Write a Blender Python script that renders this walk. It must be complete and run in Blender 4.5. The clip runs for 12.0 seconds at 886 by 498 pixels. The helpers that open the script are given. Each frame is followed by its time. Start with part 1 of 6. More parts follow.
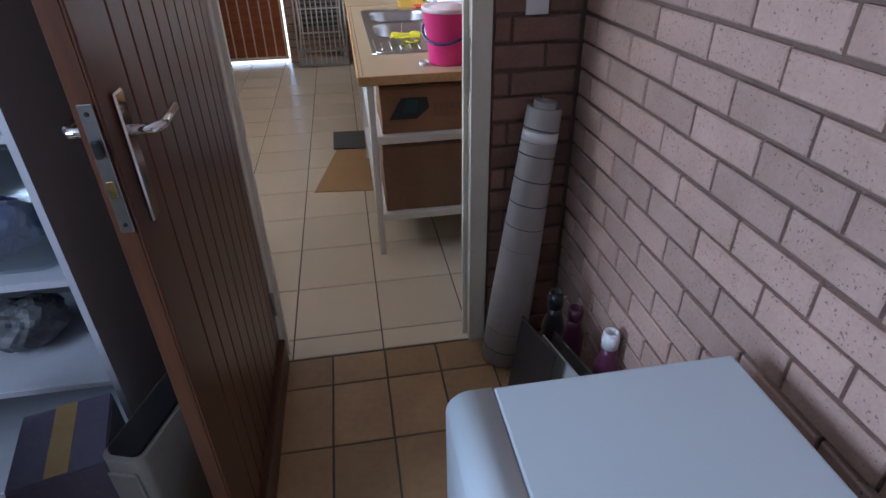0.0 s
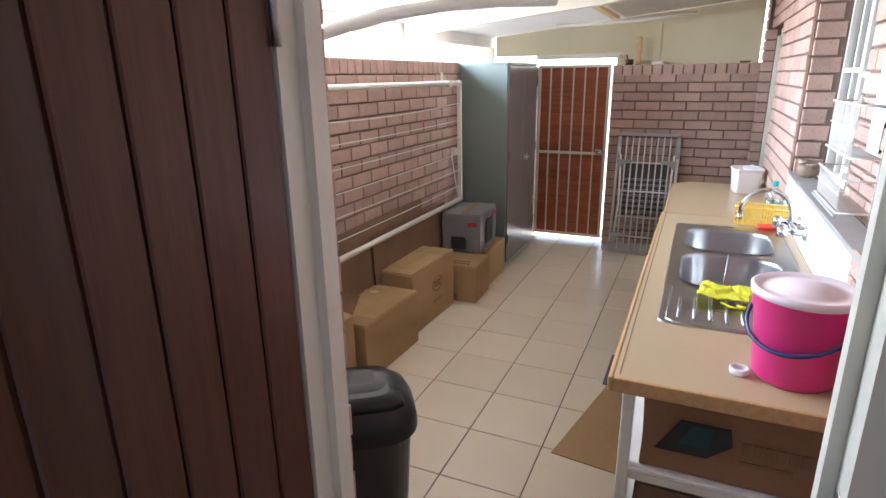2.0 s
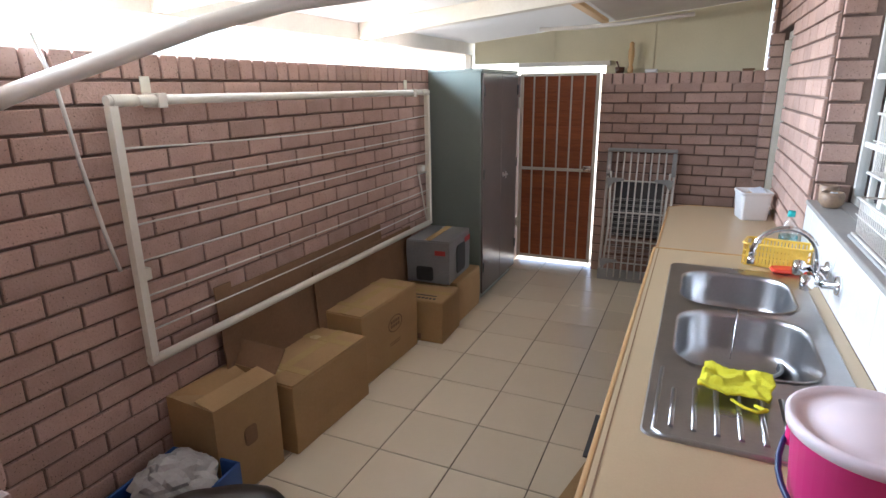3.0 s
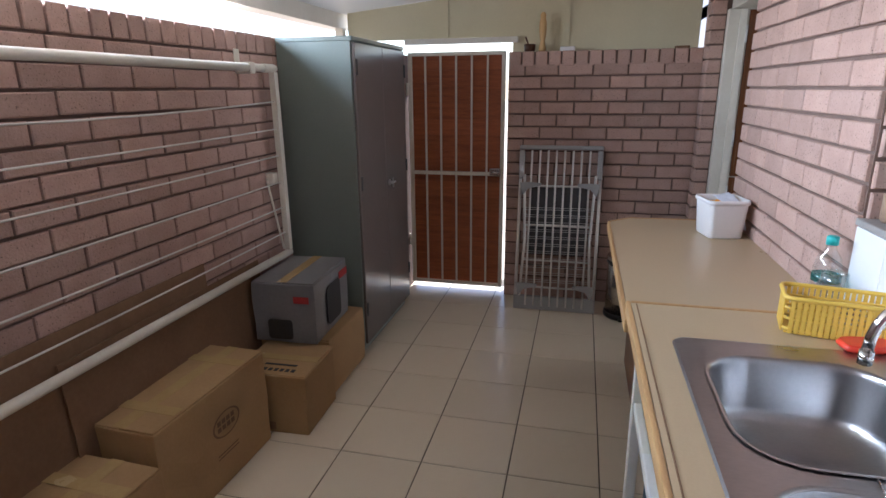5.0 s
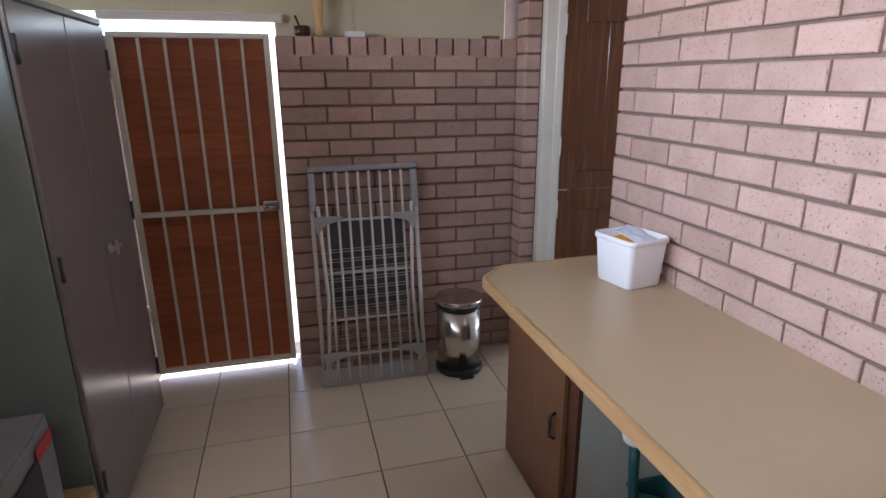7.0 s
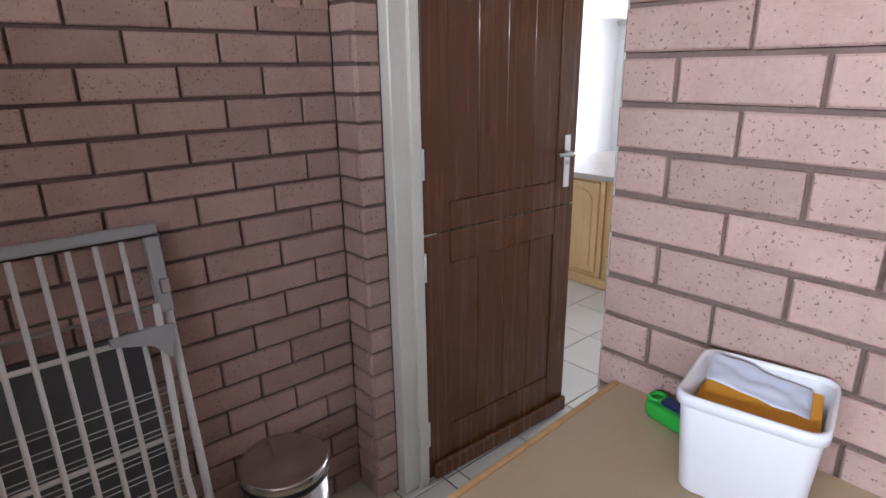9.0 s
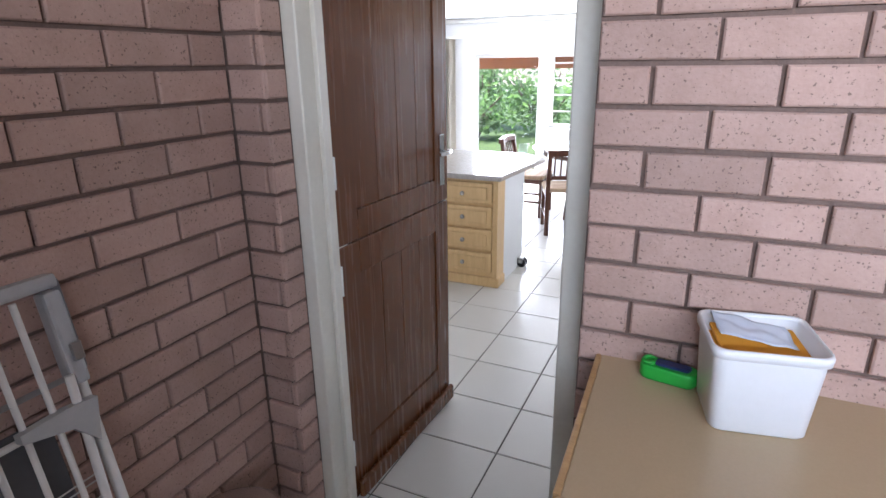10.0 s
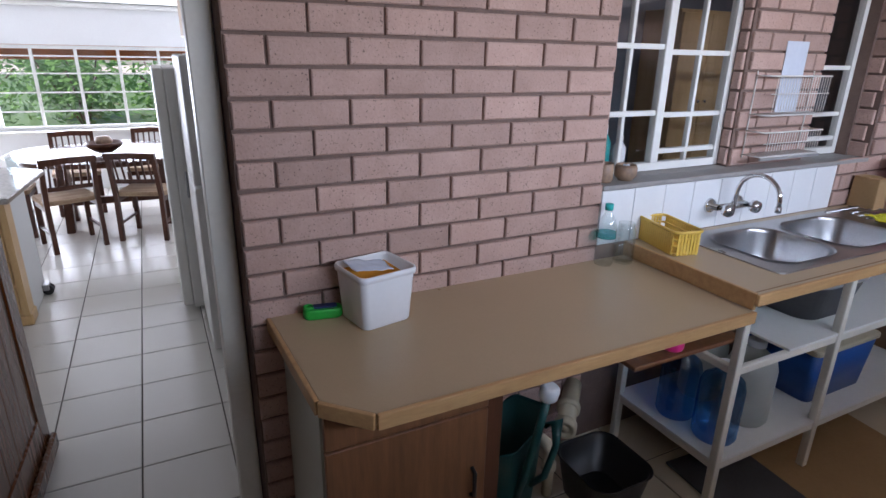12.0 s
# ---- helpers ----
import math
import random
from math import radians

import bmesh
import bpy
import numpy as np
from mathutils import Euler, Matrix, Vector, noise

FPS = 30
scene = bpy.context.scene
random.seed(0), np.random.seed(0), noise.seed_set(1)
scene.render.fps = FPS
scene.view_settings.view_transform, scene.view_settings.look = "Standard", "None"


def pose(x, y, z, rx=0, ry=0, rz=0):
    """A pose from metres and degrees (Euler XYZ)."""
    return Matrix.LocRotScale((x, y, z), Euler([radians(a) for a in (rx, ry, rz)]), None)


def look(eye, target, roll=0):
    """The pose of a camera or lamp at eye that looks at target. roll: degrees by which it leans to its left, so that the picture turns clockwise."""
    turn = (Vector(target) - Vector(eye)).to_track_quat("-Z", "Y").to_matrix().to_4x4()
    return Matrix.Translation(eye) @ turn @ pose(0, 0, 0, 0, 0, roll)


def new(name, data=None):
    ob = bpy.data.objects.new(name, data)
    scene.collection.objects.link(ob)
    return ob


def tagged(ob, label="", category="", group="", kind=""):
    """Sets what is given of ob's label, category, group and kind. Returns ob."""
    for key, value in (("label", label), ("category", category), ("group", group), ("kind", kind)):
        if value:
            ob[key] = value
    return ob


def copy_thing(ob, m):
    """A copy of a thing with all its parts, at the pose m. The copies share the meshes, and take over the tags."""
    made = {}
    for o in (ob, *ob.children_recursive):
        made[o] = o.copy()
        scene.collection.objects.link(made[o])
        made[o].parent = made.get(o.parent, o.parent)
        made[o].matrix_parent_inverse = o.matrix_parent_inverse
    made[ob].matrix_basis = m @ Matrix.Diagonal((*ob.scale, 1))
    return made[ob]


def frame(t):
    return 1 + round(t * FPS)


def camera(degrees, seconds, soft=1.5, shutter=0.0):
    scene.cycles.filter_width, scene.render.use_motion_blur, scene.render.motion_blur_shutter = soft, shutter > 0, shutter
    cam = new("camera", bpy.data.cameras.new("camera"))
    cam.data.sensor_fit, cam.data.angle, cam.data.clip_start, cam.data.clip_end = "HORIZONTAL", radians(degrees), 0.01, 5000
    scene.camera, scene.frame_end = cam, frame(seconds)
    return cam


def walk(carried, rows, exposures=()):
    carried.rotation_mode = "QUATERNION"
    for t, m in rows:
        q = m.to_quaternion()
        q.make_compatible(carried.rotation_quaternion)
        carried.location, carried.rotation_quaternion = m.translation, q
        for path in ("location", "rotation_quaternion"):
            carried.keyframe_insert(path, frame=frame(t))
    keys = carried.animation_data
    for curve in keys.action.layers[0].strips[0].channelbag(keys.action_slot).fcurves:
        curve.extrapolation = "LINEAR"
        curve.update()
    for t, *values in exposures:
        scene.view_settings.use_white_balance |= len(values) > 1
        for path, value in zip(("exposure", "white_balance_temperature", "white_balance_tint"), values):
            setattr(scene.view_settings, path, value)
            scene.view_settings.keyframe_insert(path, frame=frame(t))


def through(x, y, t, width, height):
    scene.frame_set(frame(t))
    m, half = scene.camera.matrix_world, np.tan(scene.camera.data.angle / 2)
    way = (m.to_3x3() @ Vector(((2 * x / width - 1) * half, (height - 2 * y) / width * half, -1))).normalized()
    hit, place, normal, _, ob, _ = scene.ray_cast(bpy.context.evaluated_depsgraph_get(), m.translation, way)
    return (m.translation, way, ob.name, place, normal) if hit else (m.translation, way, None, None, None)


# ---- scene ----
cam = camera(76.1, 12.0)
PATH = [
    (0, (0.033, -0.016, 1.586), (0.302, 1.668, 0.541), -1.1),
    (0.5, (0.056, 0.307, 1.66), (0.006, 2.038, 0.658), -0.8),
    (1, (0.093, 0.569, 1.717), (-0.274, 2.337, 0.857), -0.9),
    (1.5, (0.155, 0.847, 1.735), (-0.478, 2.614, 1.045), -1.0),
    (2, (0.225, 1.108, 1.707), (-0.56, 2.853, 1.124), -0.8),
    (2.5, (0.25, 1.423, 1.713), (-0.54, 3.176, 1.164), -0.7),
    (2.7, (0.244, 1.555, 1.705), (-0.55, 3.314, 1.155), -0.7),
    (3.5, (0.15, 2.04, 1.655), (-0.61, 3.79, 1.11), -0.6),
    (4.3, (0.05, 2.51, 1.594), (-0.655, 4.30, 1.05), -0.6),
    (4.5, (0.02, 2.632, 1.572), (-0.631, 4.443, 1.029), -0.6),
    (5, (-0.085, 2.888, 1.549), (-0.538, 4.758, 1.003), -0.5),
    (5.5, (-0.284, 3.106, 1.549), (-0.51, 5.016, 1.001), -0.4),
    (6, (-0.49, 3.282, 1.572), (-0.361, 5.2, 1.021), -0.2),
    (6.5, (-0.569, 3.594, 1.57), (-0.192, 5.479, 1.016), -0.2),
    (6.7, (-0.588, 3.749, 1.575), (-0.155, 5.619, 1.015), -0.2),
    (8.3, (-0.39, 5.043, 1.53), (0.465, 6.753, 0.942), -0.8),
    (8.5, (-0.355, 5.164, 1.52), (0.607, 6.816, 0.933), -0.8),
    (9, (-0.29, 5.426, 1.52), (0.956, 6.868, 0.916), -0.8),
    (9.5, (-0.41, 5.638, 1.526), (1.091, 6.804, 0.906), -1.1),
    (10, (-0.56, 5.82, 1.542), (1.164, 6.621, 0.921), -0.7),
    (10.5, (-0.711, 5.995, 1.567), (1.169, 6.28, 0.944), -0.1),
    (11, (-0.794, 6.126, 1.589), (1.098, 5.950, 0.967), 0.2),
    (11.5, (-0.884, 6.212, 1.614), (0.933, 5.633, 1.011), 0.7),
    (12, (-0.968, 6.235, 1.672), (0.706, 5.379, 1.017), 1.2),
]
walk(cam, [(t, look(eye, target, roll)) for t, eye, target, roll in PATH],
     exposures=[(0, 1.75, 5700, 14), (0.5, 1.95, 6050, 17), (1, 2.2, 6050, 15), (1.5, 2.45, 5850, 12), (2.5, 2.2, 5850, 12), (4.5, 1.4, 5720, 14), (5, 1.5, 5720, 15), (6, 1.57, 5700, 17), (8.5, 1.6, 5900, 20), (9.5, 1.8, 5800, 18), (10.5, 1.5, 5700, 17), (11.2, 1.1, 5750, 19), (12, 0.72, 5750, 20)])

# ---- light ----
world = bpy.data.worlds.new("world")
scene.world = world
world.use_nodes = True
wn = world.node_tree
sky = wn.nodes.new("ShaderNodeTexSky")
sky.sky_type, sky.sun_disc = "NISHITA", False
SUN_EL, SUN_AZ = 58.0, 12.0
sky.sun_elevation, sky.sun_rotation = radians(SUN_EL), radians(SUN_AZ)
wn.links.new(sky.outputs[0], wn.nodes["Background"].inputs[0])
wn.nodes["Background"].inputs[1].default_value = 0.15
sun = new("sun", bpy.data.lights.new("sun", "SUN"))
sun.data.energy, sun.data.angle, sun.data.color = 5.0, radians(0.5), (1.0, 0.95, 0.86)
sun.matrix_world = look((0, 0, 0), (-math.sin(radians(SUN_AZ)) * math.cos(radians(SUN_EL)), -math.cos(radians(SUN_AZ)) * math.cos(radians(SUN_EL)), -math.sin(radians(SUN_EL))))


def area(name, m, sx, sy, watts, colour):
    ob = new(name, bpy.data.lights.new(name, "AREA"))
    ob.data.shape, ob.data.size, ob.data.size_y, ob.data.energy, ob.data.color = "RECTANGLE", sx, sy, watts, colour
    ob.matrix_world = m
    return ob


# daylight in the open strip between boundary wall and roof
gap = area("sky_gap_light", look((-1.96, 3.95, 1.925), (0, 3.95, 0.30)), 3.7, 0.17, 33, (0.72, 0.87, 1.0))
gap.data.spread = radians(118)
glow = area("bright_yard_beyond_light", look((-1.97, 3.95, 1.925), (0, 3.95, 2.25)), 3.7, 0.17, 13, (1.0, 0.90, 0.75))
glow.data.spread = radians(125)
# daylight in the store room's window and in the dining windows
area("store_window_light", look((-2.22, 0.0, 1.68), (0, 0.1, 1.2)), 1.0, 0.85, 17, (0.70, 0.83, 1.0))
area("dining_window_light", look((7.05, 6.5, 1.2), (4, 6.5, 1.0)), 2.5, 0.9, 50, (0.95, 0.98, 1.0))
area("garden_door_light", look((7.05, 8.37, 0.85), (4, 8.0, 0.8)), 0.85, 1.55, 40, (0.95, 0.98, 1.0))


# ---- materials ----
def surface(name, c1, c2=None, scale=8.0, rough=0.6, bump=0.0, metal=0.0, fine=60.0, vary=0.0, stretch=(1, 1, 1), island=False, coat=0.0, spec=0.5, speck=0.0, sheen=0.1):
    """Two-scale noise between c1 and c2, with grain bump; vary shifts the value from object to object."""
    m = bpy.data.materials.new(name)
    m.use_nodes = True
    t = m.node_tree
    b = t.nodes["Principled BSDF"]
    c2 = c2 or tuple(c * 0.8 for c in c1)
    co = t.nodes.new("ShaderNodeTexCoord")
    mp = t.nodes.new("ShaderNodeMapping")
    mp.inputs["Scale"].default_value = stretch
    if vary and not island:
        oi = t.nodes.new("ShaderNodeObjectInfo")
        ml = t.nodes.new("ShaderNodeVectorMath")
        ml.operation = "MULTIPLY_ADD"
        ml.inputs[1].default_value = (1, 1, 1)
        cx = t.nodes.new("ShaderNodeCombineXYZ")
        sc = t.nodes.new("ShaderNodeMath")
        sc.operation, sc.inputs[1].default_value = "MULTIPLY", 37.0
        t.links.new(oi.outputs["Random"], sc.inputs[0])
        for k in range(3):
            t.links.new(sc.outputs[0], cx.inputs[k])
        t.links.new(co.outputs["Object"], ml.inputs[0])
        t.links.new(cx.outputs[0], ml.inputs[2])
        t.links.new(ml.outputs[0], mp.inputs[0])
    else:
        t.links.new(co.outputs["Object"], mp.inputs[0])
    big = t.nodes.new("ShaderNodeTexNoise")
    big.inputs["Scale"].default_value, big.inputs["Detail"].default_value = scale, 5
    small = t.nodes.new("ShaderNodeTexNoise")
    small.inputs["Scale"].default_value, small.inputs["Detail"].default_value = fine, 4
    for n in (big, small):
        t.links.new(mp.outputs[0], n.inputs["Vector"])
    ramp = t.nodes.new("ShaderNodeValToRGB")
    ramp.color_ramp.elements[0].position, ramp.color_ramp.elements[1].position = 0.33, 0.67
    ramp.color_ramp.elements[0].color, ramp.color_ramp.elements[1].color = (*c2, 1), (*c1, 1)
    mixf = t.nodes.new("ShaderNodeMath")
    mixf.operation, mixf.inputs[1].default_value = "MULTIPLY_ADD", 0.35
    t.links.new(small.outputs["Fac"], mixf.inputs[0])
    half = t.nodes.new("ShaderNodeMath")
    half.operation, half.inputs[1].default_value = "MULTIPLY", 0.65
    t.links.new(big.outputs["Fac"], half.inputs[0])
    t.links.new(half.outputs[0], mixf.inputs[2])
    t.links.new(mixf.outputs[0], ramp.inputs[0])
    out = ramp.outputs[0]
    if vary:
        hs = t.nodes.new("ShaderNodeHueSaturation")
        mr = t.nodes.new("ShaderNodeMapRange")
        mr.inputs["To Min"].default_value, mr.inputs["To Max"].default_value = 1 - vary, 1 + vary
        rnd = t.nodes.new("ShaderNodeNewGeometry" if island else "ShaderNodeObjectInfo")
        t.links.new(rnd.outputs["Random Per Island" if island else "Random"], mr.inputs["Value"])
        t.links.new(mr.outputs[0], hs.inputs["Value"])
        t.links.new(out, hs.inputs["Color"])
        out = hs.outputs[0]
    if speck:
        sp = t.nodes.new("ShaderNodeTexNoise")
        sp.inputs["Scale"].default_value, sp.inputs["Detail"].default_value = 150, 2
        t.links.new(mp.outputs[0], sp.inputs["Vector"])
        sr = t.nodes.new("ShaderNodeValToRGB")
        sr.color_ramp.elements[0].position, sr.color_ramp.elements[1].position = 0.64, 0.69
        sr.color_ramp.elements[0].color, sr.color_ramp.elements[1].color = (1, 1, 1, 1), (1 - speck, 1 - speck, 1 - speck, 1)
        t.links.new(sp.outputs["Fac"], sr.inputs[0])
        mu = t.nodes.new("ShaderNodeMixRGB")
        mu.blend_type, mu.inputs[0].default_value = "MULTIPLY", 1.0
        t.links.new(out, mu.inputs[1])
        t.links.new(sr.outputs[0], mu.inputs[2])
        out = mu.outputs[0]
    t.links.new(out, b.inputs["Base Color"])
    rr = t.nodes.new("ShaderNodeMapRange")
    rr.inputs["To Min"].default_value, rr.inputs["To Max"].default_value = max(rough - sheen, 0.02), min(rough + sheen, 1)
    t.links.new(big.outputs["Fac"], rr.inputs["Value"])
    t.links.new(rr.outputs[0], b.inputs["Roughness"])
    b.inputs["Metallic"].default_value = metal
    b.inputs["Coat Weight"].default_value = coat
    b.inputs["Specular IOR Level"].default_value = spec
    if bump:
        bp = t.nodes.new("ShaderNodeBump")
        bp.inputs["Strength"].default_value, bp.inputs["Distance"].default_value = bump, 0.004
        t.links.new(small.outputs["Fac"], bp.inputs["Height"])
        t.links.new(bp.outputs[0], b.inputs["Normal"])
    return m


def glassy(name, tint=(1, 1, 1), rough=0.02, alpha=0.12):
    """Thin clear plastic or glass: mostly see-through with a gloss."""
    m = bpy.data.materials.new(name)
    m.use_nodes = True
    t = m.node_tree
    t.nodes.remove(t.nodes["Principled BSDF"])
    tr, gl, mx, fr = (t.nodes.new("ShaderNodeBsdf" + n) if n in ("Transparent", "Glossy") else t.nodes.new("ShaderNode" + n) for n in ("Transparent", "Glossy", "MixShader", "LayerWeight"))
    fr.inputs[0].default_value = 0.04
    tr.inputs[0].default_value = (*tint, 1)
    gl.inputs["Roughness"].default_value = rough
    add = t.nodes.new("ShaderNodeMath")
    add.operation, add.inputs[1].default_value = "ADD", alpha
    t.links.new(fr.outputs["Facing"], add.inputs[0])
    t.links.new(add.outputs[0], mx.inputs[0])
    t.links.new(tr.outputs[0], mx.inputs[1])
    t.links.new(gl.outputs[0], mx.inputs[2])
    t.links.new(mx.outputs[0], t.nodes["Material Output"].inputs[0])
    return m


def milky(name, colour, through=0.5):
    """White sheet that lets light seep through."""
    m = bpy.data.materials.new(name)
    m.use_nodes = True
    t = m.node_tree
    b = t.nodes["Principled BSDF"]
    b.inputs["Base Color"].default_value = (*colour, 1)
    b.inputs["Roughness"].default_value = 0.5
    tl, mx = t.nodes.new("ShaderNodeBsdfTranslucent"), t.nodes.new("ShaderNodeMixShader")
    tl.inputs[0].default_value = (*colour, 1)
    mx.inputs[0].default_value = through
    t.links.new(b.outputs[0], mx.inputs[1])
    t.links.new(tl.outputs[0], mx.inputs[2])
    t.links.new(mx.outputs[0], t.nodes["Material Output"].inputs[0])
    return m


BRICK = surface("pink_brown_face_brick", (0.50, 0.342, 0.288), (0.41, 0.268, 0.218), 9, 0.85, 0.6, vary=0.13, fine=110, speck=0.55)
BRICK_FAR = surface("pink_brown_face_brick_joined", (0.50, 0.342, 0.288), (0.41, 0.268, 0.218), 9, 0.85, 0.6, vary=0.13, island=True, fine=110, speck=0.55)
BRICK_DARK = surface("red_brown_door_wall_brick", (0.30, 0.17, 0.13), (0.20, 0.11, 0.085), 9, 0.85, 0.6, vary=0.12, fine=110)
# grey-brown mortar, darkened to carry the shadow inside the recessed joints
MORTAR = surface("grey_brown_shaded_mortar", (0.21, 0.142, 0.116), (0.15, 0.10, 0.08), 14, 0.95, 0.8, fine=150)
TILE = surface("cream_floor_tile", (0.72, 0.64, 0.50), (0.70, 0.62, 0.48), 3, 0.25, 0.0, vary=0.04, fine=30, sheen=0.02)
TILE_K = surface("pale_kitchen_tile", (0.69, 0.66, 0.60), (0.68, 0.65, 0.588), 3, 0.25, 0.0, vary=0.04, fine=30, sheen=0.02)
TILE_B = surface("brown_store_tile", (0.42, 0.27, 0.14), (0.33, 0.20, 0.10), 5, 0.4, 0.1, vary=0.12, fine=40)
GROUT = surface("dark_grout", (0.13, 0.115, 0.09), (0.08, 0.07, 0.055), 20, 0.95, 0.3)
WHITE = surface("white_paint", (0.80, 0.79, 0.75), (0.74, 0.73, 0.68), 4, 0.45, 0.03)
CREAM = surface("cream_painted_panel", (0.72, 0.69, 0.50), (0.66, 0.63, 0.45), 3, 0.55, 0.05)
FRAME_W = surface("cream_white_enamel", (0.76, 0.73, 0.64), (0.68, 0.64, 0.55), 6, 0.4, 0.05)
ROOF = milky("white_roof_sheet", (0.85, 0.86, 0.85), 0.12)
ROOF_OPAQUE = surface("white_soffit_sheet", (0.74, 0.72, 0.68), (0.66, 0.64, 0.6), 3, 0.6)
WOOD_D = surface("dark_varnished_wood", (0.105, 0.040, 0.021), (0.062, 0.024, 0.013), 5, 0.34, 0.06, fine=40, stretch=(11, 11, 0.5), vary=0.14, coat=0.08, spec=0.35, sheen=0.05)
WOOD_K = surface("dark_mahogany_varnish", (0.140, 0.047, 0.013), (0.100, 0.033, 0.009), 5, 0.27, 0.01, fine=40, stretch=(11, 11, 0.4), coat=0.2, spec=0.35, sheen=0.03)
WOOD_G = surface("red_brown_gate_board", (0.45, 0.13, 0.045), (0.26, 0.07, 0.026), 4, 0.6, 0.2, fine=22, stretch=(1.2, 6, 14), vary=0.14)
WOOD_C = surface("brown_cupboard_veneer", (0.24, 0.105, 0.045), (0.15, 0.065, 0.03), 4, 0.4, 0.1, fine=26, stretch=(10, 10, 0.8))
PINE = surface("honey_pine", (0.72, 0.49, 0.23), (0.60, 0.38, 0.16), 4, 0.4, 0.08, fine=24, stretch=(8, 8, 1))
EDGE = surface("oak_edge_strip", (0.55, 0.34, 0.15), (0.42, 0.24, 0.10), 6, 0.45, 0.15, fine=30, stretch=(8, 1, 8))
LAMINATE = surface("beige_laminate", (0.48, 0.36, 0.222), (0.435, 0.325, 0.195), 2.5, 0.32, 0.02, fine=180)
STEEL = surface("brushed_stainless", (0.46, 0.455, 0.46), (0.38, 0.38, 0.385), 4, 0.29, 0.02, metal=1.0, fine=90, stretch=(1, 2, 1), sheen=0.04)
CHROME = surface("chrome", (0.82, 0.82, 0.82), (0.76, 0.76, 0.77), 5, 0.12, 0, metal=1.0)
LOCKER = surface("grey_green_enamel", (0.155, 0.185, 0.165), (0.13, 0.155, 0.14), 2, 0.36, 0.05, fine=120)
LOCKER_D = surface("grey_locker_door", (0.155, 0.135, 0.125), (0.13, 0.115, 0.105), 2, 0.23, 0.05, fine=120)
CARD = surface("brown_cardboard", (0.41, 0.265, 0.125), (0.35, 0.22, 0.10), 4, 0.85, 0.15, fine=70, vary=0.08)
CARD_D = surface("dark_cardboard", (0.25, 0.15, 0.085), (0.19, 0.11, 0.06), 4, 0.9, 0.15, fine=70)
CARD_F = surface("red_brown_fruit_carton", (0.31, 0.165, 0.085), (0.25, 0.13, 0.065), 4, 0.8, 0.12, fine=70)
TAPE = surface("brown_parcel_tape", (0.50, 0.37, 0.18), (0.44, 0.31, 0.14), 6, 0.25, 0)
BOXGREY = surface("printed_grey_carton", (0.21, 0.21, 0.215), (0.16, 0.16, 0.165), 4, 0.32, 0.05)
INK = surface("dark_print", (0.03, 0.03, 0.032), (0.02, 0.02, 0.02), 6, 0.6)
RED = surface("red_print", (0.42, 0.03, 0.03), (0.36, 0.025, 0.025), 6, 0.5)
PINK = surface("pink_plastic", (0.83, 0.045, 0.27), (0.78, 0.038, 0.24), 3, 0.35, 0.02)
LID = milky("frosted_lid", (0.84, 0.72, 0.76), 0.12)
BLACKP = surface("black_plastic", (0.018, 0.018, 0.02), (0.011, 0.011, 0.012), 6, 0.32, 0.05)
GREYP = surface("grey_plastic", (0.40, 0.40, 0.40), (0.34, 0.34, 0.34), 6, 0.45, 0.03)
WIRE_W = surface("white_coated_wire", (0.74, 0.72, 0.68), (0.66, 0.64, 0.6), 6, 0.4)
WHITEP = surface("white_plastic", (0.82, 0.82, 0.83), (0.78, 0.78, 0.79), 3, 0.35, 0.02)
YELLOW = surface("yellow_cloth", (0.72, 0.68, 0.03), (0.62, 0.58, 0.02), 12, 0.9, 0.6, fine=160)
YELLOWP = surface("yellow_plastic", (0.80, 0.55, 0.10), (0.74, 0.49, 0.08), 5, 0.4)
ORANGE = surface("orange_paper", (0.80, 0.36, 0.03), (0.7, 0.3, 0.02), 6, 0.8)
PAPER = surface("white_paper", (0.62, 0.66, 0.74), (0.54, 0.58, 0.66), 10, 0.8)
GREEN = surface("green_plastic", (0.03, 0.45, 0.05), (0.025, 0.36, 0.04), 5, 0.4)
NAVY = surface("navy_plastic", (0.02, 0.035, 0.13), (0.015, 0.025, 0.1), 5, 0.4)
BLUE = surface("blue_plastic", (0.02, 0.09, 0.32), (0.016, 0.07, 0.26), 5, 0.4)
TEAL = surface("dark_teal_plastic", (0.012, 0.07, 0.065), (0.01, 0.055, 0.05), 5, 0.4)
AQUA = surface("aqua_cap", (0.03, 0.48, 0.46), (0.03, 0.4, 0.4), 5, 0.4)
REDP = surface("red_plastic", (0.72, 0.05, 0.02), (0.62, 0.04, 0.02), 5, 0.35)
PURPLE = surface("purple_plastic", (0.13, 0.03, 0.07), (0.1, 0.022, 0.055), 5, 0.4)
CLAY = surface("glazed_stoneware", (0.42, 0.28, 0.18), (0.22, 0.15, 0.11), 18, 0.5)
CABSIDE = surface("pale_green_grey_melamine", (0.52, 0.53, 0.46), (0.46, 0.47, 0.40), 4, 0.45, 0.03)
BINSTEEL = surface("polished_bin_steel", (0.68, 0.65, 0.61), (0.60, 0.57, 0.54), 3, 0.2, 0.0, metal=1.0)
CERAMIC = surface("white_glazed_tile", (0.82, 0.83, 0.84), (0.78, 0.79, 0.8), 3, 0.12, 0.02)
SLATE = surface("grey_sill", (0.36, 0.34, 0.32), (0.28, 0.27, 0.26), 8, 0.5, 0.2)
FREEZER = surface("pale_blue_white_enamel", (0.60, 0.68, 0.74), (0.57, 0.65, 0.71), 2, 0.4, 0.04, fine=200)
SHELF = surface("grey_white_melamine", (0.34, 0.35, 0.38), (0.29, 0.30, 0.33), 4, 0.45)
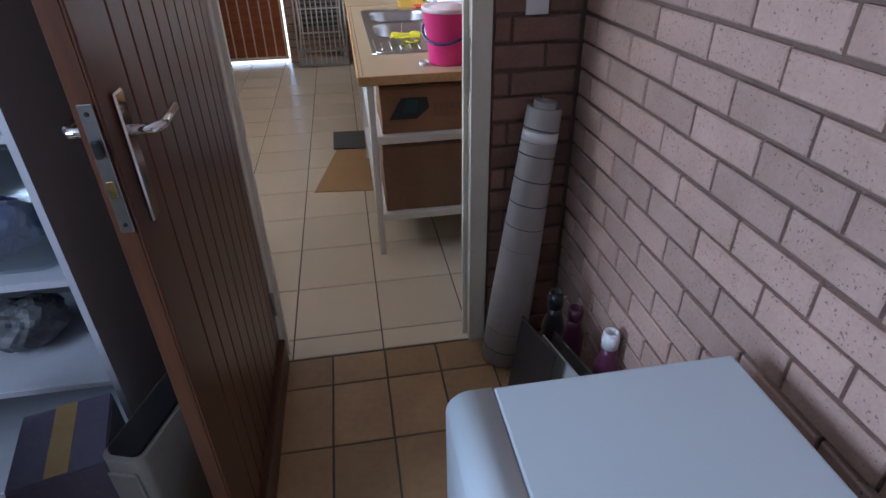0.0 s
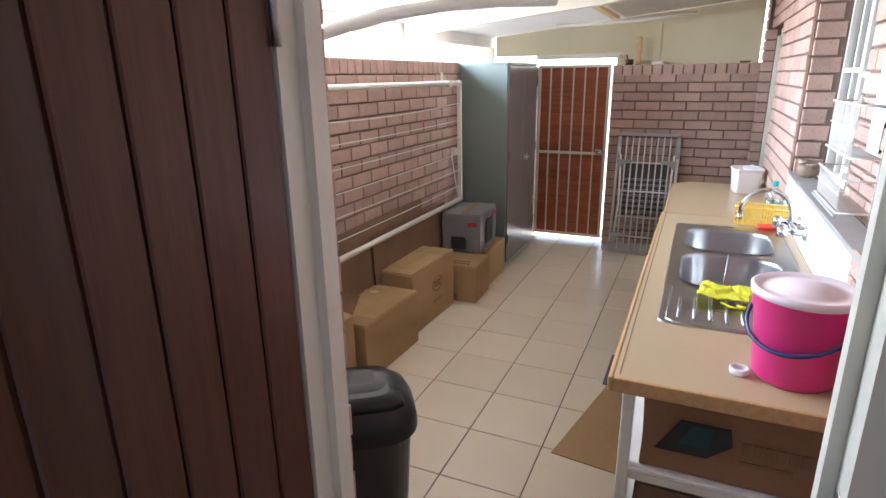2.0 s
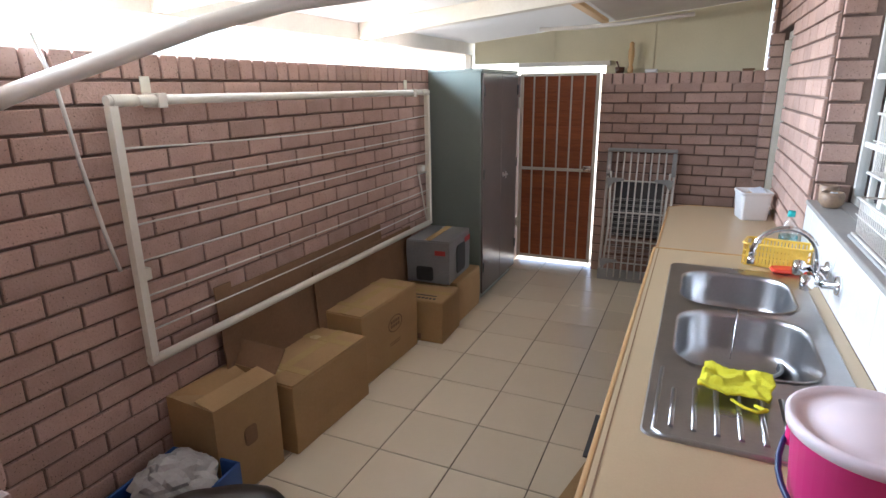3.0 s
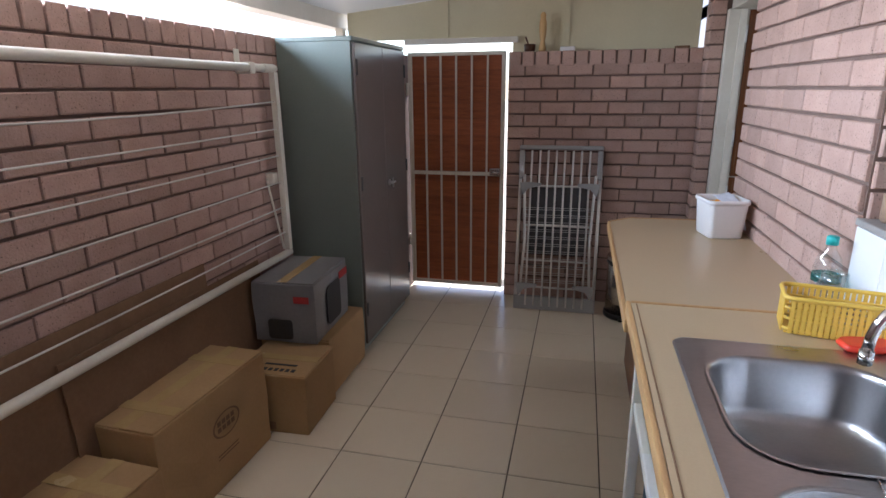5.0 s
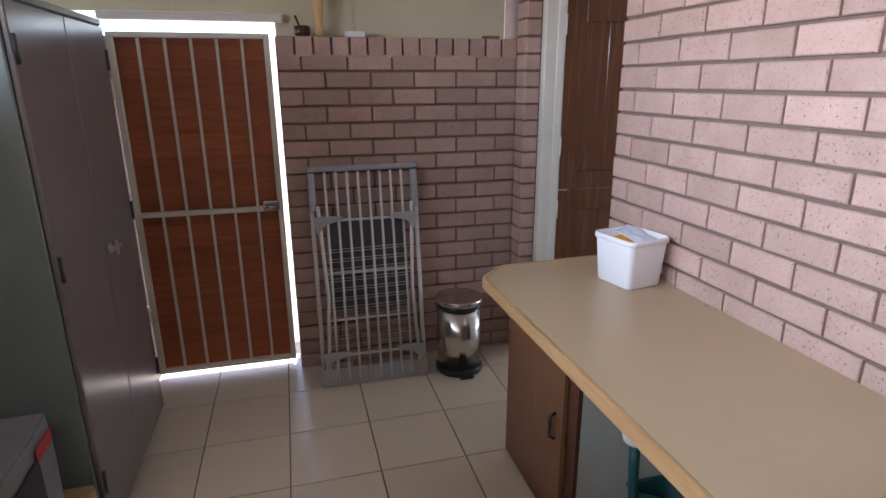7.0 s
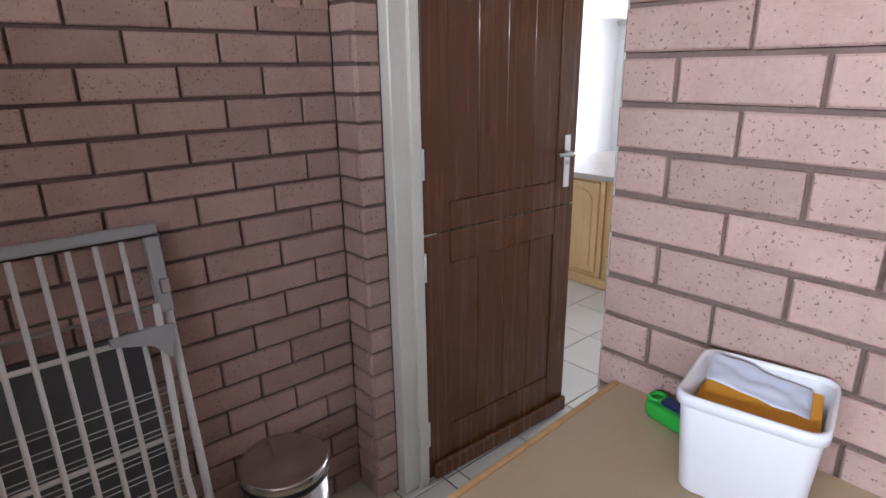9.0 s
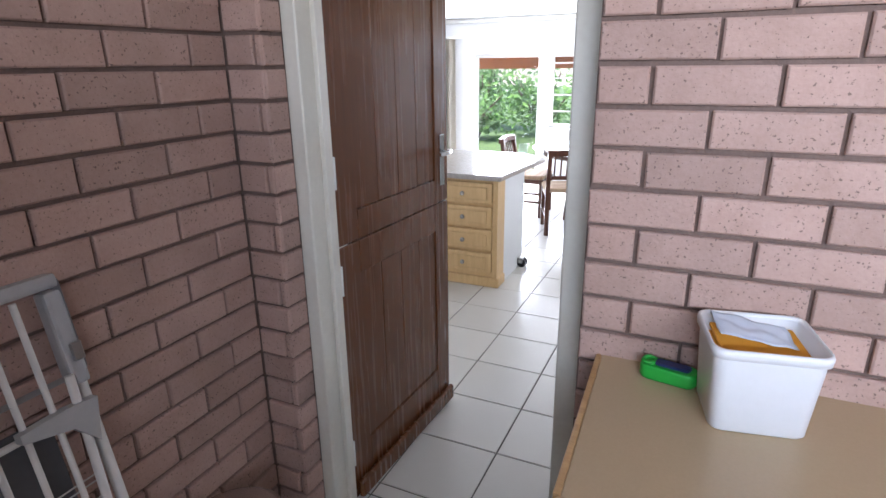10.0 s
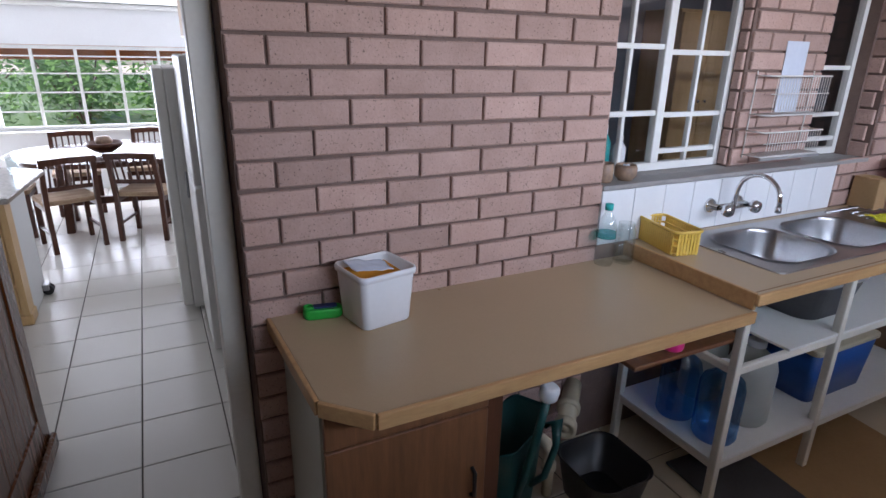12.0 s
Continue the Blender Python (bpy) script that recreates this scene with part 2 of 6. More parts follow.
DARKGREY = surface("dark_grey_board", (0.10, 0.10, 0.105), (0.075, 0.075, 0.08), 4, 0.6)
PIPE = surface("cream_pvc", (0.60, 0.53, 0.38), (0.52, 0.45, 0.31), 6, 0.5)
FABRIC = surface("striped_seat_cloth", (0.55, 0.42, 0.28), (0.30, 0.17, 0.10), 3, 0.9, 0.3, stretch=(1, 14, 1))
CURTAIN = surface("cream_curtain", (0.72, 0.66, 0.55), (0.62, 0.56, 0.46), 5, 0.9, 0.2)
KWALL = surface("white_plaster", (0.78, 0.78, 0.77), (0.73, 0.73, 0.72), 2, 0.8, 0.1)
GRANITE = surface("pale_stone_top", (0.55, 0.50, 0.44), (0.38, 0.34, 0.30), 40, 0.12, fine=200)
LEAF = surface("garden_leaf", (0.10, 0.20, 0.05), (0.05, 0.11, 0.03), 2, 0.5, 0, vary=0.3, island=True)
lt = LEAF.node_tree
thin, blend = lt.nodes.new("ShaderNodeBsdfTranslucent"), lt.nodes.new("ShaderNodeMixShader")
thin.inputs[0].default_value, blend.inputs[0].default_value = (0.24, 0.42, 0.12, 1), 0.5
lt.links.new(lt.nodes["Principled BSDF"].outputs[0], blend.inputs[1])
lt.links.new(thin.outputs[0], blend.inputs[2])
lt.links.new(blend.outputs[0], lt.nodes["Material Output"].inputs[0])
GRASS = surface("lawn", (0.09, 0.15, 0.035), (0.05, 0.09, 0.02), 3, 0.9, 0.5, fine=80)
PAVE = surface("pale_paving", (0.50, 0.42, 0.33), (0.40, 0.33, 0.25), 3, 0.9, 0.3)
GLASS = glassy("window_glass", alpha=0.05)
CLEAR = glassy("clear_plastic", (0.95, 0.98, 0.985), 0.08, 0.10)
JUGBLUE = glassy("blue_water_jug", (0.30, 0.56, 0.84), 0.1, 0.12)
MILK = milky("milky_jug", (0.62, 0.63, 0.58), 0.45)
DARKROOM = surface("dark_room_wall", (0.10, 0.10, 0.11), (0.08, 0.08, 0.09), 2, 0.9)


# ---- building blocks ----
def box(x0, y0, z0, x1, y1, z1, b=0.0, seg=1, bm=None):
    bm = bm or bmesh.new()
    r = bmesh.ops.create_cube(bm, size=1.0)
    vs = r["verts"]
    for v in vs:
        v.co = Vector((x0 + (v.co.x + 0.5) * (x1 - x0), y0 + (v.co.y + 0.5) * (y1 - y0), z0 + (v.co.z + 0.5) * (z1 - z0)))
    if b:
        es = {e for v in vs for e in v.link_edges}
        bmesh.ops.bevel(bm, geom=list(es), offset=b, segments=seg, affect="EDGES", profile=0.6)
    return bm


def lathe(profile, seg=24, bm=None, m=None):
    """Turns (radius, height) pairs about the z axis."""
    bm = bm or bmesh.new()
    rings = []
    for r, z in profile:
        ring = []
        for k in range(seg):
            a = 2 * math.pi * k / seg
            v = Vector((max(r, 1e-4) * math.cos(a), max(r, 1e-4) * math.sin(a), z))
            ring.append(bm.verts.new(m @ v if m else v))
        rings.append(ring)
    for a, b in zip(rings, rings[1:]):
        for k in range(seg):
            f = bm.faces.new((a[k], a[(k + 1) % seg], b[(k + 1) % seg], b[k]))
            f.smooth = True
    if profile[0][0] > 0:
        bm.faces.new(list(reversed(rings[0])))
    if profile[-1][0] > 0:
        bm.faces.new(rings[-1])
    return bm


def tube(points, r, seg=10, bm=None, closed=False, square=False):
    """A pipe along points."""
    bm = bm or bmesh.new()
    pts = [Vector(p) for p in points]
    n = len(pts)
    rings = []
    up = None
    if square:
        seg = 4
    for i, p in enumerate(pts):
        a = pts[(i - 1) % n] if closed or i else pts[i]
        b = pts[(i + 1) % n] if closed or i < n - 1 else pts[i]
        d = (b - a).normalized()
        ref = Vector((0, 0, 1)) if abs(d.z) < 0.9 else Vector((1, 0, 0))
        if up is not None and (up - d * up.dot(d)).length > 0.2:
            ref = up
        s = d.cross(ref).normalized()
        up = s.cross(d).normalized()
        grow = 1.0
        if 0 < i < n - 1 or closed:
            c = (pts[i] - a).normalized().dot((b - pts[i]).normalized())
            grow = 1 / max(math.sqrt((1 + c) / 2), 0.5)
        off = math.pi / 4 if square else 0
        rings.append([bm.verts.new(p + (s * math.cos(2 * math.pi * k / seg + off) + up * math.sin(2 * math.pi * k / seg + off)) * r * grow * (1.414 if square else 1)) for k in range(seg)])
    pairs = list(zip(rings, rings[1:])) + ([(rings[-1], rings[0])] if closed else [])
    for a, b in pairs:
        for k in range(seg):
            f = bm.faces.new((a[k], a[(k + 1) % seg], b[(k + 1) % seg], b[k]))
            f.smooth = not square
    if not closed:
        bm.faces.new(list(reversed(rings[0])))
        bm.faces.new(rings[-1])
    return bm


def arc(c, r, a0, a1, n, plane="xz"):
    out = []
    for k in range(n + 1):
        a = radians(a0 + (a1 - a0) * k / n)
        u, v = r * math.cos(a), r * math.sin(a)
        out.append({"xz": (c[0] + u, c[1], c[2] + v), "xy": (c[0] + u, c[1] + v, c[2]), "yz": (c[0], c[1] + u, c[2] + v)}[plane])
    return out


def prism(poly, z0, z1, b=0.0, m=None):
    """An upright block over a plan outline."""
    bm = bmesh.new()
    lo = [bm.verts.new((x, y, z0)) for x, y in poly]
    hi = [bm.verts.new((x, y, z1)) for x, y in poly]
    n = len(poly)
    bm.faces.new(list(reversed(lo)))
    bm.faces.new(hi)
    for k in range(n):
        bm.faces.new((lo[k], lo[(k + 1) % n], hi[(k + 1) % n], hi[k]))
    bmesh.ops.recalc_face_normals(bm, faces=bm.faces)
    if b:
        bmesh.ops.bevel(bm, geom=list(bm.edges), offset=b, segments=2, affect="EDGES")
    if m:
        bmesh.ops.transform(bm, matrix=m, verts=bm.verts)
    return bm


def rrect(x0, y0, x1, y1, r, n=5):
    out = []
    for cx, cy, a in ((x1 - r, y1 - r, 0), (x0 + r, y1 - r, 90), (x0 + r, y0 + r, 180), (x1 - r, y0 + r, 270)):
        for k in range(n + 1):
            t = radians(a + 90 * k / n)
            out.append((cx + r * math.cos(t), cy + r * math.sin(t)))
    return out


def loft(rings, cap0=True, cap1=True, smooth=True):
    """Skin over closed rings with the same number of points."""
    bm = bmesh.new()
    rs = [[bm.verts.new(p) for p in ring] for ring in rings]
    n = len(rs[0])
    for a, b in zip(rs, rs[1:]):
        for k in range(n):
            f = bm.faces.new((a[k], a[(k + 1) % n], b[(k + 1) % n], b[k]))
            f.smooth = smooth
    if cap0:
        bm.faces.new(list(reversed(rs[0])))
    if cap1:
        bm.faces.new(rs[-1])
    bmesh.ops.recalc_face_normals(bm, faces=bm.faces)
    return bm


def mesh_of(name, bm, material):
    me = bpy.data.meshes.new(name)
    bm.normal_update()
    bm.to_mesh(me)
    bm.free()
    me.materials.append(material)
    return me


def part(name, bm, material, parent, label=""):
    ob = new(name, mesh_of(name, bm, material))
    ob.parent = parent
    return tagged(ob, label)


def thing(name, label, category, m=None, group=""):
    ob = new(name)
    ob.empty_display_size = 0.1
    if m is not None:
        ob.matrix_world = m
    return tagged(ob, label, category, group)


def single(name, bm, material, label, category, m=None, group=""):
    ob = new(name, mesh_of(name, bm, material))
    if m is not None:
        ob.matrix_world = m
    return tagged(ob, label, category, group)


def structure(name, bm, material, label=""):
    return tagged(new(name, mesh_of(name, bm, material)), label, "", "", "structure")


def wall_boxes(rects, holes, axis, lo, hi):
    """A wall slab over the stretch rects (u0, u1, z0, z1), less its openings, as butted blocks."""
    bm = bmesh.new()
    u0, u1, z0, z1 = rects
    cuts = sorted({u0, u1, *[h[0] for h in holes], *[h[1] for h in holes]})
    for a, b in zip(cuts, cuts[1:]):
        mid = (a + b) / 2
        zs = [z0]
        for h in sorted([h for h in holes if h[0] < mid < h[1]], key=lambda h: h[2]):
            zs += [h[2], h[3]]
        zs.append(z1)
        for p, q in zip(zs[::2], zs[1::2]):
            if q - p > 1e-4:
                if axis == "x":
                    box(a, lo, p, b, hi, q, bm=bm)
                else:
                    box(lo, a, p, hi, b, q, bm=bm)
    return bm

# ---- setting ----
WX, NY, LX = 0.69, 7.02, -1.72        # brick faces: house wall, gate wall, boundary wall
SX, SY = 0.79, 1.80                   # store room: brick face of its long wall, face of its door wall
COURSE, LONG = 0.0855, 0.229
# courtyard and store ground under the tiles
structure("ground", box(-60, -60, -0.12, 60, 80, -0.055), PAVE, "pale ground outside")
structure("floor_yard", box(-1.85, SY, -0.05, 0.9, 7.4, -0.004), GROUT)
structure("floor_store", box(-2.2, -2.6, -0.05, 1.0, SY - 0.002, -0.004), GROUT)
structure("floor_kitchen", box(0.905, 4.2, -0.05, 7.4, 10.3, -0.004), GROUT)

D1 = (6.045, 6.90, -0.05, 2.06)          # kitchen door
NICHE = (2.86, 4.69, 1.165, 2.36)       # shallow recess over the sink, its back brickwork at PX
PX = 0.78
W1 = (3.84, 4.68, 1.186, 2.1)         # windows in the recess
W2 = (2.89, 3.28, 1.186, 2.1)
east = structure("wall_east", wall_boxes((2.02, 7.35, -0.05, 2.75), [D1, NICHE], "y", WX + 0.014, 0.90), MORTAR, "pink-brown face brick house wall")
niche = structure("wall_niche", wall_boxes((2.862, 4.688, 1.167, 2.358), [(W1[0], W1[1], 1.167, W1[3]), (W2[0], W2[1], 1.167, W2[3])], "y", PX + 0.014, 0.90), MORTAR, "recessed face brick wall between the sink windows")
pier = structure("wall_pier", box(0.662, 6.903, -0.05, 0.7035, 7.034, 2.3), MORTAR, "brick pier beside the kitchen door")
north = structure("wall_north", wall_boxes((-1.95, 0.7035, -0.05, 1.785), [(-1.37, -0.605, -0.05, 1.785)], "x", NY + 0.014, 7.24), MORTAR, "face brick yard wall with soldier course")
west = structure("wall_west", box(-1.94, 2.02, -0.05, LX - 0.014, NY + 0.012, 1.815), MORTAR, "face brick boundary wall with soldier course")
D0 = (-0.432, 0.495, -0.05, 2.08)       # store door, with its frame
south = structure("wall_south", wall_boxes((-2.2, 1.0, -0.05, 2.75), [D0], "x", SY + 0.012, 2.008), MORTAR, "brick wall of the store room")
store_e = structure("wall_store_east", box(SX + 0.014, -2.6, -0.05, 1.0, SY + 0.01, 2.75), MORTAR, "painted brick wall of the store room")
structure("wall_store_west", wall_boxes((-2.7, 2.02, -0.05, 2.75), [(-0.52, 0.52, 1.24, 2.12)], "y", -2.3, -2.2), KWALL)
structure("wall_store_south", box(-2.2, -2.7, -0.05, 1.0, -2.6, 2.75), KWALL)
structure("ceiling_store", box(-2.3, -2.7, 2.45, 1.0, 2.0, 2.5), KWALL)

# roof over the yard, falling towards the boundary wall
RZ = lambda x: 2.235 + 0.097 * x


def slab(x0, x1, y0, y1, lift, thick):
    bm = bmesh.new()
    for y in (y0, y1):
        for x, d in ((x0, 0), (x1, 0), (x1, thick), (x0, thick)):
            bm.verts.new((x, y, RZ(x) + lift + d))
    v = list(bm.verts)
    for q in ((0, 1, 2, 3), (7, 6, 5, 4), (0, 4, 5, 1), (1, 5, 6, 2), (2, 6, 7, 3), (3, 7, 4, 0)):
        bm.faces.new([v[k] for k in q])
    bmesh.ops.recalc_face_normals(bm, faces=bm.faces)
    return bm


structure("ceiling_yard", slab(-1.98, -0.55, 2.02, 7.5, 0.05, 0.012), ROOF, "translucent white sheet roof over the yard")
structure("ceiling_yard_inner", slab(-0.548, WX + 0.012, 2.02, 7.5, 0.05, 0.03), ROOF_OPAQUE, "white boarded roof beside the house")
structure("trim_roof_beam", slab(-1.99, -1.90, 2.03, 7.3, -0.06, 0.108), FRAME_W)
structure("trim_roof_post", box(-1.93, 7.12, 1.787, -1.87, 7.18, RZ(-1.9) - 0.062), FRAME_W)
for k, (y0, y1) in enumerate(((3.55, 3.63), (5.15, 5.23))):
    structure("trim_purlin", slab(-1.89, WX, y0, y1, -0.05, 0.098), FRAME_W)
# cream cladding above the gate wall, with cover strips
bm = bmesh.new()
pz = lambda x: RZ(x) + 0.045
for x0, x1, zb in ((-1.86, -1.09, 1.90), (-1.09, -0.60, 1.90), (-0.60, 0.645, 1.79)):
    vs = [bm.verts.new(p) for p in ((x0, 7.20, zb), (x1, 7.20, zb), (x1, 7.20, pz(x1)), (x0, 7.20, pz(x0)), (x0, 7.235, zb), (x1, 7.235, zb), (x1, 7.235, pz(x1)), (x0, 7.235, pz(x0)))]
    for q in ((0, 1, 2, 3), (7, 6, 5, 4), (0, 4, 5, 1), (1, 5, 6, 2), (2, 6, 7, 3), (3, 7, 4, 0)):
        bm.faces.new([vs[k] for k in q])
bmesh.ops.recalc_face_normals(bm, faces=bm.faces)
cream = structure("wall_cladding", bm, CREAM, "cream fibre board cladding above the gate")
for x in (-1.09, -0.222):
    part("cover_strip", box(x - 0.018, 7.19, 1.905 if x < -0.6 else 1.79, x + 0.018, 7.198, pz(x) - 0.004), CREAM, cream)
part("bottom_rail", box(-1.40, 7.15, 1.86, -0.56, 7.195, 1.90, 0.004), WHITE, cream, "white painted rail over the gate")

# kitchen shell
KZ = 2.12
structure("wall_kitchen_far", wall_boxes((4.2, 10.3, -0.05, 2.6), [(5.2, 7.78, 0.72, 1.66), (7.90, 8.84, 0.0, 1.66)], "y", 7.0, 7.2), KWALL, "white plastered wall with wide windows")
structure("wall_kitchen_north", box(0.90, 10.1, -0.05, 7.0, 10.3, 2.6), KWALL)
structure("wall_kitchen_south", box(0.905, 4.90, -0.004, 7.0, 5.10, 2.6), KWALL)
structure("wall_kitchen_side", box(0.905, 5.10, -0.05, 2.05, 5.98, 2.6), KWALL)
structure("ceiling_kitchen", box(0.905, 5.0, KZ, 7.0, 10.1, KZ + 0.1), KWALL)
structure("trim_cornice", tube([(6.97, 5.1, KZ - 0.03), (6.97, 10.1, KZ - 0.03)], 0.03, 8), WHITE)
structure("wall_kitchen_west", box(0.905, 6.92, -0.05, 0.93, 10.1, 2.6), KWALL)
# room behind the sink windows; its dimness is put into the wall colour
BACKWALL = surface("grey_blue_dimmed_wall", (0.22, 0.25, 0.29), (0.19, 0.22, 0.26), 3, 0.8, 0.1)
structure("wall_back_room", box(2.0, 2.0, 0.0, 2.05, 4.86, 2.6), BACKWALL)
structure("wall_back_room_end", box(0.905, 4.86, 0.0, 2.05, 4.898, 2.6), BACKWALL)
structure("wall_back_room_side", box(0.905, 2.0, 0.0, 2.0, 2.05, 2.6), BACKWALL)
structure("ceiling_back_room", box(0.905, 2.05, 2.5, 2.0, 5.1, 2.55), KWALL)
structure("floor_back_room", box(0.905, 2.05, -0.05, 2.0, 4.2, -0.004), GROUT)

# store door frame and threshold
fr0 = structure("door_frame_store", wall_boxes((-0.428, 0.49, 0.0, 2.075), [(-0.335, 0.425, 0.0, 2.01)], "x", SY - 0.012, 1.90), FRAME_W, "cream painted steel door frame")
part("door_stop", wall_boxes((-0.335, 0.425, 0.0, 2.01), [(-0.318, 0.408, 0.0, 1.993)], "x", SY + 0.035, SY + 0.06), FRAME_W, fr0)
part("strike_plate", box(0.4235, SY + 0.005, 1.05, 0.427, SY + 0.028, 1.22, 0.001), STEEL, fr0, "steel strike plate")
# kitchen door frame
frk = tagged(new("door_frame_kitchen"), "cream painted steel door frame", "", "", "structure")
part("jamb", box(0.737, 6.845, 0.0, 0.91, 6.895, 1.995, 0.004), FRAME_W, frk)
part("jamb", box(0.815, 6.05, 0.0, 0.91, 6.122, 1.995, 0.004), FRAME_W, frk)
part("head", box(0.76, 6.05, 1.996, 0.91, 6.895, 2.055, 0.004), FRAME_W, frk)
part("door_stop", box(0.80, 6.828, 0.0, 0.838, 6.8445, 1.99, 0.002), FRAME_W, frk)


# ---- yard: gate, locker, boxes ----
gate = tagged(new("door_gate"), "closed white steel gate backed with red-brown boards", "gate", "", "structure")
GX0, GX1, GY = -1.355, -0.632, 7.09
for k in range(15):
    z0 = 0.045 + k * 0.1165
    part("board", box(GX0 + 0.005, GY + 0.022, z0, GX1 - 0.008, GY + 0.04, z0 + 0.1163, 0.002), WOOD_G, gate)
# added unseen sheet that keeps daylight from leaking between the boards
part("backing_sheet", box(GX0 + 0.006, GY + 0.0405, 0.05, GX1 - 0.009, GY + 0.046, 1.79), CARD_D, gate)
for x in (GX0, GX1 - 0.028):
    part("stile", box(x, GY - 0.015, 0.04, x + 0.028, GY + 0.015, 1.80, 0.003), FRAME_W, gate)
for z in (0.04, 0.915, 1.775):
    part("rail", box(GX0 + 0.0285, GY - 0.013, z, GX1 - 0.0285, GY + 0.013, z + 0.026, 0.003), FRAME_W, gate)
for k in range(5):
    x = GX0 + 0.014 + (k + 1) * (GX1 - GX0 - 0.028) / 6
    for za, zb in ((0.067, 0.914), (0.942, 1.774)):
        part("bar", box(x - 0.0065, GY - 0.0065, za, x + 0.0065, GY + 0.0065, zb), FRAME_W, gate)
lockbox = part("lock_case", box(GX1 - 0.10, GY - 0.05, 0.925, GX1 - 0.02, GY - 0.017, 0.975, 0.004), CHROME, gate, "bright steel lock case")
part("handle", tube([(GX1 - 0.035, GY - 0.05, 0.95), (GX1 - 0.035, GY - 0.075, 0.95), (GX1 - 0.09, GY - 0.08, 0.948)], 0.007, 8), CHROME, lockbox)
for z in (0.35, 1.5):
    part("hinge", lathe([(0.011, z), (0.011, z + 0.09)], 10, m=pose(GX0 - 0.006, GY - 0.012, 0)), FRAME_W, gate)

locker = thing("steel_locker", "tall grey-green steel locker with two closed doors", "locker", pose(0, 0, 0))
LX0, LX1, LY0, LY1, LZ = -1.712, -1.275, 5.815, 6.70, 1.812
part("carcass", box(LX0, LY0, 0.05, LX1 - 0.006, LY1, LZ, 0.004), LOCKER, locker)
part("plinth", box(LX0 + 0.02, LY0 + 0.01, 0.0, LX1 - 0.03, LY1 - 0.01, 0.0495), LOCKER, locker)
part("top_lip", box(LX0, LY0 - 0.004, LZ - 0.02, LX1 + 0.006, LY1 + 0.004, LZ + 0.004, 0.004), LOCKER, locker)
MIDY = (LY0 + LY1) / 2
for a, b in ((LY0 + 0.008, MIDY - 0.002), (MIDY + 0.002, LY1 - 0.008)):
    d = part("door", box(LX1 - 0.0055, a, 0.07, LX1 + 0.012, b, LZ - 0.025, 0.004), LOCKER_D, locker, "grey enamelled door")
    y = a + 0.012 if a < MIDY - 0.1 else b - 0.012
    for z in (0.25, 1.0, 1.62):
        part("hinge", lathe([(0.008, z), (0.008, z + 0.08)], 8, m=pose(LX1 + 0.014, y, 0)), BLACKP, d)
hd = part("handle", lathe([(0.02, 0), (0.02, 0.006), (0.009, 0.01), (0.009, 0.03)], 14, m=pose(LX1 + 0.012, MIDY + 0.05, 0.975, 0, 90)), STEEL, locker, "steel turn handle")
part("lever", box(LX1 + 0.034, MIDY + 0.005, 0.968, LX1 + 0.044, MIDY + 0.095, 0.982, 0.004), STEEL, hd)
part("lever", box(LX1 + 0.0335, MIDY + 0.044, 0.945, LX1 + 0.0435, MIDY + 0.056, 1.005, 0.004), STEEL, hd)


def carton(name, label, x0, y0, x1, y1, h, z=0.0, turn=0.0, material=None, tape="y", sag=0.006):
    """A closed carton: body with a slightly sunk lid, flap seam and parcel tape."""
    material = material or CARD
    cx, cy = (x0 + x1) / 2, (y0 + y1) / 2
    t = thing(name, label, "box", pose(cx, cy, z, 0, 0, turn))
    w, d = x1 - x0, y1 - y0
    bm = box(-w / 2, -d / 2, 0, w / 2, d / 2, h - 0.006, 0.006, 2)
    bmesh.ops.subdivide_edges(bm, edges=[e for e in bm.edges if e.calc_length() > 0.15], cuts=3, use_grid_fill=True)
    for v in bm.verts:
        v.co += Vector((noise.noise(v.co * 6), noise.noise(v.co * 6 + Vector((9, 0, 0))), 0)) * sag
    part("body", bm, material, t)
    g = 0.0015
    if tape == "y":
        part("flap", box(-w / 2 + 0.003, -d / 2 + 0.003, h - 0.0055, -g, d / 2 - 0.003, h, 0.002), material, t)
        part("flap", box(g, -d / 2 + 0.003, h - 0.0055, w / 2 - 0.003, d / 2 - 0.003, h + 0.003, 0.002), material, t)
        part("tape", box(-0.026, -d / 2 + 0.004, h + 0.0032, 0.026, d / 2 - 0.004, h + 0.0042), TAPE, t, "shiny parcel tape")
    else:
        part("flap", box(-w / 2 + 0.003, -d / 2 + 0.003, h - 0.0055, w / 2 - 0.003, -g, h, 0.002), material, t)
        part("flap", box(-w / 2 + 0.003, g, h - 0.0055, w / 2 - 0.003, d / 2 - 0.003, h + 0.003, 0.002), material, t)
        part("tape", box(-w / 2 + 0.004, -0.026, h + 0.0032, w / 2 - 0.004, 0.026, h + 0.0042), TAPE, t, "shiny parcel tape")
    return t, w, d


c, w, d = carton("cardboard_box", "brown cardboard box taped shut against the wall", -1.705, 3.60, -1.372, 4.22, 0.36, turn=-2)
part("tape", box(-w / 2 + 0.01, -d / 2 + 0.11, 0.3645, w / 2 - 0.01, -d / 2 + 0.16, 0.3655), TAPE, c)
part("tape", box(-w / 2 + 0.01, d / 2 - 0.16, 0.3645, w / 2 - 0.01, d / 2 - 0.11, 0.3655), TAPE, c)
part("label", box(-0.02, -d / 2 - 0.012, 0.2, 0.015, -d / 2 - 0.007, 0.3), PAPER, c, "small white paper label")
c, w, d = carton("cardboard_box", "long brown cardboard box with a dark oval print", -1.705, 4.27, -1.412, 4.925, 0.44, turn=-2)
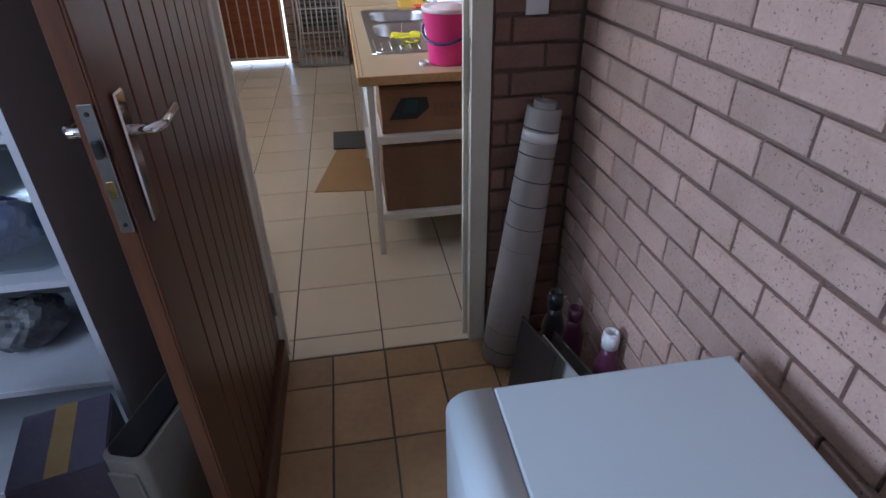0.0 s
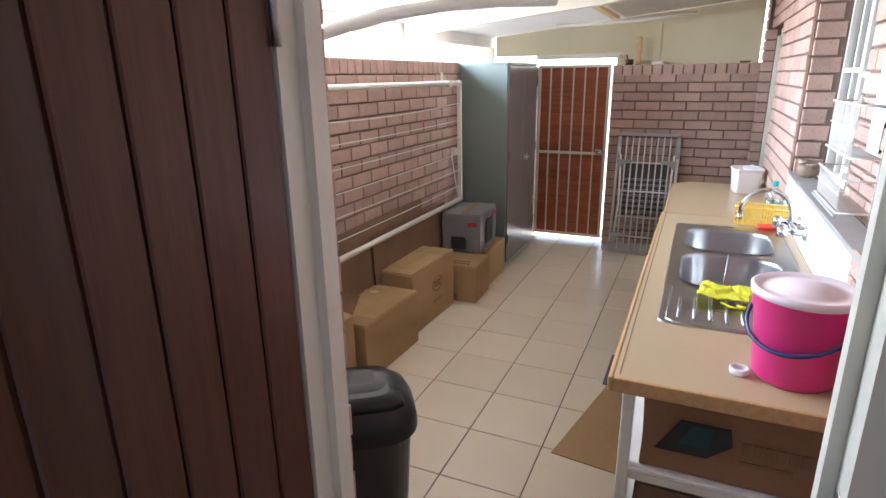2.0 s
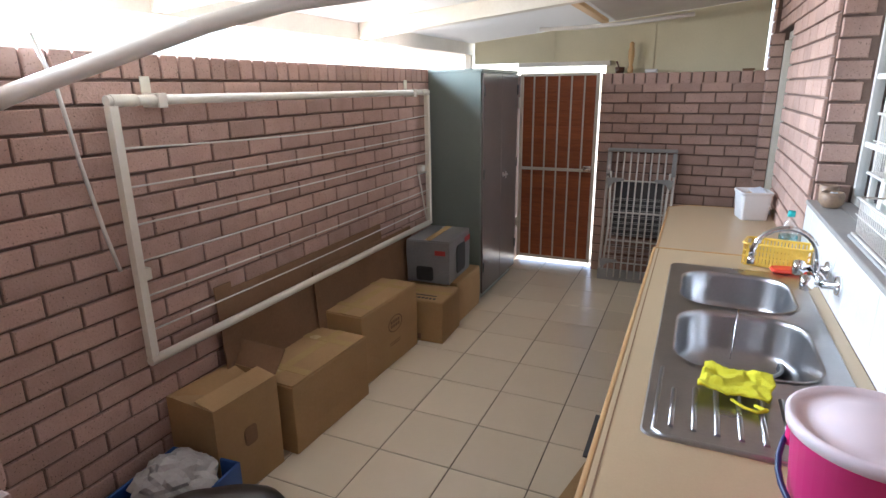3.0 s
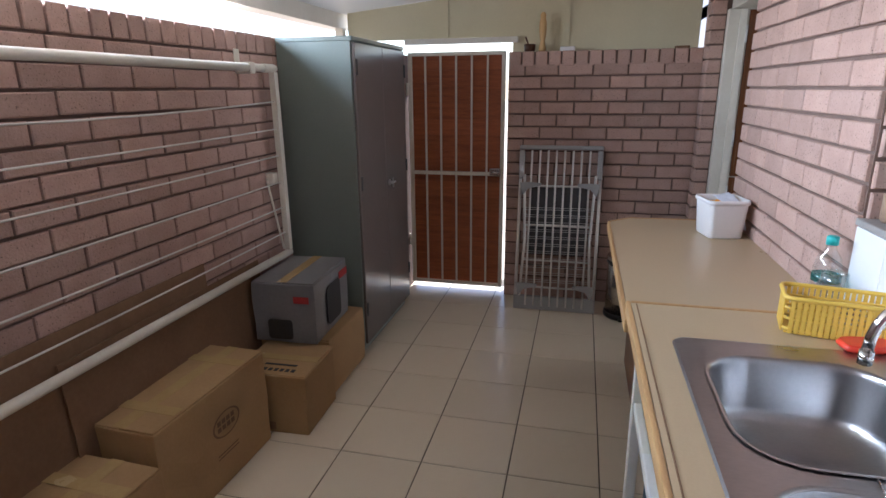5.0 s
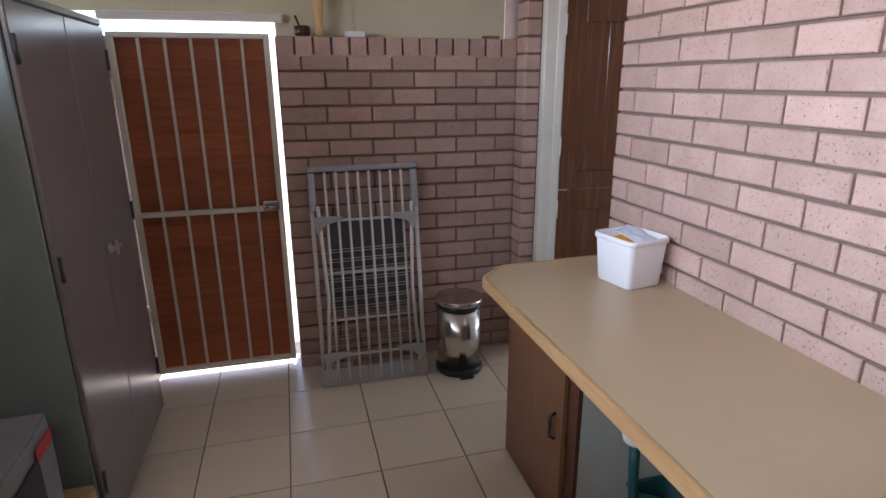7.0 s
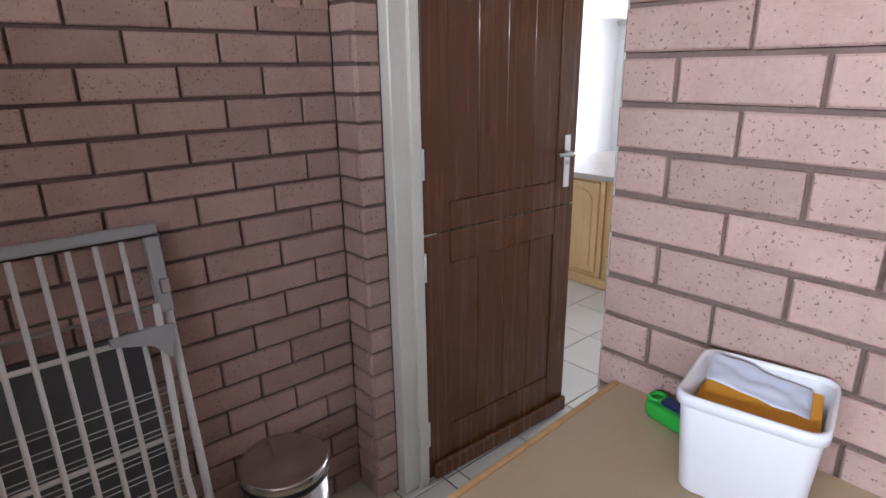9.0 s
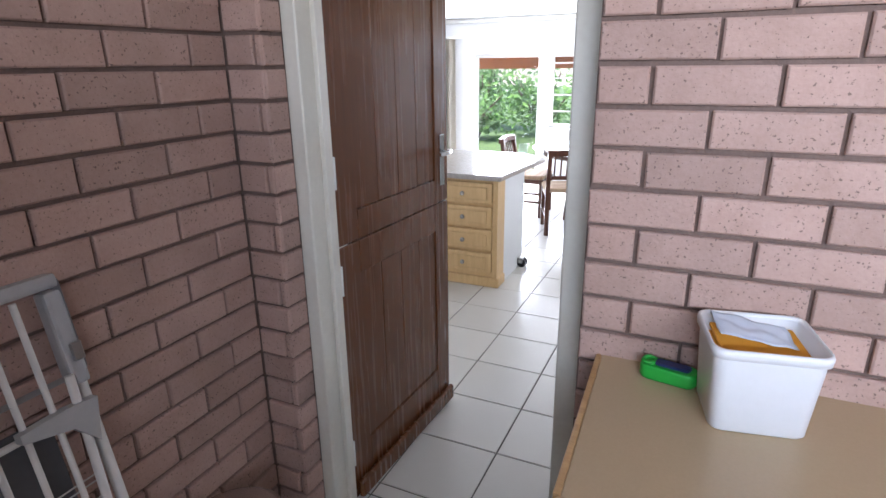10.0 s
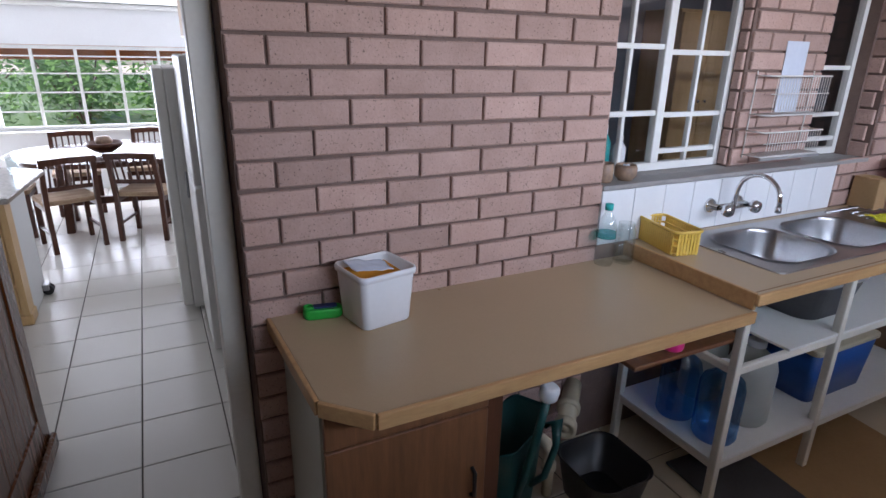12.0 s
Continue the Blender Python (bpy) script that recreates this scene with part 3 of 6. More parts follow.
part("tape", box(-w / 2 + 0.01, -d / 2 + 0.11, 0.4445, w / 2 - 0.01, -d / 2 + 0.16, 0.4455), TAPE, c)
part("tape", box(-w / 2 + 0.01, d / 2 - 0.16, 0.4445, w / 2 - 0.01, d / 2 - 0.11, 0.4455), TAPE, c)
bm = bmesh.new()
m0 = pose(w / 2 + 0.0075, 0.03, 0.27, 0, 90, 0) @ Matrix.Diagonal((0.65, 1, 1, 1))
ring_o = [m0 @ Vector((0.085 * math.cos(a), 0.085 * math.sin(a), 0)) for a in [2 * math.pi * k / 28 for k in range(28)]]
ring_i = [m0 @ Vector((0.075 * math.cos(a), 0.075 * math.sin(a), 0)) for a in [2 * math.pi * k / 28 for k in range(28)]]
vo, vi = [bm.verts.new(p) for p in ring_o], [bm.verts.new(p) for p in ring_i]
for k in range(28):
    bm.faces.new((vo[k], vo[(k + 1) % 28], vi[(k + 1) % 28], vi[k]))
for z, yw in ((0.285, 0.055), (0.258, 0.055)):
    for k in range(4):
        y = 0.03 - yw + k * 0.028
        box(w / 2 + 0.0068, y, z - 0.009, w / 2 + 0.0078, y + 0.02, z + 0.011, bm=bm)
for z in (0.15, 0.135):
    box(w / 2 + 0.0068, -0.04, z, w / 2 + 0.0076, 0.09, z + 0.005, bm=bm)
part("print", bm, CARD_D, c, "dark oval print")
c, w, d = carton("cardboard_box", "small brown cardboard box with printed flaps beside a longer one", -1.60, 4.965, -1.243, 5.30, 0.30, turn=2, tape="x")
bm = bmesh.new()
for k in range(9):
    box(-0.13 + k * 0.028, -d / 2 + 0.03, 0.3035, -0.112 + k * 0.028, -d / 2 + 0.055, 0.3045, bm=bm)
box(-0.06, -d / 2 + 0.085, 0.3035, 0.10, -d / 2 + 0.10, 0.3045, bm=bm)
part("print", bm, INK, c, "dark printed bars")
part("print", box(-0.10, -d / 2 - 0.0085, 0.02, 0.02, -d / 2 - 0.0065, 0.06), CARD_D, c, "dark printed patch")
c, w, d = carton("cardboard_box", "long plain brown cardboard box beside the locker", -1.70, 5.32, -1.275, 5.795, 0.315, turn=0)
c, w, d = carton("appliance_box", "grey printed appliance carton standing on cardboard boxes", -1.655, 5.255, -1.325, 5.72, 0.315, z=0.3205, turn=3, material=BOXGREY)
part("print", box(0.06, -d / 2 - 0.0085, 0.215, 0.14, -d / 2 - 0.0065, 0.25), RED, c, "small red printed patch")
part("print", box(w / 2 + 0.0065, d / 2 - 0.14, 0.235, w / 2 + 0.0085, d / 2 - 0.02, 0.275), RED, c, "small red printed patch")
part("print", prism(rrect(-0.085, -0.03, 0.045, 0.075, 0.018), 0, 0.002, m=pose(0, -d / 2 - 0.0065, 0.05, 90, 0, 0)), INK, c, "dark picture of a machine")
part("print", prism(rrect(-0.09, -0.10, 0.10, 0.11, 0.03), 0, 0.002, m=pose(w / 2 + 0.0065, 0.0, 0.14, 90, 0, 90)), INK, c, "dark picture of a machine")
# open carton
ob = thing("open_box", "open brown cardboard box with raised flaps", "box", pose(-1.565, 3.365, 0, 0, 0, -4))
w, d, h, t = 0.28, 0.35, 0.45, 0.005
part("side", box(-w / 2, -d / 2, 0, -w / 2 + t, d / 2, h), CARD, ob)
part("side", box(w / 2 - t, -d / 2, 0, w / 2, d / 2, h), CARD, ob)
part("side", box(-w / 2 + t, -d / 2, 0, w / 2 - t, -d / 2 + t, h), CARD, ob)
part("side", box(-w / 2 + t, d / 2 - t, 0, w / 2 - t, d / 2, h), CARD, ob)
part("bottom", box(-w / 2 + t, -d / 2 + t, 0.002, w / 2 - t, d / 2 - t, 0.007), CARD, ob)
for m, ln, dp in ((pose(-w / 2, 0, h, 0, 20), 0.13, d), (pose(0, -d / 2, h, 0, 0, 90) @ pose(0, 0, 0, 0, 15), 0.12, w), (pose(w / 2, 0, h, 0, 0, 180) @ pose(0, 0, 0, 0, -10), 0.11, d)):
    bm = box(0, -dp / 2 + 0.004, 0, ln, dp / 2 - 0.004, 0.004)
    bmesh.ops.transform(bm, matrix=m, verts=bm.verts)
    part("flap", bm, CARD, ob)
bm = box(0, -w / 2 + 0.004, 0, 0.12, w / 2 - 0.004, 0.004)
bmesh.ops.transform(bm, matrix=pose(0, d / 2, h, 0, 0, 90) @ pose(0, 0, 0, 0, -50), verts=bm.verts)
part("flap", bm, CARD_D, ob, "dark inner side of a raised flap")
part("print", prism(rrect(-0.035, -0.045, 0.035, 0.045, 0.02), 0, 0.002, m=pose(w / 2, 0.0, 0.25, 90, 0, 90)), CARD_D, ob, "faded print")

# flattened cartons leaning on the boundary wall
for y0, y1, z1, x, lean in ((3.55, 5.0, 0.80, -1.665, -3.2), (3.50, 3.60, 0.84, -1.64, -3.6), (4.2, 5.4, 0.70, -1.650, -3.0)):
    bm = box(-0.004, y0, 0, 0.004, y1, z1, 0.001)
    bmesh.ops.subdivide_edges(bm, edges=[e for e in bm.edges if e.calc_length() > 0.3], cuts=4, use_grid_fill=True)
    for v in bm.verts:
        v.co.x += 0.004 * noise.noise(v.co * 4)
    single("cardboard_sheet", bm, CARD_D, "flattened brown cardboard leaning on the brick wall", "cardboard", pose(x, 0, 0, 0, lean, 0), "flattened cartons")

# wall-hung drying frame
df = thing("drying_frame", "cream folding wall drying frame with thin lines", "drying frame", pose(0, 0, 0))
FX, FY0, FY1, FZ0, FZ1 = -1.655, 3.125, 5.665, 0.67, 1.655
part("top_rail", tube([(FX, FY0 - 0.016, FZ1), (FX, FY1 + 0.016, FZ1)], 0.019, 12), FRAME_W, df)
part("bottom_rail", tube([(FX + 0.004, FY0 - 0.016, FZ0), (FX + 0.004, FY1 + 0.016, FZ0)], 0.019, 12), FRAME_W, df)
for y in (FY0, FY1):
    part("side_rail", tube([(FX + 0.004, y, FZ0 + 0.018), (FX, y, FZ1 - 0.018)], 0.016, 4, square=True), FRAME_W, df)
    part("corner_sleeve", tube([(FX, y, FZ1), (FX, y + (0.1 if y == FY0 else -0.1), FZ1)], 0.022, 12), FRAME_W, df)
for k in range(6):
    z = FZ0 + 0.12 + k * 0.14
    part("line", tube([(FX + 0.002, FY0 + 0.017 + s * (FY1 - FY0 - 0.034), z - 0.03 * math.sin(math.pi * s) * (1 if k == 5 else 0.35)) for s in [j / 8 for j in range(9)]], 0.004, 5), WIRE_W, df)
for y in (FY0 + 0.2, FY1 - 0.22):
    b = part("bracket", box(LX, y - 0.022, FZ1 - 0.03, FX + 0.022, y + 0.022, FZ1 + 0.024, 0.004), FRAME_W, df)
    part("lug", box(LX, y - 0.022, FZ1 + 0.0245, LX + 0.006, y + 0.022, FZ1 + 0.085, 0.002), FRAME_W, b)
for y in (FY1 - 0.03,):
    part("catch", box(LX, y - 0.03, 1.06, FX - 0.017, y + 0.02, 1.12, 0.004), FRAME_W, df)
    part("stay", tube([(LX + 0.015, y - 0.04, 1.08), (FX, y - 0.012, FZ0 + 0.03)], 0.006, 6), FRAME_W, df)
part("catch", box(LX, FY0 + 0.02, 0.98, FX - 0.017, FY0 + 0.07, 1.03, 0.004), FRAME_W, df)
part("stay", tube([(LX + 0.015, FY0 + 0.05, 1.2), (FX, FY0 + 0.02, FZ0 + 0.1)], 0.006, 6), FRAME_W, df)

# dustbin with swing lid
bn = thing("dustbin", "black plastic dustbin with a domed swing lid", "bin", pose(-0.735, 2.52, 0, 0, 0, 35))
part("body", loft([[(x, y, z) for x, y in rrect(-r, -r * 0.85, r, r * 0.85, r * 0.6, 6)] for r, z in ((0.135, 0), (0.14, 0.01), (0.172, 0.57), (0.178, 0.575), (0.178, 0.60))]), BLACKP, bn)
part("lid", loft([[(x, y, z) for x, y in rrect(-r, -r * 0.85, r, r * 0.85, r * 0.6, 6)] for r, z in ((0.194, 0.588), (0.196, 0.61), (0.19, 0.65), (0.165, 0.70), (0.12, 0.735), (0.06, 0.75))], cap0=False), BLACKP, bn)
part("flap", loft([[(x, y * 0.55 - 0.06, z + 0.012) for x, y in rrect(-r, -r, r, r, r * 0.5, 5)] for r, z in ((0.15, 0.685), (0.14, 0.705), (0.1, 0.728))]), BLACKP, bn, "swing flap of the lid")

# clutter in the corner by the store wall
ct = thing("plastic_crate", "blue plastic crate holding a crumpled grey bag", "crate", pose(-1.50, 3.02, 0, 0, 0, 5))
w, d, h = 0.34, 0.34, 0.24
for a in (0, 180):
    for ww, dd, tt in ((w, d, 0), (d, w, 90)):
        bm = box(-ww / 2, dd / 2 - 0.012, 0, ww / 2, dd / 2, h, 0.004)
        bmesh.ops.transform(bm, matrix=pose(0, 0, 0, 0, 0, a + tt), verts=bm.verts)
        part("side", bm, BLUE, ct)
part("bottom", box(-w / 2 + 0.012, -d / 2 + 0.012, 0, w / 2 - 0.012, d / 2 - 0.012, 0.012), BLUE, ct)
bm = bmesh.new()
bmesh.ops.create_icosphere(bm, subdivisions=4, radius=0.15)
for v in bm.verts:
    v.co += v.co.normalized() * 0.03 * noise.noise(v.co * 14) + v.co.normalized() * 0.02 * noise.noise(v.co * 35)
    v.co.z = v.co.z * 0.75 + 0.22
single("crumpled_bag", bm, GREYP, "crumpled grey bag lying in a blue crate", "bag", pose(-1.50, 3.02, 0))
single("plastic_tub", loft([[(x, y, z) for x, y in rrect(-r, -r, r, r, 0.03)] for r, z in ((0.10, 0), (0.12, 0.16), (0.125, 0.17))]), WHITEP, "white plastic tub beside the dustbin", "tub", pose(-1.20, 2.80, 0))

# ---- yard: gate wall ----
rk = thing("clothes_airer", "folded white and grey clothes airer leaning on the brick wall", "clothes airer", Matrix.Translation((-0.215, 6.775, 0)) @ Matrix.Rotation(radians(-10.2), 4, "X"))
RW, RH = 0.275, 1.16
part("end_cap", loft([[(x, y, z) for x, z in rrect(-RW - 0.012, RH - 0.20, RW + 0.012, RH + 0.01, 0.015)] for y in (-0.022, 0.016)], cap0=False, cap1=False, smooth=False), GREYP, rk)
for s in (-1, 1):
    part("cap_side", box(s * (RW - 0.006) - 0.018, -0.022, RH - 0.22, s * (RW - 0.006) + 0.018, 0.018, RH - 0.02, 0.008, 2), GREYP, rk, "grey plastic hinge piece")
    part("clip", box(s * RW - 0.012, -0.03, RH - 0.17, s * RW + 0.012, -0.0225, RH - 0.13, 0.003), STEEL, rk)
    part("frame_tube", tube([(s * RW, -0.004, 0.02), (s * RW, 0, RH - 0.20)], 0.0115, 10), WIRE_W, rk)
    part("leg_tube", tube([(s * (RW - 0.03), -0.03, 0.10), (s * (RW - 0.05), -0.03, 0.5), (s * (RW - 0.03), -0.026, RH - 0.19)], 0.0095, 8), WIRE_W, rk)
    for z in (RH - 0.28, 0.16):
        part("knuckle", prism([(s * a, b) for a, b in ((RW - 0.02, -0.06), (RW - 0.0, 0.03), (RW - 0.06, 0.035), (RW - 0.15, 0.03), (RW - 0.15, 0.012), (RW - 0.06, -0.01))], -0.012, 0.012, m=pose(0, -0.03, z, 90)), GREYP, rk, "grey plastic joint")
part("end_bar", box(-RW - 0.012, -0.022, RH - 0.015, RW + 0.012, 0.018, RH + 0.014, 0.008, 2), GREYP, rk)
part("end_bar", box(-RW - 0.012, -0.022, 0.0, RW + 0.012, 0.018, 0.10, 0.01, 2), GREYP, rk, "grey plastic foot bar")
for k in range(8):
    x = -RW + 0.075 + k * (2 * RW - 0.15) / 7
    part("bar", tube([(x, -0.026, 0.03), (x, -0.014, RH - 0.02)], 0.0068, 8), WIRE_W, rk)
for z in (RH - 0.27, RH - 0.55, RH - 0.80, 0.165):
    part("cross_tube", tube([(-RW + 0.04, -0.012, z), (RW - 0.04, -0.012, z)], 0.0075, 8), WIRE_W, rk)
for k in range(22):
    z = 0.20 + (k // 2) * 0.052 + (k % 2) * 0.014
    part("line", tube([(-RW + 0.03, 0.004 + 0.006 * (k % 2), z), (RW - 0.03, 0.004, z + 0.006)], 0.0019, 5), WIRE_W, rk)
# added dark sheet in place of the shaded interior behind the wires
part("folded_wing", box(-0.205, 0.017, 0.40, 0.205, 0.023, RH - 0.26, 0.003), DARKGREY, rk, "dark sheet standing in for the shaded interior behind the bars")

pb = thing("pedal_bin", "small brushed steel pedal bin with a black base", "bin", pose(0.265, 6.80, 0) @ Matrix.Diagonal((1.25, 1.25, 1.07, 1)))
part("body", lathe([(0.098, 0.03), (0.098, 0.36)], 40), BINSTEEL, pb)
part("base", lathe([(0.104, 0), (0.106, 0.012), (0.104, 0.032), (0.099, 0.034)], 32), BLACKP, pb)
part("rim", lathe([(0.100, 0.361), (0.104, 0.365), (0.104, 0.378), (0.10, 0.38)], 32), BLACKP, pb)
part("lid", lathe([(0.103, 0.381), (0.1045, 0.384), (0.1045, 0.404), (0.101, 0.408), (0.094, 0.4065), (0.05, 0.411), (0.0, 0.412)], 40), BINSTEEL, pb)
part("pedal", box(-0.03, -0.135, 0.008, 0.03, -0.10, 0.02, 0.003), BLACKP, pb)

single("pestle", lathe([(0.022, 0.0), (0.026, 0.02), (0.02, 0.05), (0.015, 0.07), (0.021, 0.10), (0.026, 0.14), (0.025, 0.19), (0.018, 0.22), (0.021, 0.24), (0.012, 0.255), (0, 0.258)], 18), PINE, "turned light wood pestle standing on the wall", "pestle", pose(-0.384, 7.11, 1.789))
mo = thing("mortar", "small dark wooden mortar with a stick on the wall", "mortar", pose(-0.47, 7.105, 1.789))
part("bowl", lathe([(0.03, 0), (0.038, 0.01), (0.04, 0.05), (0.034, 0.052), (0.03, 0.015)], 18), WOOD_D, mo)
part("stick", tube([(0.0, 0, 0.02), (-0.03, 0, 0.10)], 0.006, 8), WOOD_D, mo)
single("soap_block", box(-0.05, -0.03, 0, 0.05, 0.03, 0.03, 0.006, 2), WHITEP, "small white block lying on the wall", "block", pose(-0.21, 7.10, 1.789))
single("dark_block", box(-0.045, -0.02, 0, 0.045, 0.02, 0.018, 0.004), CARD_D, "flat dark block lying on the wall", "block", pose(0.53, 7.10, 1.789))
# bent pipe and strip light under the roof
single("bent_pipe", tube([(-1.69, 2.72, 1.635), (-1.62, 2.80, 1.685), (-1.51, 2.90, 1.74), (-1.40, 3.0, 1.795), (-1.23, 3.175, 1.885), (-1.06, 3.37, 1.96), (-0.88, 3.63, 2.015), (-0.70, 3.85, 2.045), (-0.50, 4.10, 2.06)], 0.029, 14), WHITE, "bent white pipe propped from wall to purlin", "pipe")
single("hanging_cord", tube([(-1.655, 2.90, 1.86), (-1.664, 2.955, 1.70), (-1.668, 2.99, 1.45), (-1.672, 3.035, 1.20), (-1.676, 3.07, 1.05)], 0.007, 7), WIRE_W, "thin white cord hanging beside the drying frame", "cord")
sl = thing("strip_light", "slim unlit strip light hanging under the roof", "light", pose(0, 0, 0))
part("tube", tube([(-1.10, 6.75, RZ(-1.1) + 0.02), (-0.75, 6.70, RZ(-0.75) - 0.02), (-0.35, 6.66, RZ(-0.35) - 0.045), (0.10, 6.62, RZ(0.10) - 0.055)], 0.016, 10), WIRE_W, sl)
part("batten", box(-0.62, 5.6, RZ(-0.62) + 0.012, -0.56, 6.9, RZ(-0.62) + 0.045, 0.004), PINE, sl, "pale timber batten")

# ---- yard: worktops ----
CF, C1, C2 = 0.085, 0.88, 0.94
wt = thing("worktop", "beige laminate worktop with oak edge and a cut corner", "worktop", pose(0, 0, 0))
poly = [(CF, 4.532), (WX, 4.532), (WX, 5.985), (CF + 0.105, 5.965), (CF, 5.86)]
part("top", prism(poly, C1 - 0.034, C1, 0.0015), LAMINATE, wt)
for a, b in (((CF, 4.534), (CF, 5.86)), ((CF, 5.86), (CF + 0.105, 5.965)), ((CF + 0.105, 5.965), (WX - 0.002, 5.985))):
    dx, dy = b[0] - a[0], b[1] - a[1]
    ln = math.hypot(dx, dy)
    bm = box(0, 0.0005, -0.04, ln, 0.014, 0.002, 0.004, 2)
    bmesh.ops.transform(bm, matrix=Matrix.Translation((*a, C1)) @ Matrix.Rotation(math.atan2(dy, dx), 4, "Z"), verts=bm.verts)
    part("edge_strip", bm, EDGE, wt, "worn oak edge strip")
# sink unit top with an opening for the bowls
HX0, HX1, HY0, HY1 = 0.20, 0.60, 3.27, 4.24
w2 = thing("sink_worktop", "beige laminate sink worktop with oak edges", "worktop", pose(0, 0, 0))
part("top", wall_boxes((2.515, 4.525, C2 - 0.034, C2), [], "y", CF, HX0), LAMINATE, w2)
part("top", wall_boxes((2.515, 4.525, C2 - 0.034, C2), [], "y", HX1, WX), LAMINATE, w2)
part("top", box(HX0, 2.515, C2 - 0.034, HX1, HY0, C2), LAMINATE, w2)
part("top", box(HX0, HY1, C2 - 0.034, HX1, 4.525, C2), LAMINATE, w2)
part("edge_strip", box(CF - 0.014, 2.50, C2 - 0.04, CF - 0.0005, 4.54, C2 + 0.002, 0.005, 2), EDGE, w2, "worn oak edge strip")
part("edge_strip", box(CF, 2.50, C2 - 0.04, WX, 2.5145, C2 + 0.002, 0.004, 2), EDGE, w2, "worn oak edge strip")
part("edge_strip", box(CF, 4.5255, C2 - 0.058, WX, 4.54, C2 + 0.003, 0.004, 2), EDGE, w2, "oak strip at the step")
part("groove", box(CF + 0.012, 2.53, C2 + 0.0002, CF + 0.0155, 4.52, C2 + 0.0012), CARD_D, w2, "dark worn joint line")
sk = thing("kitchen_sink", "stainless steel double sink with ribbed drainer", "sink", pose(0, 0, C2))
SX0, SX1, SY0, SY1 = 0.166, 0.645, 2.92, 4.295
bm = bmesh.new()
outer = rrect(SX0, SY0, SX1, SY1, 0.03, 4)
bowls = (rrect(0.215, 3.30, 0.585, 3.745, 0.11, 6), rrect(0.215, 3.80, 0.585, 4.205, 0.11, 6))
edges = []
loops = []
for lp in (outer, *bowls):
    vs = [bm.verts.new((x, y, 0.005)) for x, y in lp]
    loops.append(vs)
    for k in range(len(vs)):
        edges.append(bm.edges.new((vs[k], vs[(k + 1) % len(vs)])))
bmesh.ops.triangle_fill(bm, use_beauty=True, edges=edges)
low = [bm.verts.new((x + (0.004 if x > 0.4 else -0.004), y, 0.0)) for x, y in outer]
for k in range(len(low)):
    bm.faces.new((low[k], low[(k + 1) % len(low)], loops[0][(k + 1) % len(low)], loops[0][k]))
bmesh.ops.recalc_face_normals(bm, faces=bm.faces)
if sum(f.normal.z * f.calc_area() for f in bm.faces) < 0:
    bmesh.ops.reverse_faces(bm, faces=bm.faces)
part("deck", bm, STEEL, sk)
for lp in bowls:
    cx, cy = sum(p[0] for p in lp) / len(lp), sum(p[1] for p in lp) / len(lp)
    rings = [[(cx + (x - cx) * s, cy + (y - cy) * s, z) for x, y in lp] for s, z in ((1.05, 0.008), (1.02, 0.009), (1.0, 0.004), (0.985, -0.01), (0.95, -0.11), (0.88, -0.145), (0.3, -0.15))]
    bowl = part("bowl", loft(rings, cap0=False), STEEL, sk, "deep brushed steel bowl")
    part("drain", lathe([(0.035, -0.1495), (0.03, -0.147), (0.012, -0.148)], 18, m=pose(cx, cy, 0)), CHROME, bowl)
for k in range(8):
    x = 0.225 + k * 0.048
    part("rib", tube([(x, 2.97, 0.006), (x, 3.22 - 0.02 * abs(k - 3.5), 0.006)], 0.006, 8), STEEL, sk)
part("drainer_rim", tube([(0.19, 3.26, 0.006), (0.19, 2.945, 0.006), (0.215, 2.925, 0.006), (0.60, 2.925, 0.006), (0.62, 2.945, 0.006), (0.62, 3.26, 0.006)], 0.005, 8), STEEL, sk)
part("plug_chain", tube([(0.40, 3.785, 0.01), (0.395, 3.74, 0.006), (0.39, 3.70, -0.06), (0.385, 3.66, -0.12)], 0.0022, 5), CHROME, sk, "thin ball chain")
part("overflow", lathe([(0.012, 0), (0.012, 0.004)], 14, m=pose(0.40, 3.748, -0.035, 90)), BLACKP, sk)

tp = thing("tap", "chrome wall mixer tap with a swan neck spout", "tap", pose(0.668, 3.96, 1.045))
part("bridge", tube([(-0.025, -0.09, 0), (-0.025, 0.09, 0)], 0.016, 12), CHROME, tp)
for s in (-1, 1):
    part("rose", lathe([(0.034, 0), (0.03, 0.012), (0.014, 0.016), (0.014, 0.05)], 20, m=pose(0.022, s * 0.09, 0, 0, -90)), CHROME, tp)
    h = part("handle", lathe([(0.012, 0), (0.014, 0.02), (0.026, 0.028), (0.03, 0.045), (0.026, 0.06), (0, 0.062)], 8, m=pose(-0.03, s * 0.09, 0, 0, -90)), CHROME, tp)
part("spout", tube([(-0.03, 0, 0.01), (-0.035, 0, 0.06)] + arc((-0.135, 0, 0.06), 0.10, 8, 172, 12) + [(-0.236, 0, 0.045)], 0.0095, 12), CHROME, tp)
part("nozzle", lathe([(0.012, 0), (0.012, 0.025)], 12, m=pose(-0.236, 0, 0.022)), CHROME, tp)

# splashback tiles and sill, windows
spl = tagged(new("splashback"), "white glazed splashback tiles", "", "", "structure")
n = 9
for k in range(n):
    y0 = 3.125 + k * (4.687 - 3.125) / n
    part("tile", box(WX + 0.001, y0, C2 + 0.001, WX + 0.013, y0 + (4.687 - 3.125) / n - 0.003, 1.163, 0.0015), CERAMIC, spl)


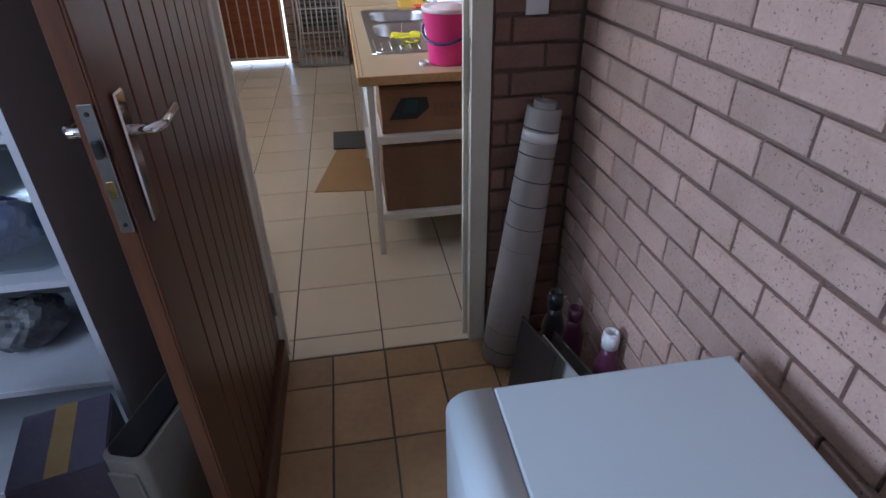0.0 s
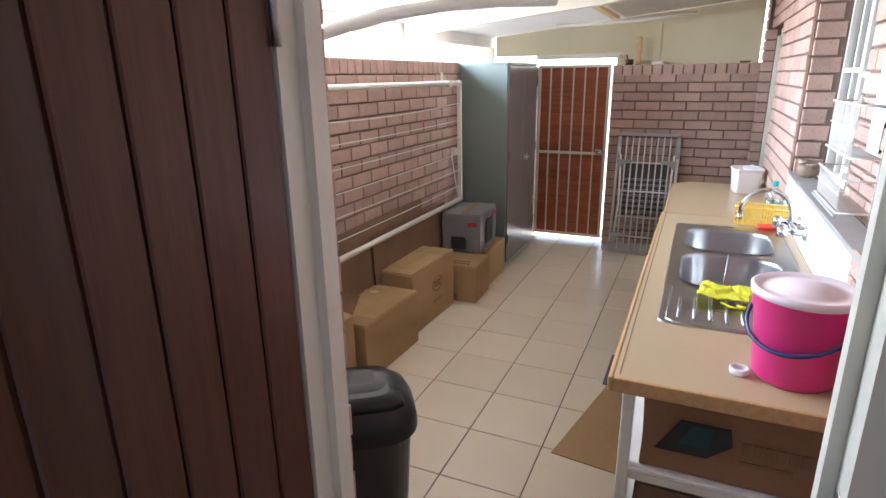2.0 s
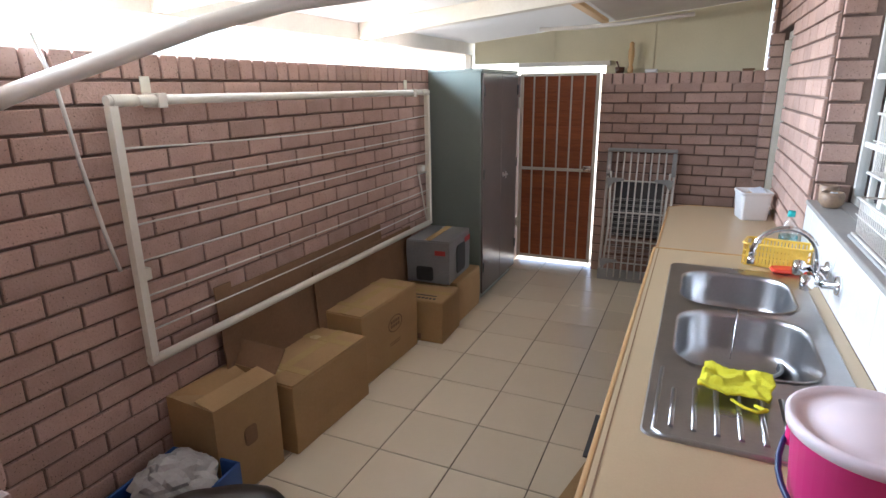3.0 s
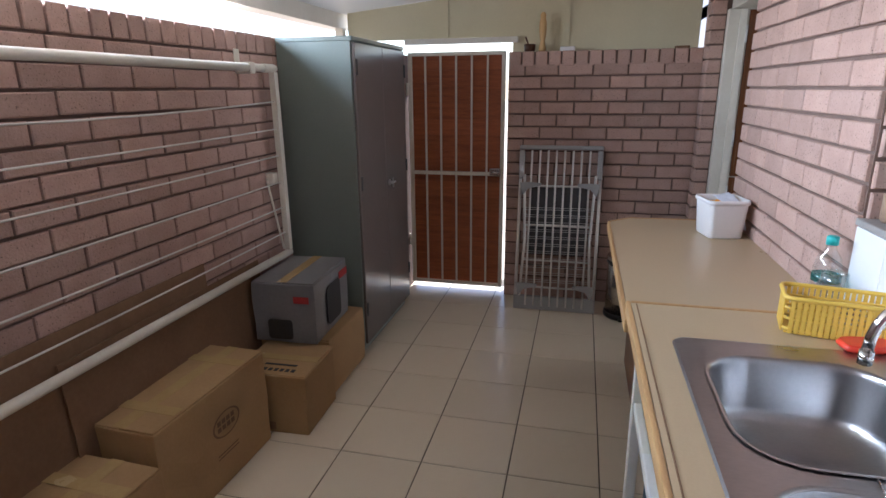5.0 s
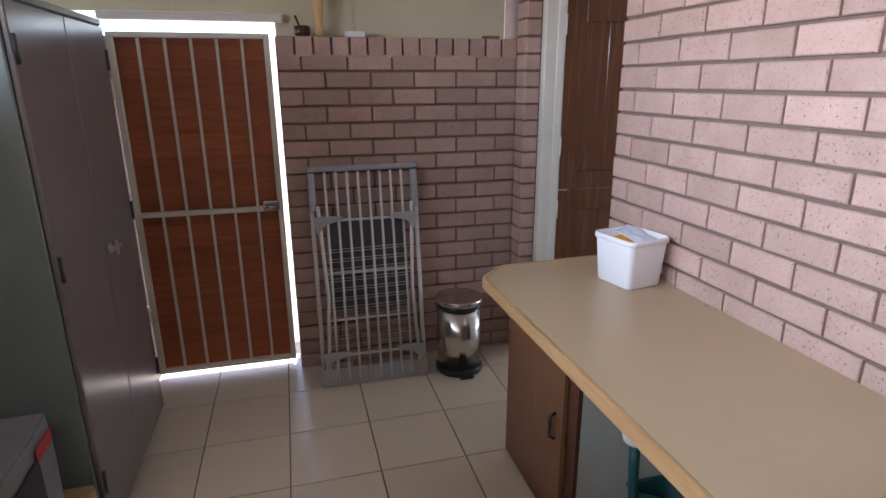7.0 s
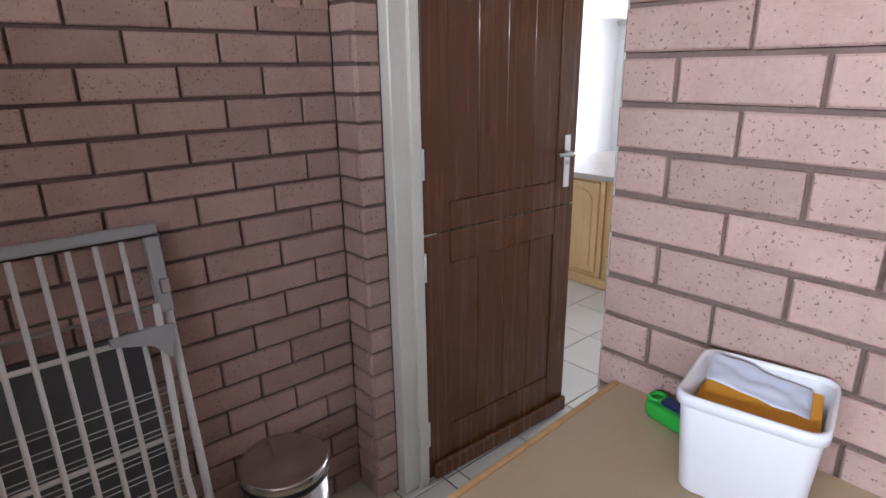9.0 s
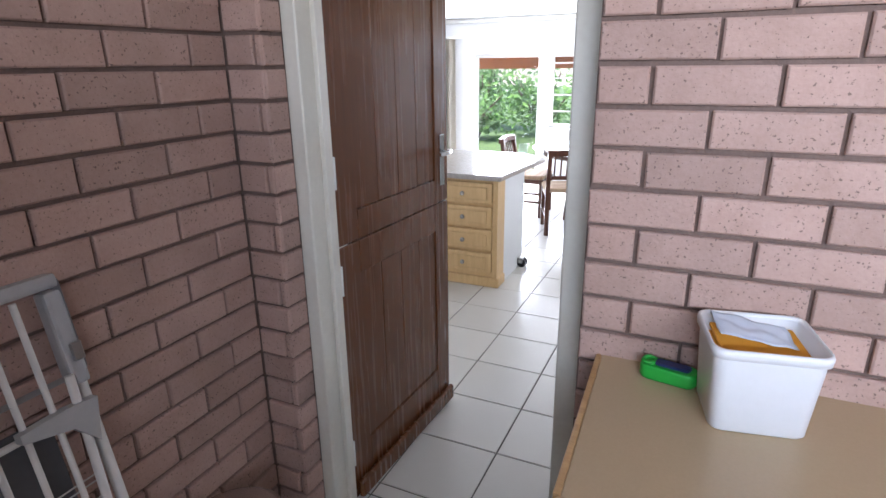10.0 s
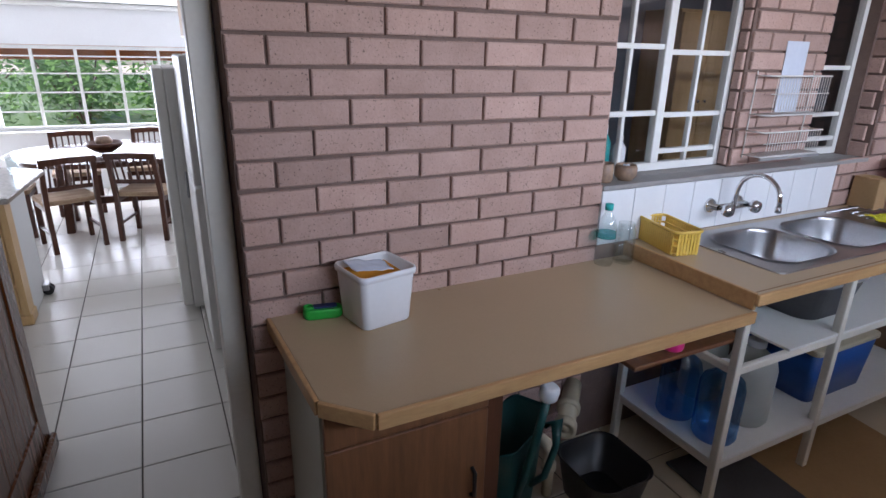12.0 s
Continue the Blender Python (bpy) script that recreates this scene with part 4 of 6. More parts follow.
def steel_window(name, y0, y1, z0, z1, x, muls, bars, label):
    """A steel window: frame, mullions, glazing bars and one pane a light."""
    wdw = tagged(new(name), label, "", "", "structure")
    f = 0.034
    part("window_frame", wall_boxes((y0, y1, z0, z1), [(y0 + f, y1 - f, z0 + f, z1 - f)], "y", x, x + 0.035), WHITE, wdw)
    edges_y = [y0 + f, *muls, y1 - f]
    for m in muls:
        part("mullion", box(x - 0.004, m - 0.022, z0 + f, x + 0.036, m + 0.022, z1 - f, 0.003), WHITE, wdw)
    for (a, b), own in zip(zip(edges_y, edges_y[1:]), bars):
        a2, b2 = a + (0.022 if a in muls else 0), b - (0.022 if b in muls else 0)
        cuts_z = [z0 + f, *own, z1 - f]
        for zb in own:
            part("glazing_bar", box(x + 0.004, a2, zb - 0.011, x + 0.03, b2, zb + 0.011, 0.002), WHITE, wdw)
        mid = (a2 + b2) / 2
        if b2 - a2 > 0.2 and muls:
            for c, e in zip(cuts_z, cuts_z[1:]):
                part("glazing_bar", box(x + 0.005, mid - 0.009, c + (0.011 if c in own else 0), x + 0.029, mid + 0.009, e - (0.011 if e in own else 0), 0.002), WHITE, wdw)
        part("pane", box(x + 0.015, a2, z0 + f, x + 0.018, b2, z1 - f), GLASS, wdw)
    return wdw


steel_window("window_1", W1[0] + 0.004, W1[1] - 0.004, 1.19, 2.095, 0.85, [4.262], [[1.272, 1.43, 1.69], [1.44, 1.71]], "white steel window over the sink")
steel_window("window_2", W2[0] + 0.004, W2[1] - 0.004, 1.19, 2.095, 0.85, [], [[1.272, 1.40, 1.634]], "narrow white steel window")
structure("window_sill", box(WX - 0.004, NICHE[0] + 0.003, 1.1665, PX + 0.012, NICHE[1] - 0.003, 1.186, 0.003), SLATE, "grey stone sill along the recess")
for w in (W1, W2):
    structure("window_sill", box(PX + 0.0125, w[0] + 0.003, 1.1675, 0.90, w[1] - 0.003, 1.186, 0.002), SLATE)

# enamelled frame under the sink
fs = thing("sink_stand", "cream enamelled steel frame with two shelves under the worktop", "shelf", pose(0, 0, 0))
LEGY = (2.56, 3.90, 4.505)
for y in LEGY:
    for x in (0.125, 0.63):
        part("leg", box(x - 0.016, y - 0.016, 0.0, x + 0.016, y + 0.016, 0.90, 0.003), FRAME_W, fs)
for z in (0.215, 0.625):
    for x in (0.125, 0.63):
        for a, b in zip(LEGY, LEGY[1:]):
            part("rail", box(x - 0.012, a + 0.0165, z - 0.018, x + 0.012, b - 0.0165, z + 0.012, 0.003), FRAME_W, fs)
    for y in LEGY:
        part("rail", box(0.1415, y - 0.012, z - 0.018, 0.6135, y + 0.012, z + 0.012, 0.003), FRAME_W, fs)
    part("shelf", box(0.112, 2.545, z + 0.0125, 0.645, 4.52, z + 0.024, 0.002) if z < 0.5 else box(0.112, 2.545, z + 0.0125, 0.645, 4.22, z + 0.024, 0.002), WHITE, fs, "white painted shelf board")
SH0, SH1 = 0.24, 0.65
c, w, d = carton("fruit_box", "brown printed fruit box on the upper shelf", 0.165, 2.57, 0.60, 2.92, 0.22, z=SH1, material=CARD_F)
bm = prism([(-0.16, -0.05), (-0.10, 0.05), (0.02, 0.05), (0.03, 0.0), (-0.03, -0.05)], 0, 0.002, m=pose(-0.02, -d / 2 - 0.0065, 0.12, 90))
part("print", bm, INK, c, "dark leaf-like emblem")
part("print", prism([(-0.10, -0.02), (-0.07, 0.04), (-0.02, 0.04), (-0.03, -0.02)], 0.0022, 0.003, m=pose(-0.02, -d / 2 - 0.0065, 0.12, 90)), TEAL, c, "green emblem patch")
bm = bmesh.new()
for k in range(6):
    box(0.03 + k * 0.027, -d / 2 - 0.0085, 0.105, 0.05 + k * 0.027, -d / 2 - 0.0065, 0.14, bm=bm)
box(0.03, -d / 2 - 0.0085, 0.075, 0.15, -d / 2 - 0.0065, 0.085, bm=bm)
part("print", bm, CARD_D, c, "dark printed bars")
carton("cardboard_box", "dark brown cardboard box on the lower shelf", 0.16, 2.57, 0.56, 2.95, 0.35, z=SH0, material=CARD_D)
single("white_canister", loft([[(x, y, z) for x, y in rrect(-r, -r, r, r, 0.03)] for r, z in ((0.07, 0), (0.075, 0.02), (0.075, 0.42), (0.05, 0.46), (0.04, 0.47), (0.04, 0.5))]), WHITEP, "white plastic canister beside the sink unit", "canister", pose(0.61, 2.42, 0))
bs = thing("basin", "dark grey oval plastic basin on the upper shelf", "basin", pose(0.36, 3.78, SH1))
part("bowl", loft([[(x, y, z) for x, y in rrect(-0.17 * s, -0.2 * s, 0.17 * s, 0.2 * s, 0.1 * s, 6)] for s, z in ((0.8, 0), (1, 0.15), (1.04, 0.155), (1.04, 0.165), (0.98, 0.16), (0.8, 0.01))]), DARKGREY, bs)
part("rim", tube([(x, y, 0.162) for x, y in rrect(-0.176, -0.207, 0.176, 0.207, 0.104, 6)], 0.006, 6, closed=True), GREYP, bs)
cr = thing("storage_crate", "blue plastic storage crate with a pale lid on the lower shelf", "crate", pose(0.36, 3.62, SH0))
part("body", loft([[(x, y, z) for x, y in rrect(-0.17 * s, -0.23 * s, 0.17 * s, 0.23 * s, 0.03, 4)] for s, z in ((0.9, 0), (1, 0.24))]), BLUE, cr)
part("lid", prism(rrect(-0.178, -0.24, 0.178, 0.24, 0.03, 4), 0.2405, 0.265, 0.004), PIPE, cr, "pale cream lid")


def water_jug(name, material, label, m, r=0.085, h=0.33):
    t = thing(name, label, "jug", m)
    part("body", lathe([(r * 0.9, 0), (r, 0.015), (r, h * 0.3), (r * 0.96, h * 0.33), (r, h * 0.36), (r, h * 0.68), (r * 0.9, h * 0.78), (r * 0.35, h * 0.9), (r * 0.33, h * 0.93)], 24), material, t)
    part("cap", lathe([(r * 0.38, h * 0.935), (r * 0.38, h), (r * 0.3, h * 1.01)], 18), WHITEP, t)
    return t


water_jug("water_jug", JUGBLUE, "blue clear water jug on the lower shelf", pose(0.235, 4.385, SH0))
water_jug("water_jug", JUGBLUE, "blue clear water jug on the lower shelf", pose(0.415, 4.40, SH0), 0.08, 0.32)
water_jug("plastic_jug", MILK, "milky plastic jug on the lower shelf", pose(0.27, 4.165, SH0), 0.095, 0.36)
water_jug("plastic_jug", MILK, "milky plastic jug on the lower shelf", pose(0.48, 4.18, SH0), 0.09, 0.36)
# brown shelf board with jars under the far worktop
single("shelf_board", box(0.25, 4.30, 0.638, 0.62, 4.86, 0.656, 0.003), WOOD_C, "brown wooden shelf board resting on the stand's rail", "shelf")
for x, y, r, h, bodym, lidm, lab in ((0.30, 4.63, 0.042, 0.05, PINK, REDP, "pink jar with a red lid"), (0.36, 4.76, 0.036, 0.055, WHITEP, AQUA, "white jar with an aqua lid"), (0.42, 4.60, 0.04, 0.07, GREEN, YELLOWP, "green jar with a yellow lid")):
    t = thing("jar", lab + " on the shelf board", "jar", pose(x, y, 0.657))
    part("body", lathe([(r * 0.9, 0), (r, 0.01), (r, h)], 18), bodym, t)
    part("lid", lathe([(r * 1.06, h + 0.0005), (r * 1.06, h + 0.02), (r * 0.9, h + 0.024)], 18), lidm, t)
# base cabinet
cb = thing("base_cabinet", "brown veneer base cabinet with a drawer and doors", "cabinet", pose(0, 0, 0))
KX, KY0, KY1 = 0.235, 5.405, 5.955
part("side_panel", box(KX + 0.02, KY0, 0.0, WX - 0.002, KY0 + 0.016, C1 - 0.037), CABSIDE, cb, "pale green-grey melamine side")
part("side_panel", box(KX + 0.02, KY1 - 0.016, 0.0, WX - 0.002, KY1, C1 - 0.037), CABSIDE, cb, "pale green-grey melamine side")
part("back_panel", box(WX - 0.012, KY0 + 0.0165, 0.02, WX - 0.003, KY1 - 0.0165, C1 - 0.04), SHELF, cb)
part("bottom_panel", box(KX + 0.02, KY0 + 0.0165, 0.07, WX - 0.0125, KY1 - 0.0165, 0.086), SHELF, cb)
part("corner_post", box(KX + 0.005, KY0 + 0.0, 0.0, KX + 0.0195, KY0 + 0.06, C1 - 0.037), WOOD_D, cb)
dr = part("drawer_front", box(KX - 0.014, KY0 + 0.062, 0.70, KX + 0.004, KY1 - 0.003, C1 - 0.045, 0.002), WOOD_C, cb)
part("handle", tube([(KX - 0.0145, 5.62, 0.775), (KX - 0.035, 5.63, 0.775), (KX - 0.035, 5.73, 0.775), (KX - 0.0145, 5.74, 0.775)], 0.006, 8), BLACKP, dr)
dd = part("door", box(KX - 0.014, KY0 + 0.062, 0.055, KX + 0.004, KY1 - 0.003, 0.692, 0.002), WOOD_C, cb)
part("handle", tube([(KX - 0.0145, KY0 + 0.11, 0.40), (KX - 0.035, KY0 + 0.11, 0.41), (KX - 0.035, KY0 + 0.11, 0.49), (KX - 0.0145, KY0 + 0.11, 0.50)], 0.006, 8), BLACKP, dd)
part("plinth", box(KX + 0.03, KY0 + 0.062, 0.0, KX + 0.045, KY1 - 0.0165, 0.0695), WOOD_D, cb)
# under the open stretch: bucket, basin, waste pipes, hose
wc = thing("watering_can", "dark teal plastic watering can with a white spout cap", "watering can", pose(0.475, 5.215, 0, 0, 0, 12) @ Matrix.Diagonal((0.95, 0.95, 0.86, 1)))
ring = rrect(-0.11, -0.12, 0.11, 0.12, 0.06, 6)
lip = lambda s, z: [(x * s, y * s, z * (0.82 + 0.30 * max(-y, 0) / 0.12 + 0.12 * max(-x, 0) / 0.11) if z > 0.1 else z) for x, y in ring]
part("body", loft([lip(0.78, 0), lip(0.9, 0.2), lip(1.0, 0.44), lip(1.05, 0.445), lip(1.03, 0.455), lip(0.97, 0.44), lip(0.76, 0.02)]), TEAL, wc)
part("handle", tube([(-0.10, -0.10, 0.46), (-0.14, -0.12, 0.50), (-0.16, -0.10, 0.40), (-0.15, -0.06, 0.26), (-0.095, -0.05, 0.18)], 0.014, 8), TEAL, wc)
sp = part("spout", tube([(-0.08, 0.03, 0.10), (-0.13, 0.03, 0.30), (-0.165, 0.02, 0.52), (-0.185, 0.01, 0.69)], 0.016, 10), TEAL, wc)
part("spout_cap", lathe([(0.02, 0), (0.034, 0.02), (0.035, 0.06), (0.022, 0.075)], 16, m=pose(-0.185, 0.01, 0.685, 0, -10)), WHITEP, sp, "white plastic cap")
bk = thing("black_basin", "black plastic basin on the floor under the worktop", "basin", pose(0.36, 4.83, 0))
part("bowl", loft([[(x, y, z) for x, y in rrect(-0.15 * s, -0.14 * s, 0.15 * s, 0.14 * s, 0.07 * s, 6)] for s, z in ((0.8, 0), (1, 0.17), (1.05, 0.175), (1.03, 0.18), (0.97, 0.17), (0.78, 0.01))]), BLACKP, bk)
wp = thing("waste_pipe", "cream plastic waste pipe with a screwed trap", "pipe", pose(0, 0, 0))
part("pipe", tube([(0.68, 4.74, 0.31), (0.50, 4.92, 0.275)], 0.038, 14), PIPE, wp)
part("end_cap", lathe([(0.047, 0), (0.047, 0.035), (0.03, 0.037), (0.03, 0.026), (0.016, 0.026), (0.016, 0.034), (0.0, 0.034)], 20, m=Matrix.Translation((0.505, 4.915, 0.2757)) @ Vector((-0.18, 0.18, -0.035)).to_track_quat("Z", "Y").to_matrix().to_4x4()), PIPE, wp)
part("collar", lathe([(0.039, 0), (0.048, 0.004), (0.048, 0.03), (0.039, 0.034)], 20, m=Matrix.Translation((0.585, 4.835, 0.2912)) @ Vector((-0.18, 0.18, -0.035)).to_track_quat("Z", "Y").to_matrix().to_4x4()), PIPE, wp)
part("bend", tube([(0.66, 5.10, 0.27), (0.50, 5.05, 0.265), (0.465, 5.037, 0.255), (0.45, 5.03, 0.225), (0.45, 5.025, 0.02)], 0.022, 12), PIPE, wp)
part("bend_collar", lathe([(0.023, 0), (0.03, 0.004), (0.03, 0.03), (0.023, 0.034)], 16, m=pose(0.45, 5.027, 0.14)), PIPE, wp)
# floor mat pieces
single("cardboard_mat", prism([(-0.255, 3.385), (0.45, 3.30), (0.42, 4.16), (-0.088, 4.185)], 0.001, 0.006), CARD, "flat brown cardboard lying as a mat", "mat")
single("floor_mat", prism([(-0.13, 4.10), (0.36, 4.06), (0.38, 4.44), (-0.13, 4.475)], 0.0005, 0.010, m=pose(0, 0, 0.006)), DARKGREY, "dark brown floor mat under the sink unit", "mat")

# ---- yard: on the worktops ----
bu = thing("bucket", "bright pink plastic bucket with a frosted lid", "bucket", pose(0.512, 2.69, C2 + 0.001))
part("body", lathe([(0.105, 0), (0.113, 0.008), (0.135, 0.235), (0.140, 0.237), (0.140, 0.25), (0.134, 0.25)], 40), PINK, bu)
part("lid", lathe([(0.146, 0.243), (0.148, 0.262), (0.14, 0.266), (0.128, 0.258), (0.09, 0.258), (0.087, 0.262), (0.0, 0.262)], 40), LID, bu, "frosted pinkish lid")
for s in (-1, 1):
    part("ear", box(s * 0.138 - 0.01, -0.018, 0.16, s * 0.138 + 0.012, 0.018, 0.232, 0.006, 2), PINK, bu)
part("handle", tube([(0.148 * math.cos(a), 0.148 * math.sin(a) - 0.02 * math.sin(a), 0.18 - 0.075 * abs(math.sin(a))) for a in [math.pi + math.pi * k / 16 for k in range(17)]], 0.006, 8), NAVY, bu, "dark blue hanging handle")
bu.rotation_mode = "XYZ"
bu.rotation_euler = (0, 0, radians(-35))
bu.scale = (0.84, 0.84, 0.94)
single("bottle_cap", lathe([(0.022, 0), (0.024, 0.003), (0.024, 0.016), (0.02, 0.018), (0.019, 0.006), (0, 0.005)], 20), WHITEP, "white plastic cap lying on the worktop", "cap", pose(0.388, 2.655, C2 + 0.001))
bm = bmesh.new()
bmesh.ops.create_grid(bm, x_segments=26, y_segments=20, size=0.5)
for v in bm.verts:
    x, y = v.co.x * 0.16, v.co.y * 0.135
    v.co = Vector((x + 0.012 * noise.noise(Vector((y * 22, x * 9, 0))), y + 0.015 * noise.noise(Vector((x * 20, y * 12, 3))), 0.024 + 0.016 * noise.noise(Vector((x * 24, y * 24, 1))) + 0.006 * noise.noise(Vector((x * 70, y * 70, 5)))))
r = bmesh.ops.extrude_face_region(bm, geom=bm.faces[:])
for v in [g for g in r["geom"] if isinstance(g, bmesh.types.BMVert)]:
    v.co.z += 0.006
for f in bm.faces:
    f.smooth = True
bmesh.ops.recalc_face_normals(bm, faces=bm.faces)
cl = thing("cleaning_cloth", "crumpled bright yellow cloth on the drainer", "cloth", pose(0.365, 3.20, C2 + 0.004, 0, 0, -10))
part("cloth", bm, YELLOW, cl)
part("cord", tube([(0.0, -0.07, 0.012), (0.03, -0.095, 0.012), (0.06, -0.10, 0.012), (0.075, -0.085, 0.013), (0.05, -0.075, 0.014)], 0.004, 6), YELLOW, cl, "pale drawstring")
# yellow basket
yb = thing("plastic_basket", "yellow slotted plastic basket on the worktop edge", "basket", pose(0.572, 4.42, C2 + 0.001, 0, 0, -12))
w, d, h = 0.25, 0.125, 0.095
part("bottom", box(-w / 2 + 0.008, -d / 2 + 0.008, 0, w / 2 - 0.008, d / 2 - 0.008, 0.004), YELLOWP, yb)
part("rim", tube([(x, y, h) for x, y in rrect(-w / 2, -d / 2, w / 2, d / 2, 0.02, 3)], 0.006, 6, closed=True), YELLOWP, yb)
for k, z in enumerate((0.012, 0.04, 0.066)):
    part("band", tube([(x, y, z) for x, y in rrect(-w / 2 + 0.004, -d / 2 + 0.004, w / 2 - 0.004, d / 2 - 0.004, 0.018, 3)], 0.004, 4, closed=True), YELLOWP, yb)
for s in (-1, 1):
    for k in range(17):
        x = -w / 2 + 0.02 + k * (w - 0.04) / 16
        part("slat", box(x - 0.0045, s * (d / 2 - 0.002) - 0.002, 0.002, x + 0.0045, s * (d / 2 - 0.002) + 0.002, h - 0.004), YELLOWP, yb)
    for k in range(7):
        y = -d / 2 + 0.02 + k * (d - 0.04) / 6
        part("slat", box(s * (w / 2 - 0.002) - 0.002, y - 0.0045, 0.002, s * (w / 2 - 0.002) + 0.002, y + 0.0045, h - 0.004), YELLOWP, yb)
single("dish_brush", loft([[(x, y * 0.5, z) for x, y in rrect(-0.065 * s, -0.065 * s, 0.065 * s, 0.065 * s, 0.03 * s, 4)] for s, z in ((0.9, 0), (1, 0.008), (0.9, 0.018))]), REDP, "flat red plastic scoop beside the basket", "scoop", pose(0.605, 4.315, C2 + 0.006, 0, 0, 8))


def bottle(name, label, profile, material, m, capm=None, cap=None):
    t = thing(name, label, "bottle", m)
    part("body", lathe(profile, 28), material, t)
    if cap:
        part("cap", lathe(cap, 20), capm, t)
    return t


b = bottle("water_bottle", "clear plastic bottle with an aqua cap and label", [(0.034, 0), (0.038, 0.01), (0.038, 0.06), (0.035, 0.075), (0.038, 0.09), (0.038, 0.15), (0.03, 0.185), (0.014, 0.21), (0.013, 0.222)], CLEAR, pose(0.64, 4.69, C1 + 0.001), AQUA, [(0.016, 0.223), (0.016, 0.247), (0.012, 0.249)])
part("label", lathe([(0.0387, 0.112), (0.0387, 0.134)], 28), glassy("aqua_film", (0.25, 0.72, 0.74), 0.2, 0.1), b, "thin aqua film label")
bottle("glass_jar", "clear empty glass jar", [(0.036, 0), (0.04, 0.008), (0.04, 0.13), (0.033, 0.145), (0.033, 0.165), (0.030, 0.165), (0.030, 0.145), (0.037, 0.128), (0.037, 0.01), (0, 0.008)], CLEAR, pose(0.625, 4.60, C1 + 0.001))
# white tub with envelopes
TUB = pose(0.563, 5.684, C1 + 0.001, 0, 0, 11)
tb = thing("storage_tub", "white plastic tub filled with papers and orange envelopes", "tub", TUB)
part("body", loft([[(x, y, z) for x, y in rrect(-0.5 * a, -0.5 * b, 0.5 * a, 0.5 * b, 0.022, 5)] for a, b, z in ((0.146, 0.162, 0), (0.152, 0.168, 0.004), (0.172, 0.188, 0.158), (0.172, 0.188, 0.168), (0.168, 0.184, 0.168), (0.146, 0.162, 0.012))]), WHITEP, tb)
part("rim", loft([[(x, y, z) for x, y in rrect(-0.5 * a, -0.5 * b, 0.5 * a, 0.5 * b, 0.024, 5)] for a, b, z in ((0.1725, 0.1885, 0.154), (0.182, 0.198, 0.156), (0.184, 0.200, 0.168), (0.180, 0.196, 0.175), (0.172, 0.188, 0.175), (0.168, 0.184, 0.1685))], cap0=False, cap1=False), WHITEP, tb, "thick rolled rim")
for k, (dx, dy, z, tx, ty, tz) in enumerate(((0.0, 0.0, 0.125, 2, -3, 2), (-0.01, 0.005, 0.133, -2, -5, -3), (0.004, -0.006, 0.141, 3, -6, 4))):
    bm = prism(rrect(-0.068, -0.078, 0.068, 0.078, 0.003), 0, 0.006)
    for v in bm.verts:
        v.co.z += 0.004 * noise.noise(v.co * 14 + Vector((k, 0, 0)))
    single("envelope", bm, ORANGE, "thick orange envelope lying in the white tub", "paper", TUB @ pose(dx, dy, z, tx, ty, tz))
bm = bmesh.new()
bmesh.ops.create_grid(bm, x_segments=14, y_segments=12, size=0.5)
for v in bm.verts:
    x, y = v.co.x * 0.075, v.co.y * 0.145
    v.co = Vector((x, y, 0.010 * math.sin(v.co.y * 3.0) + 0.006 * noise.noise(Vector((x * 40, y * 30, 2)))))
r = bmesh.ops.extrude_face_region(bm, geom=bm.faces[:])
for v in [g for g in r["geom"] if isinstance(g, bmesh.types.BMVert)]:
    v.co.z += 0.0015
for f in bm.faces:
    f.smooth = True
bmesh.ops.recalc_face_normals(bm, faces=bm.faces)
single("paper_sheet", bm, PAPER, "creased pale paper lying on the envelopes in the tub", "paper", TUB @ pose(0.03, 0.004, 0.163, 3, -10, 5))
single("paper_sheet", box(-0.055, -0.07, 0, 0.055, 0.07, 0.002), PAPER, "folded white paper standing in the tub", "paper", TUB @ pose(0.075, -0.005, 0.09, 0, 78, 0))
gp = thing("green_level", "green and blue plastic tool beside the tub", "tool", pose(0.632, 5.835, C1 + 0.001, 0, 0, 80))
part("body", loft([[(x, y, z) for x, y in rrect(-0.06 * s, -0.024 * s, 0.06 * s, 0.024 * s, 0.02 * s, 5)] for s, z in ((0.94, 0), (1, 0.006), (1, 0.026), (0.94, 0.032))]), GREEN, gp)
part("grip", prism(rrect(-0.045, -0.014, 0.03, 0.014, 0.01), 0.0322, 0.038, 0.002), NAVY, gp, "dark blue grip")
part("ring", tube([(x, y, 0.035) for x, y in rrect(0.03, -0.016, 0.055, 0.016, 0.012)], 0.004, 6, closed=True), GREEN, gp)
# behind the bucket
carton("small_box", "small brown box at the end of the worktop", 0.55, 2.88, 0.68, 2.98, 0.16, z=C2 + 0.001)
single("blue_strap", tube([(0.66, 2.49, 0.99), (0.665, 2.488, 0.8), (0.66, 2.485, 0.55), (0.655, 2.49, 0.45)], 0.01, 6), NAVY, "dark blue strap hanging at the worktop's end", "strap")
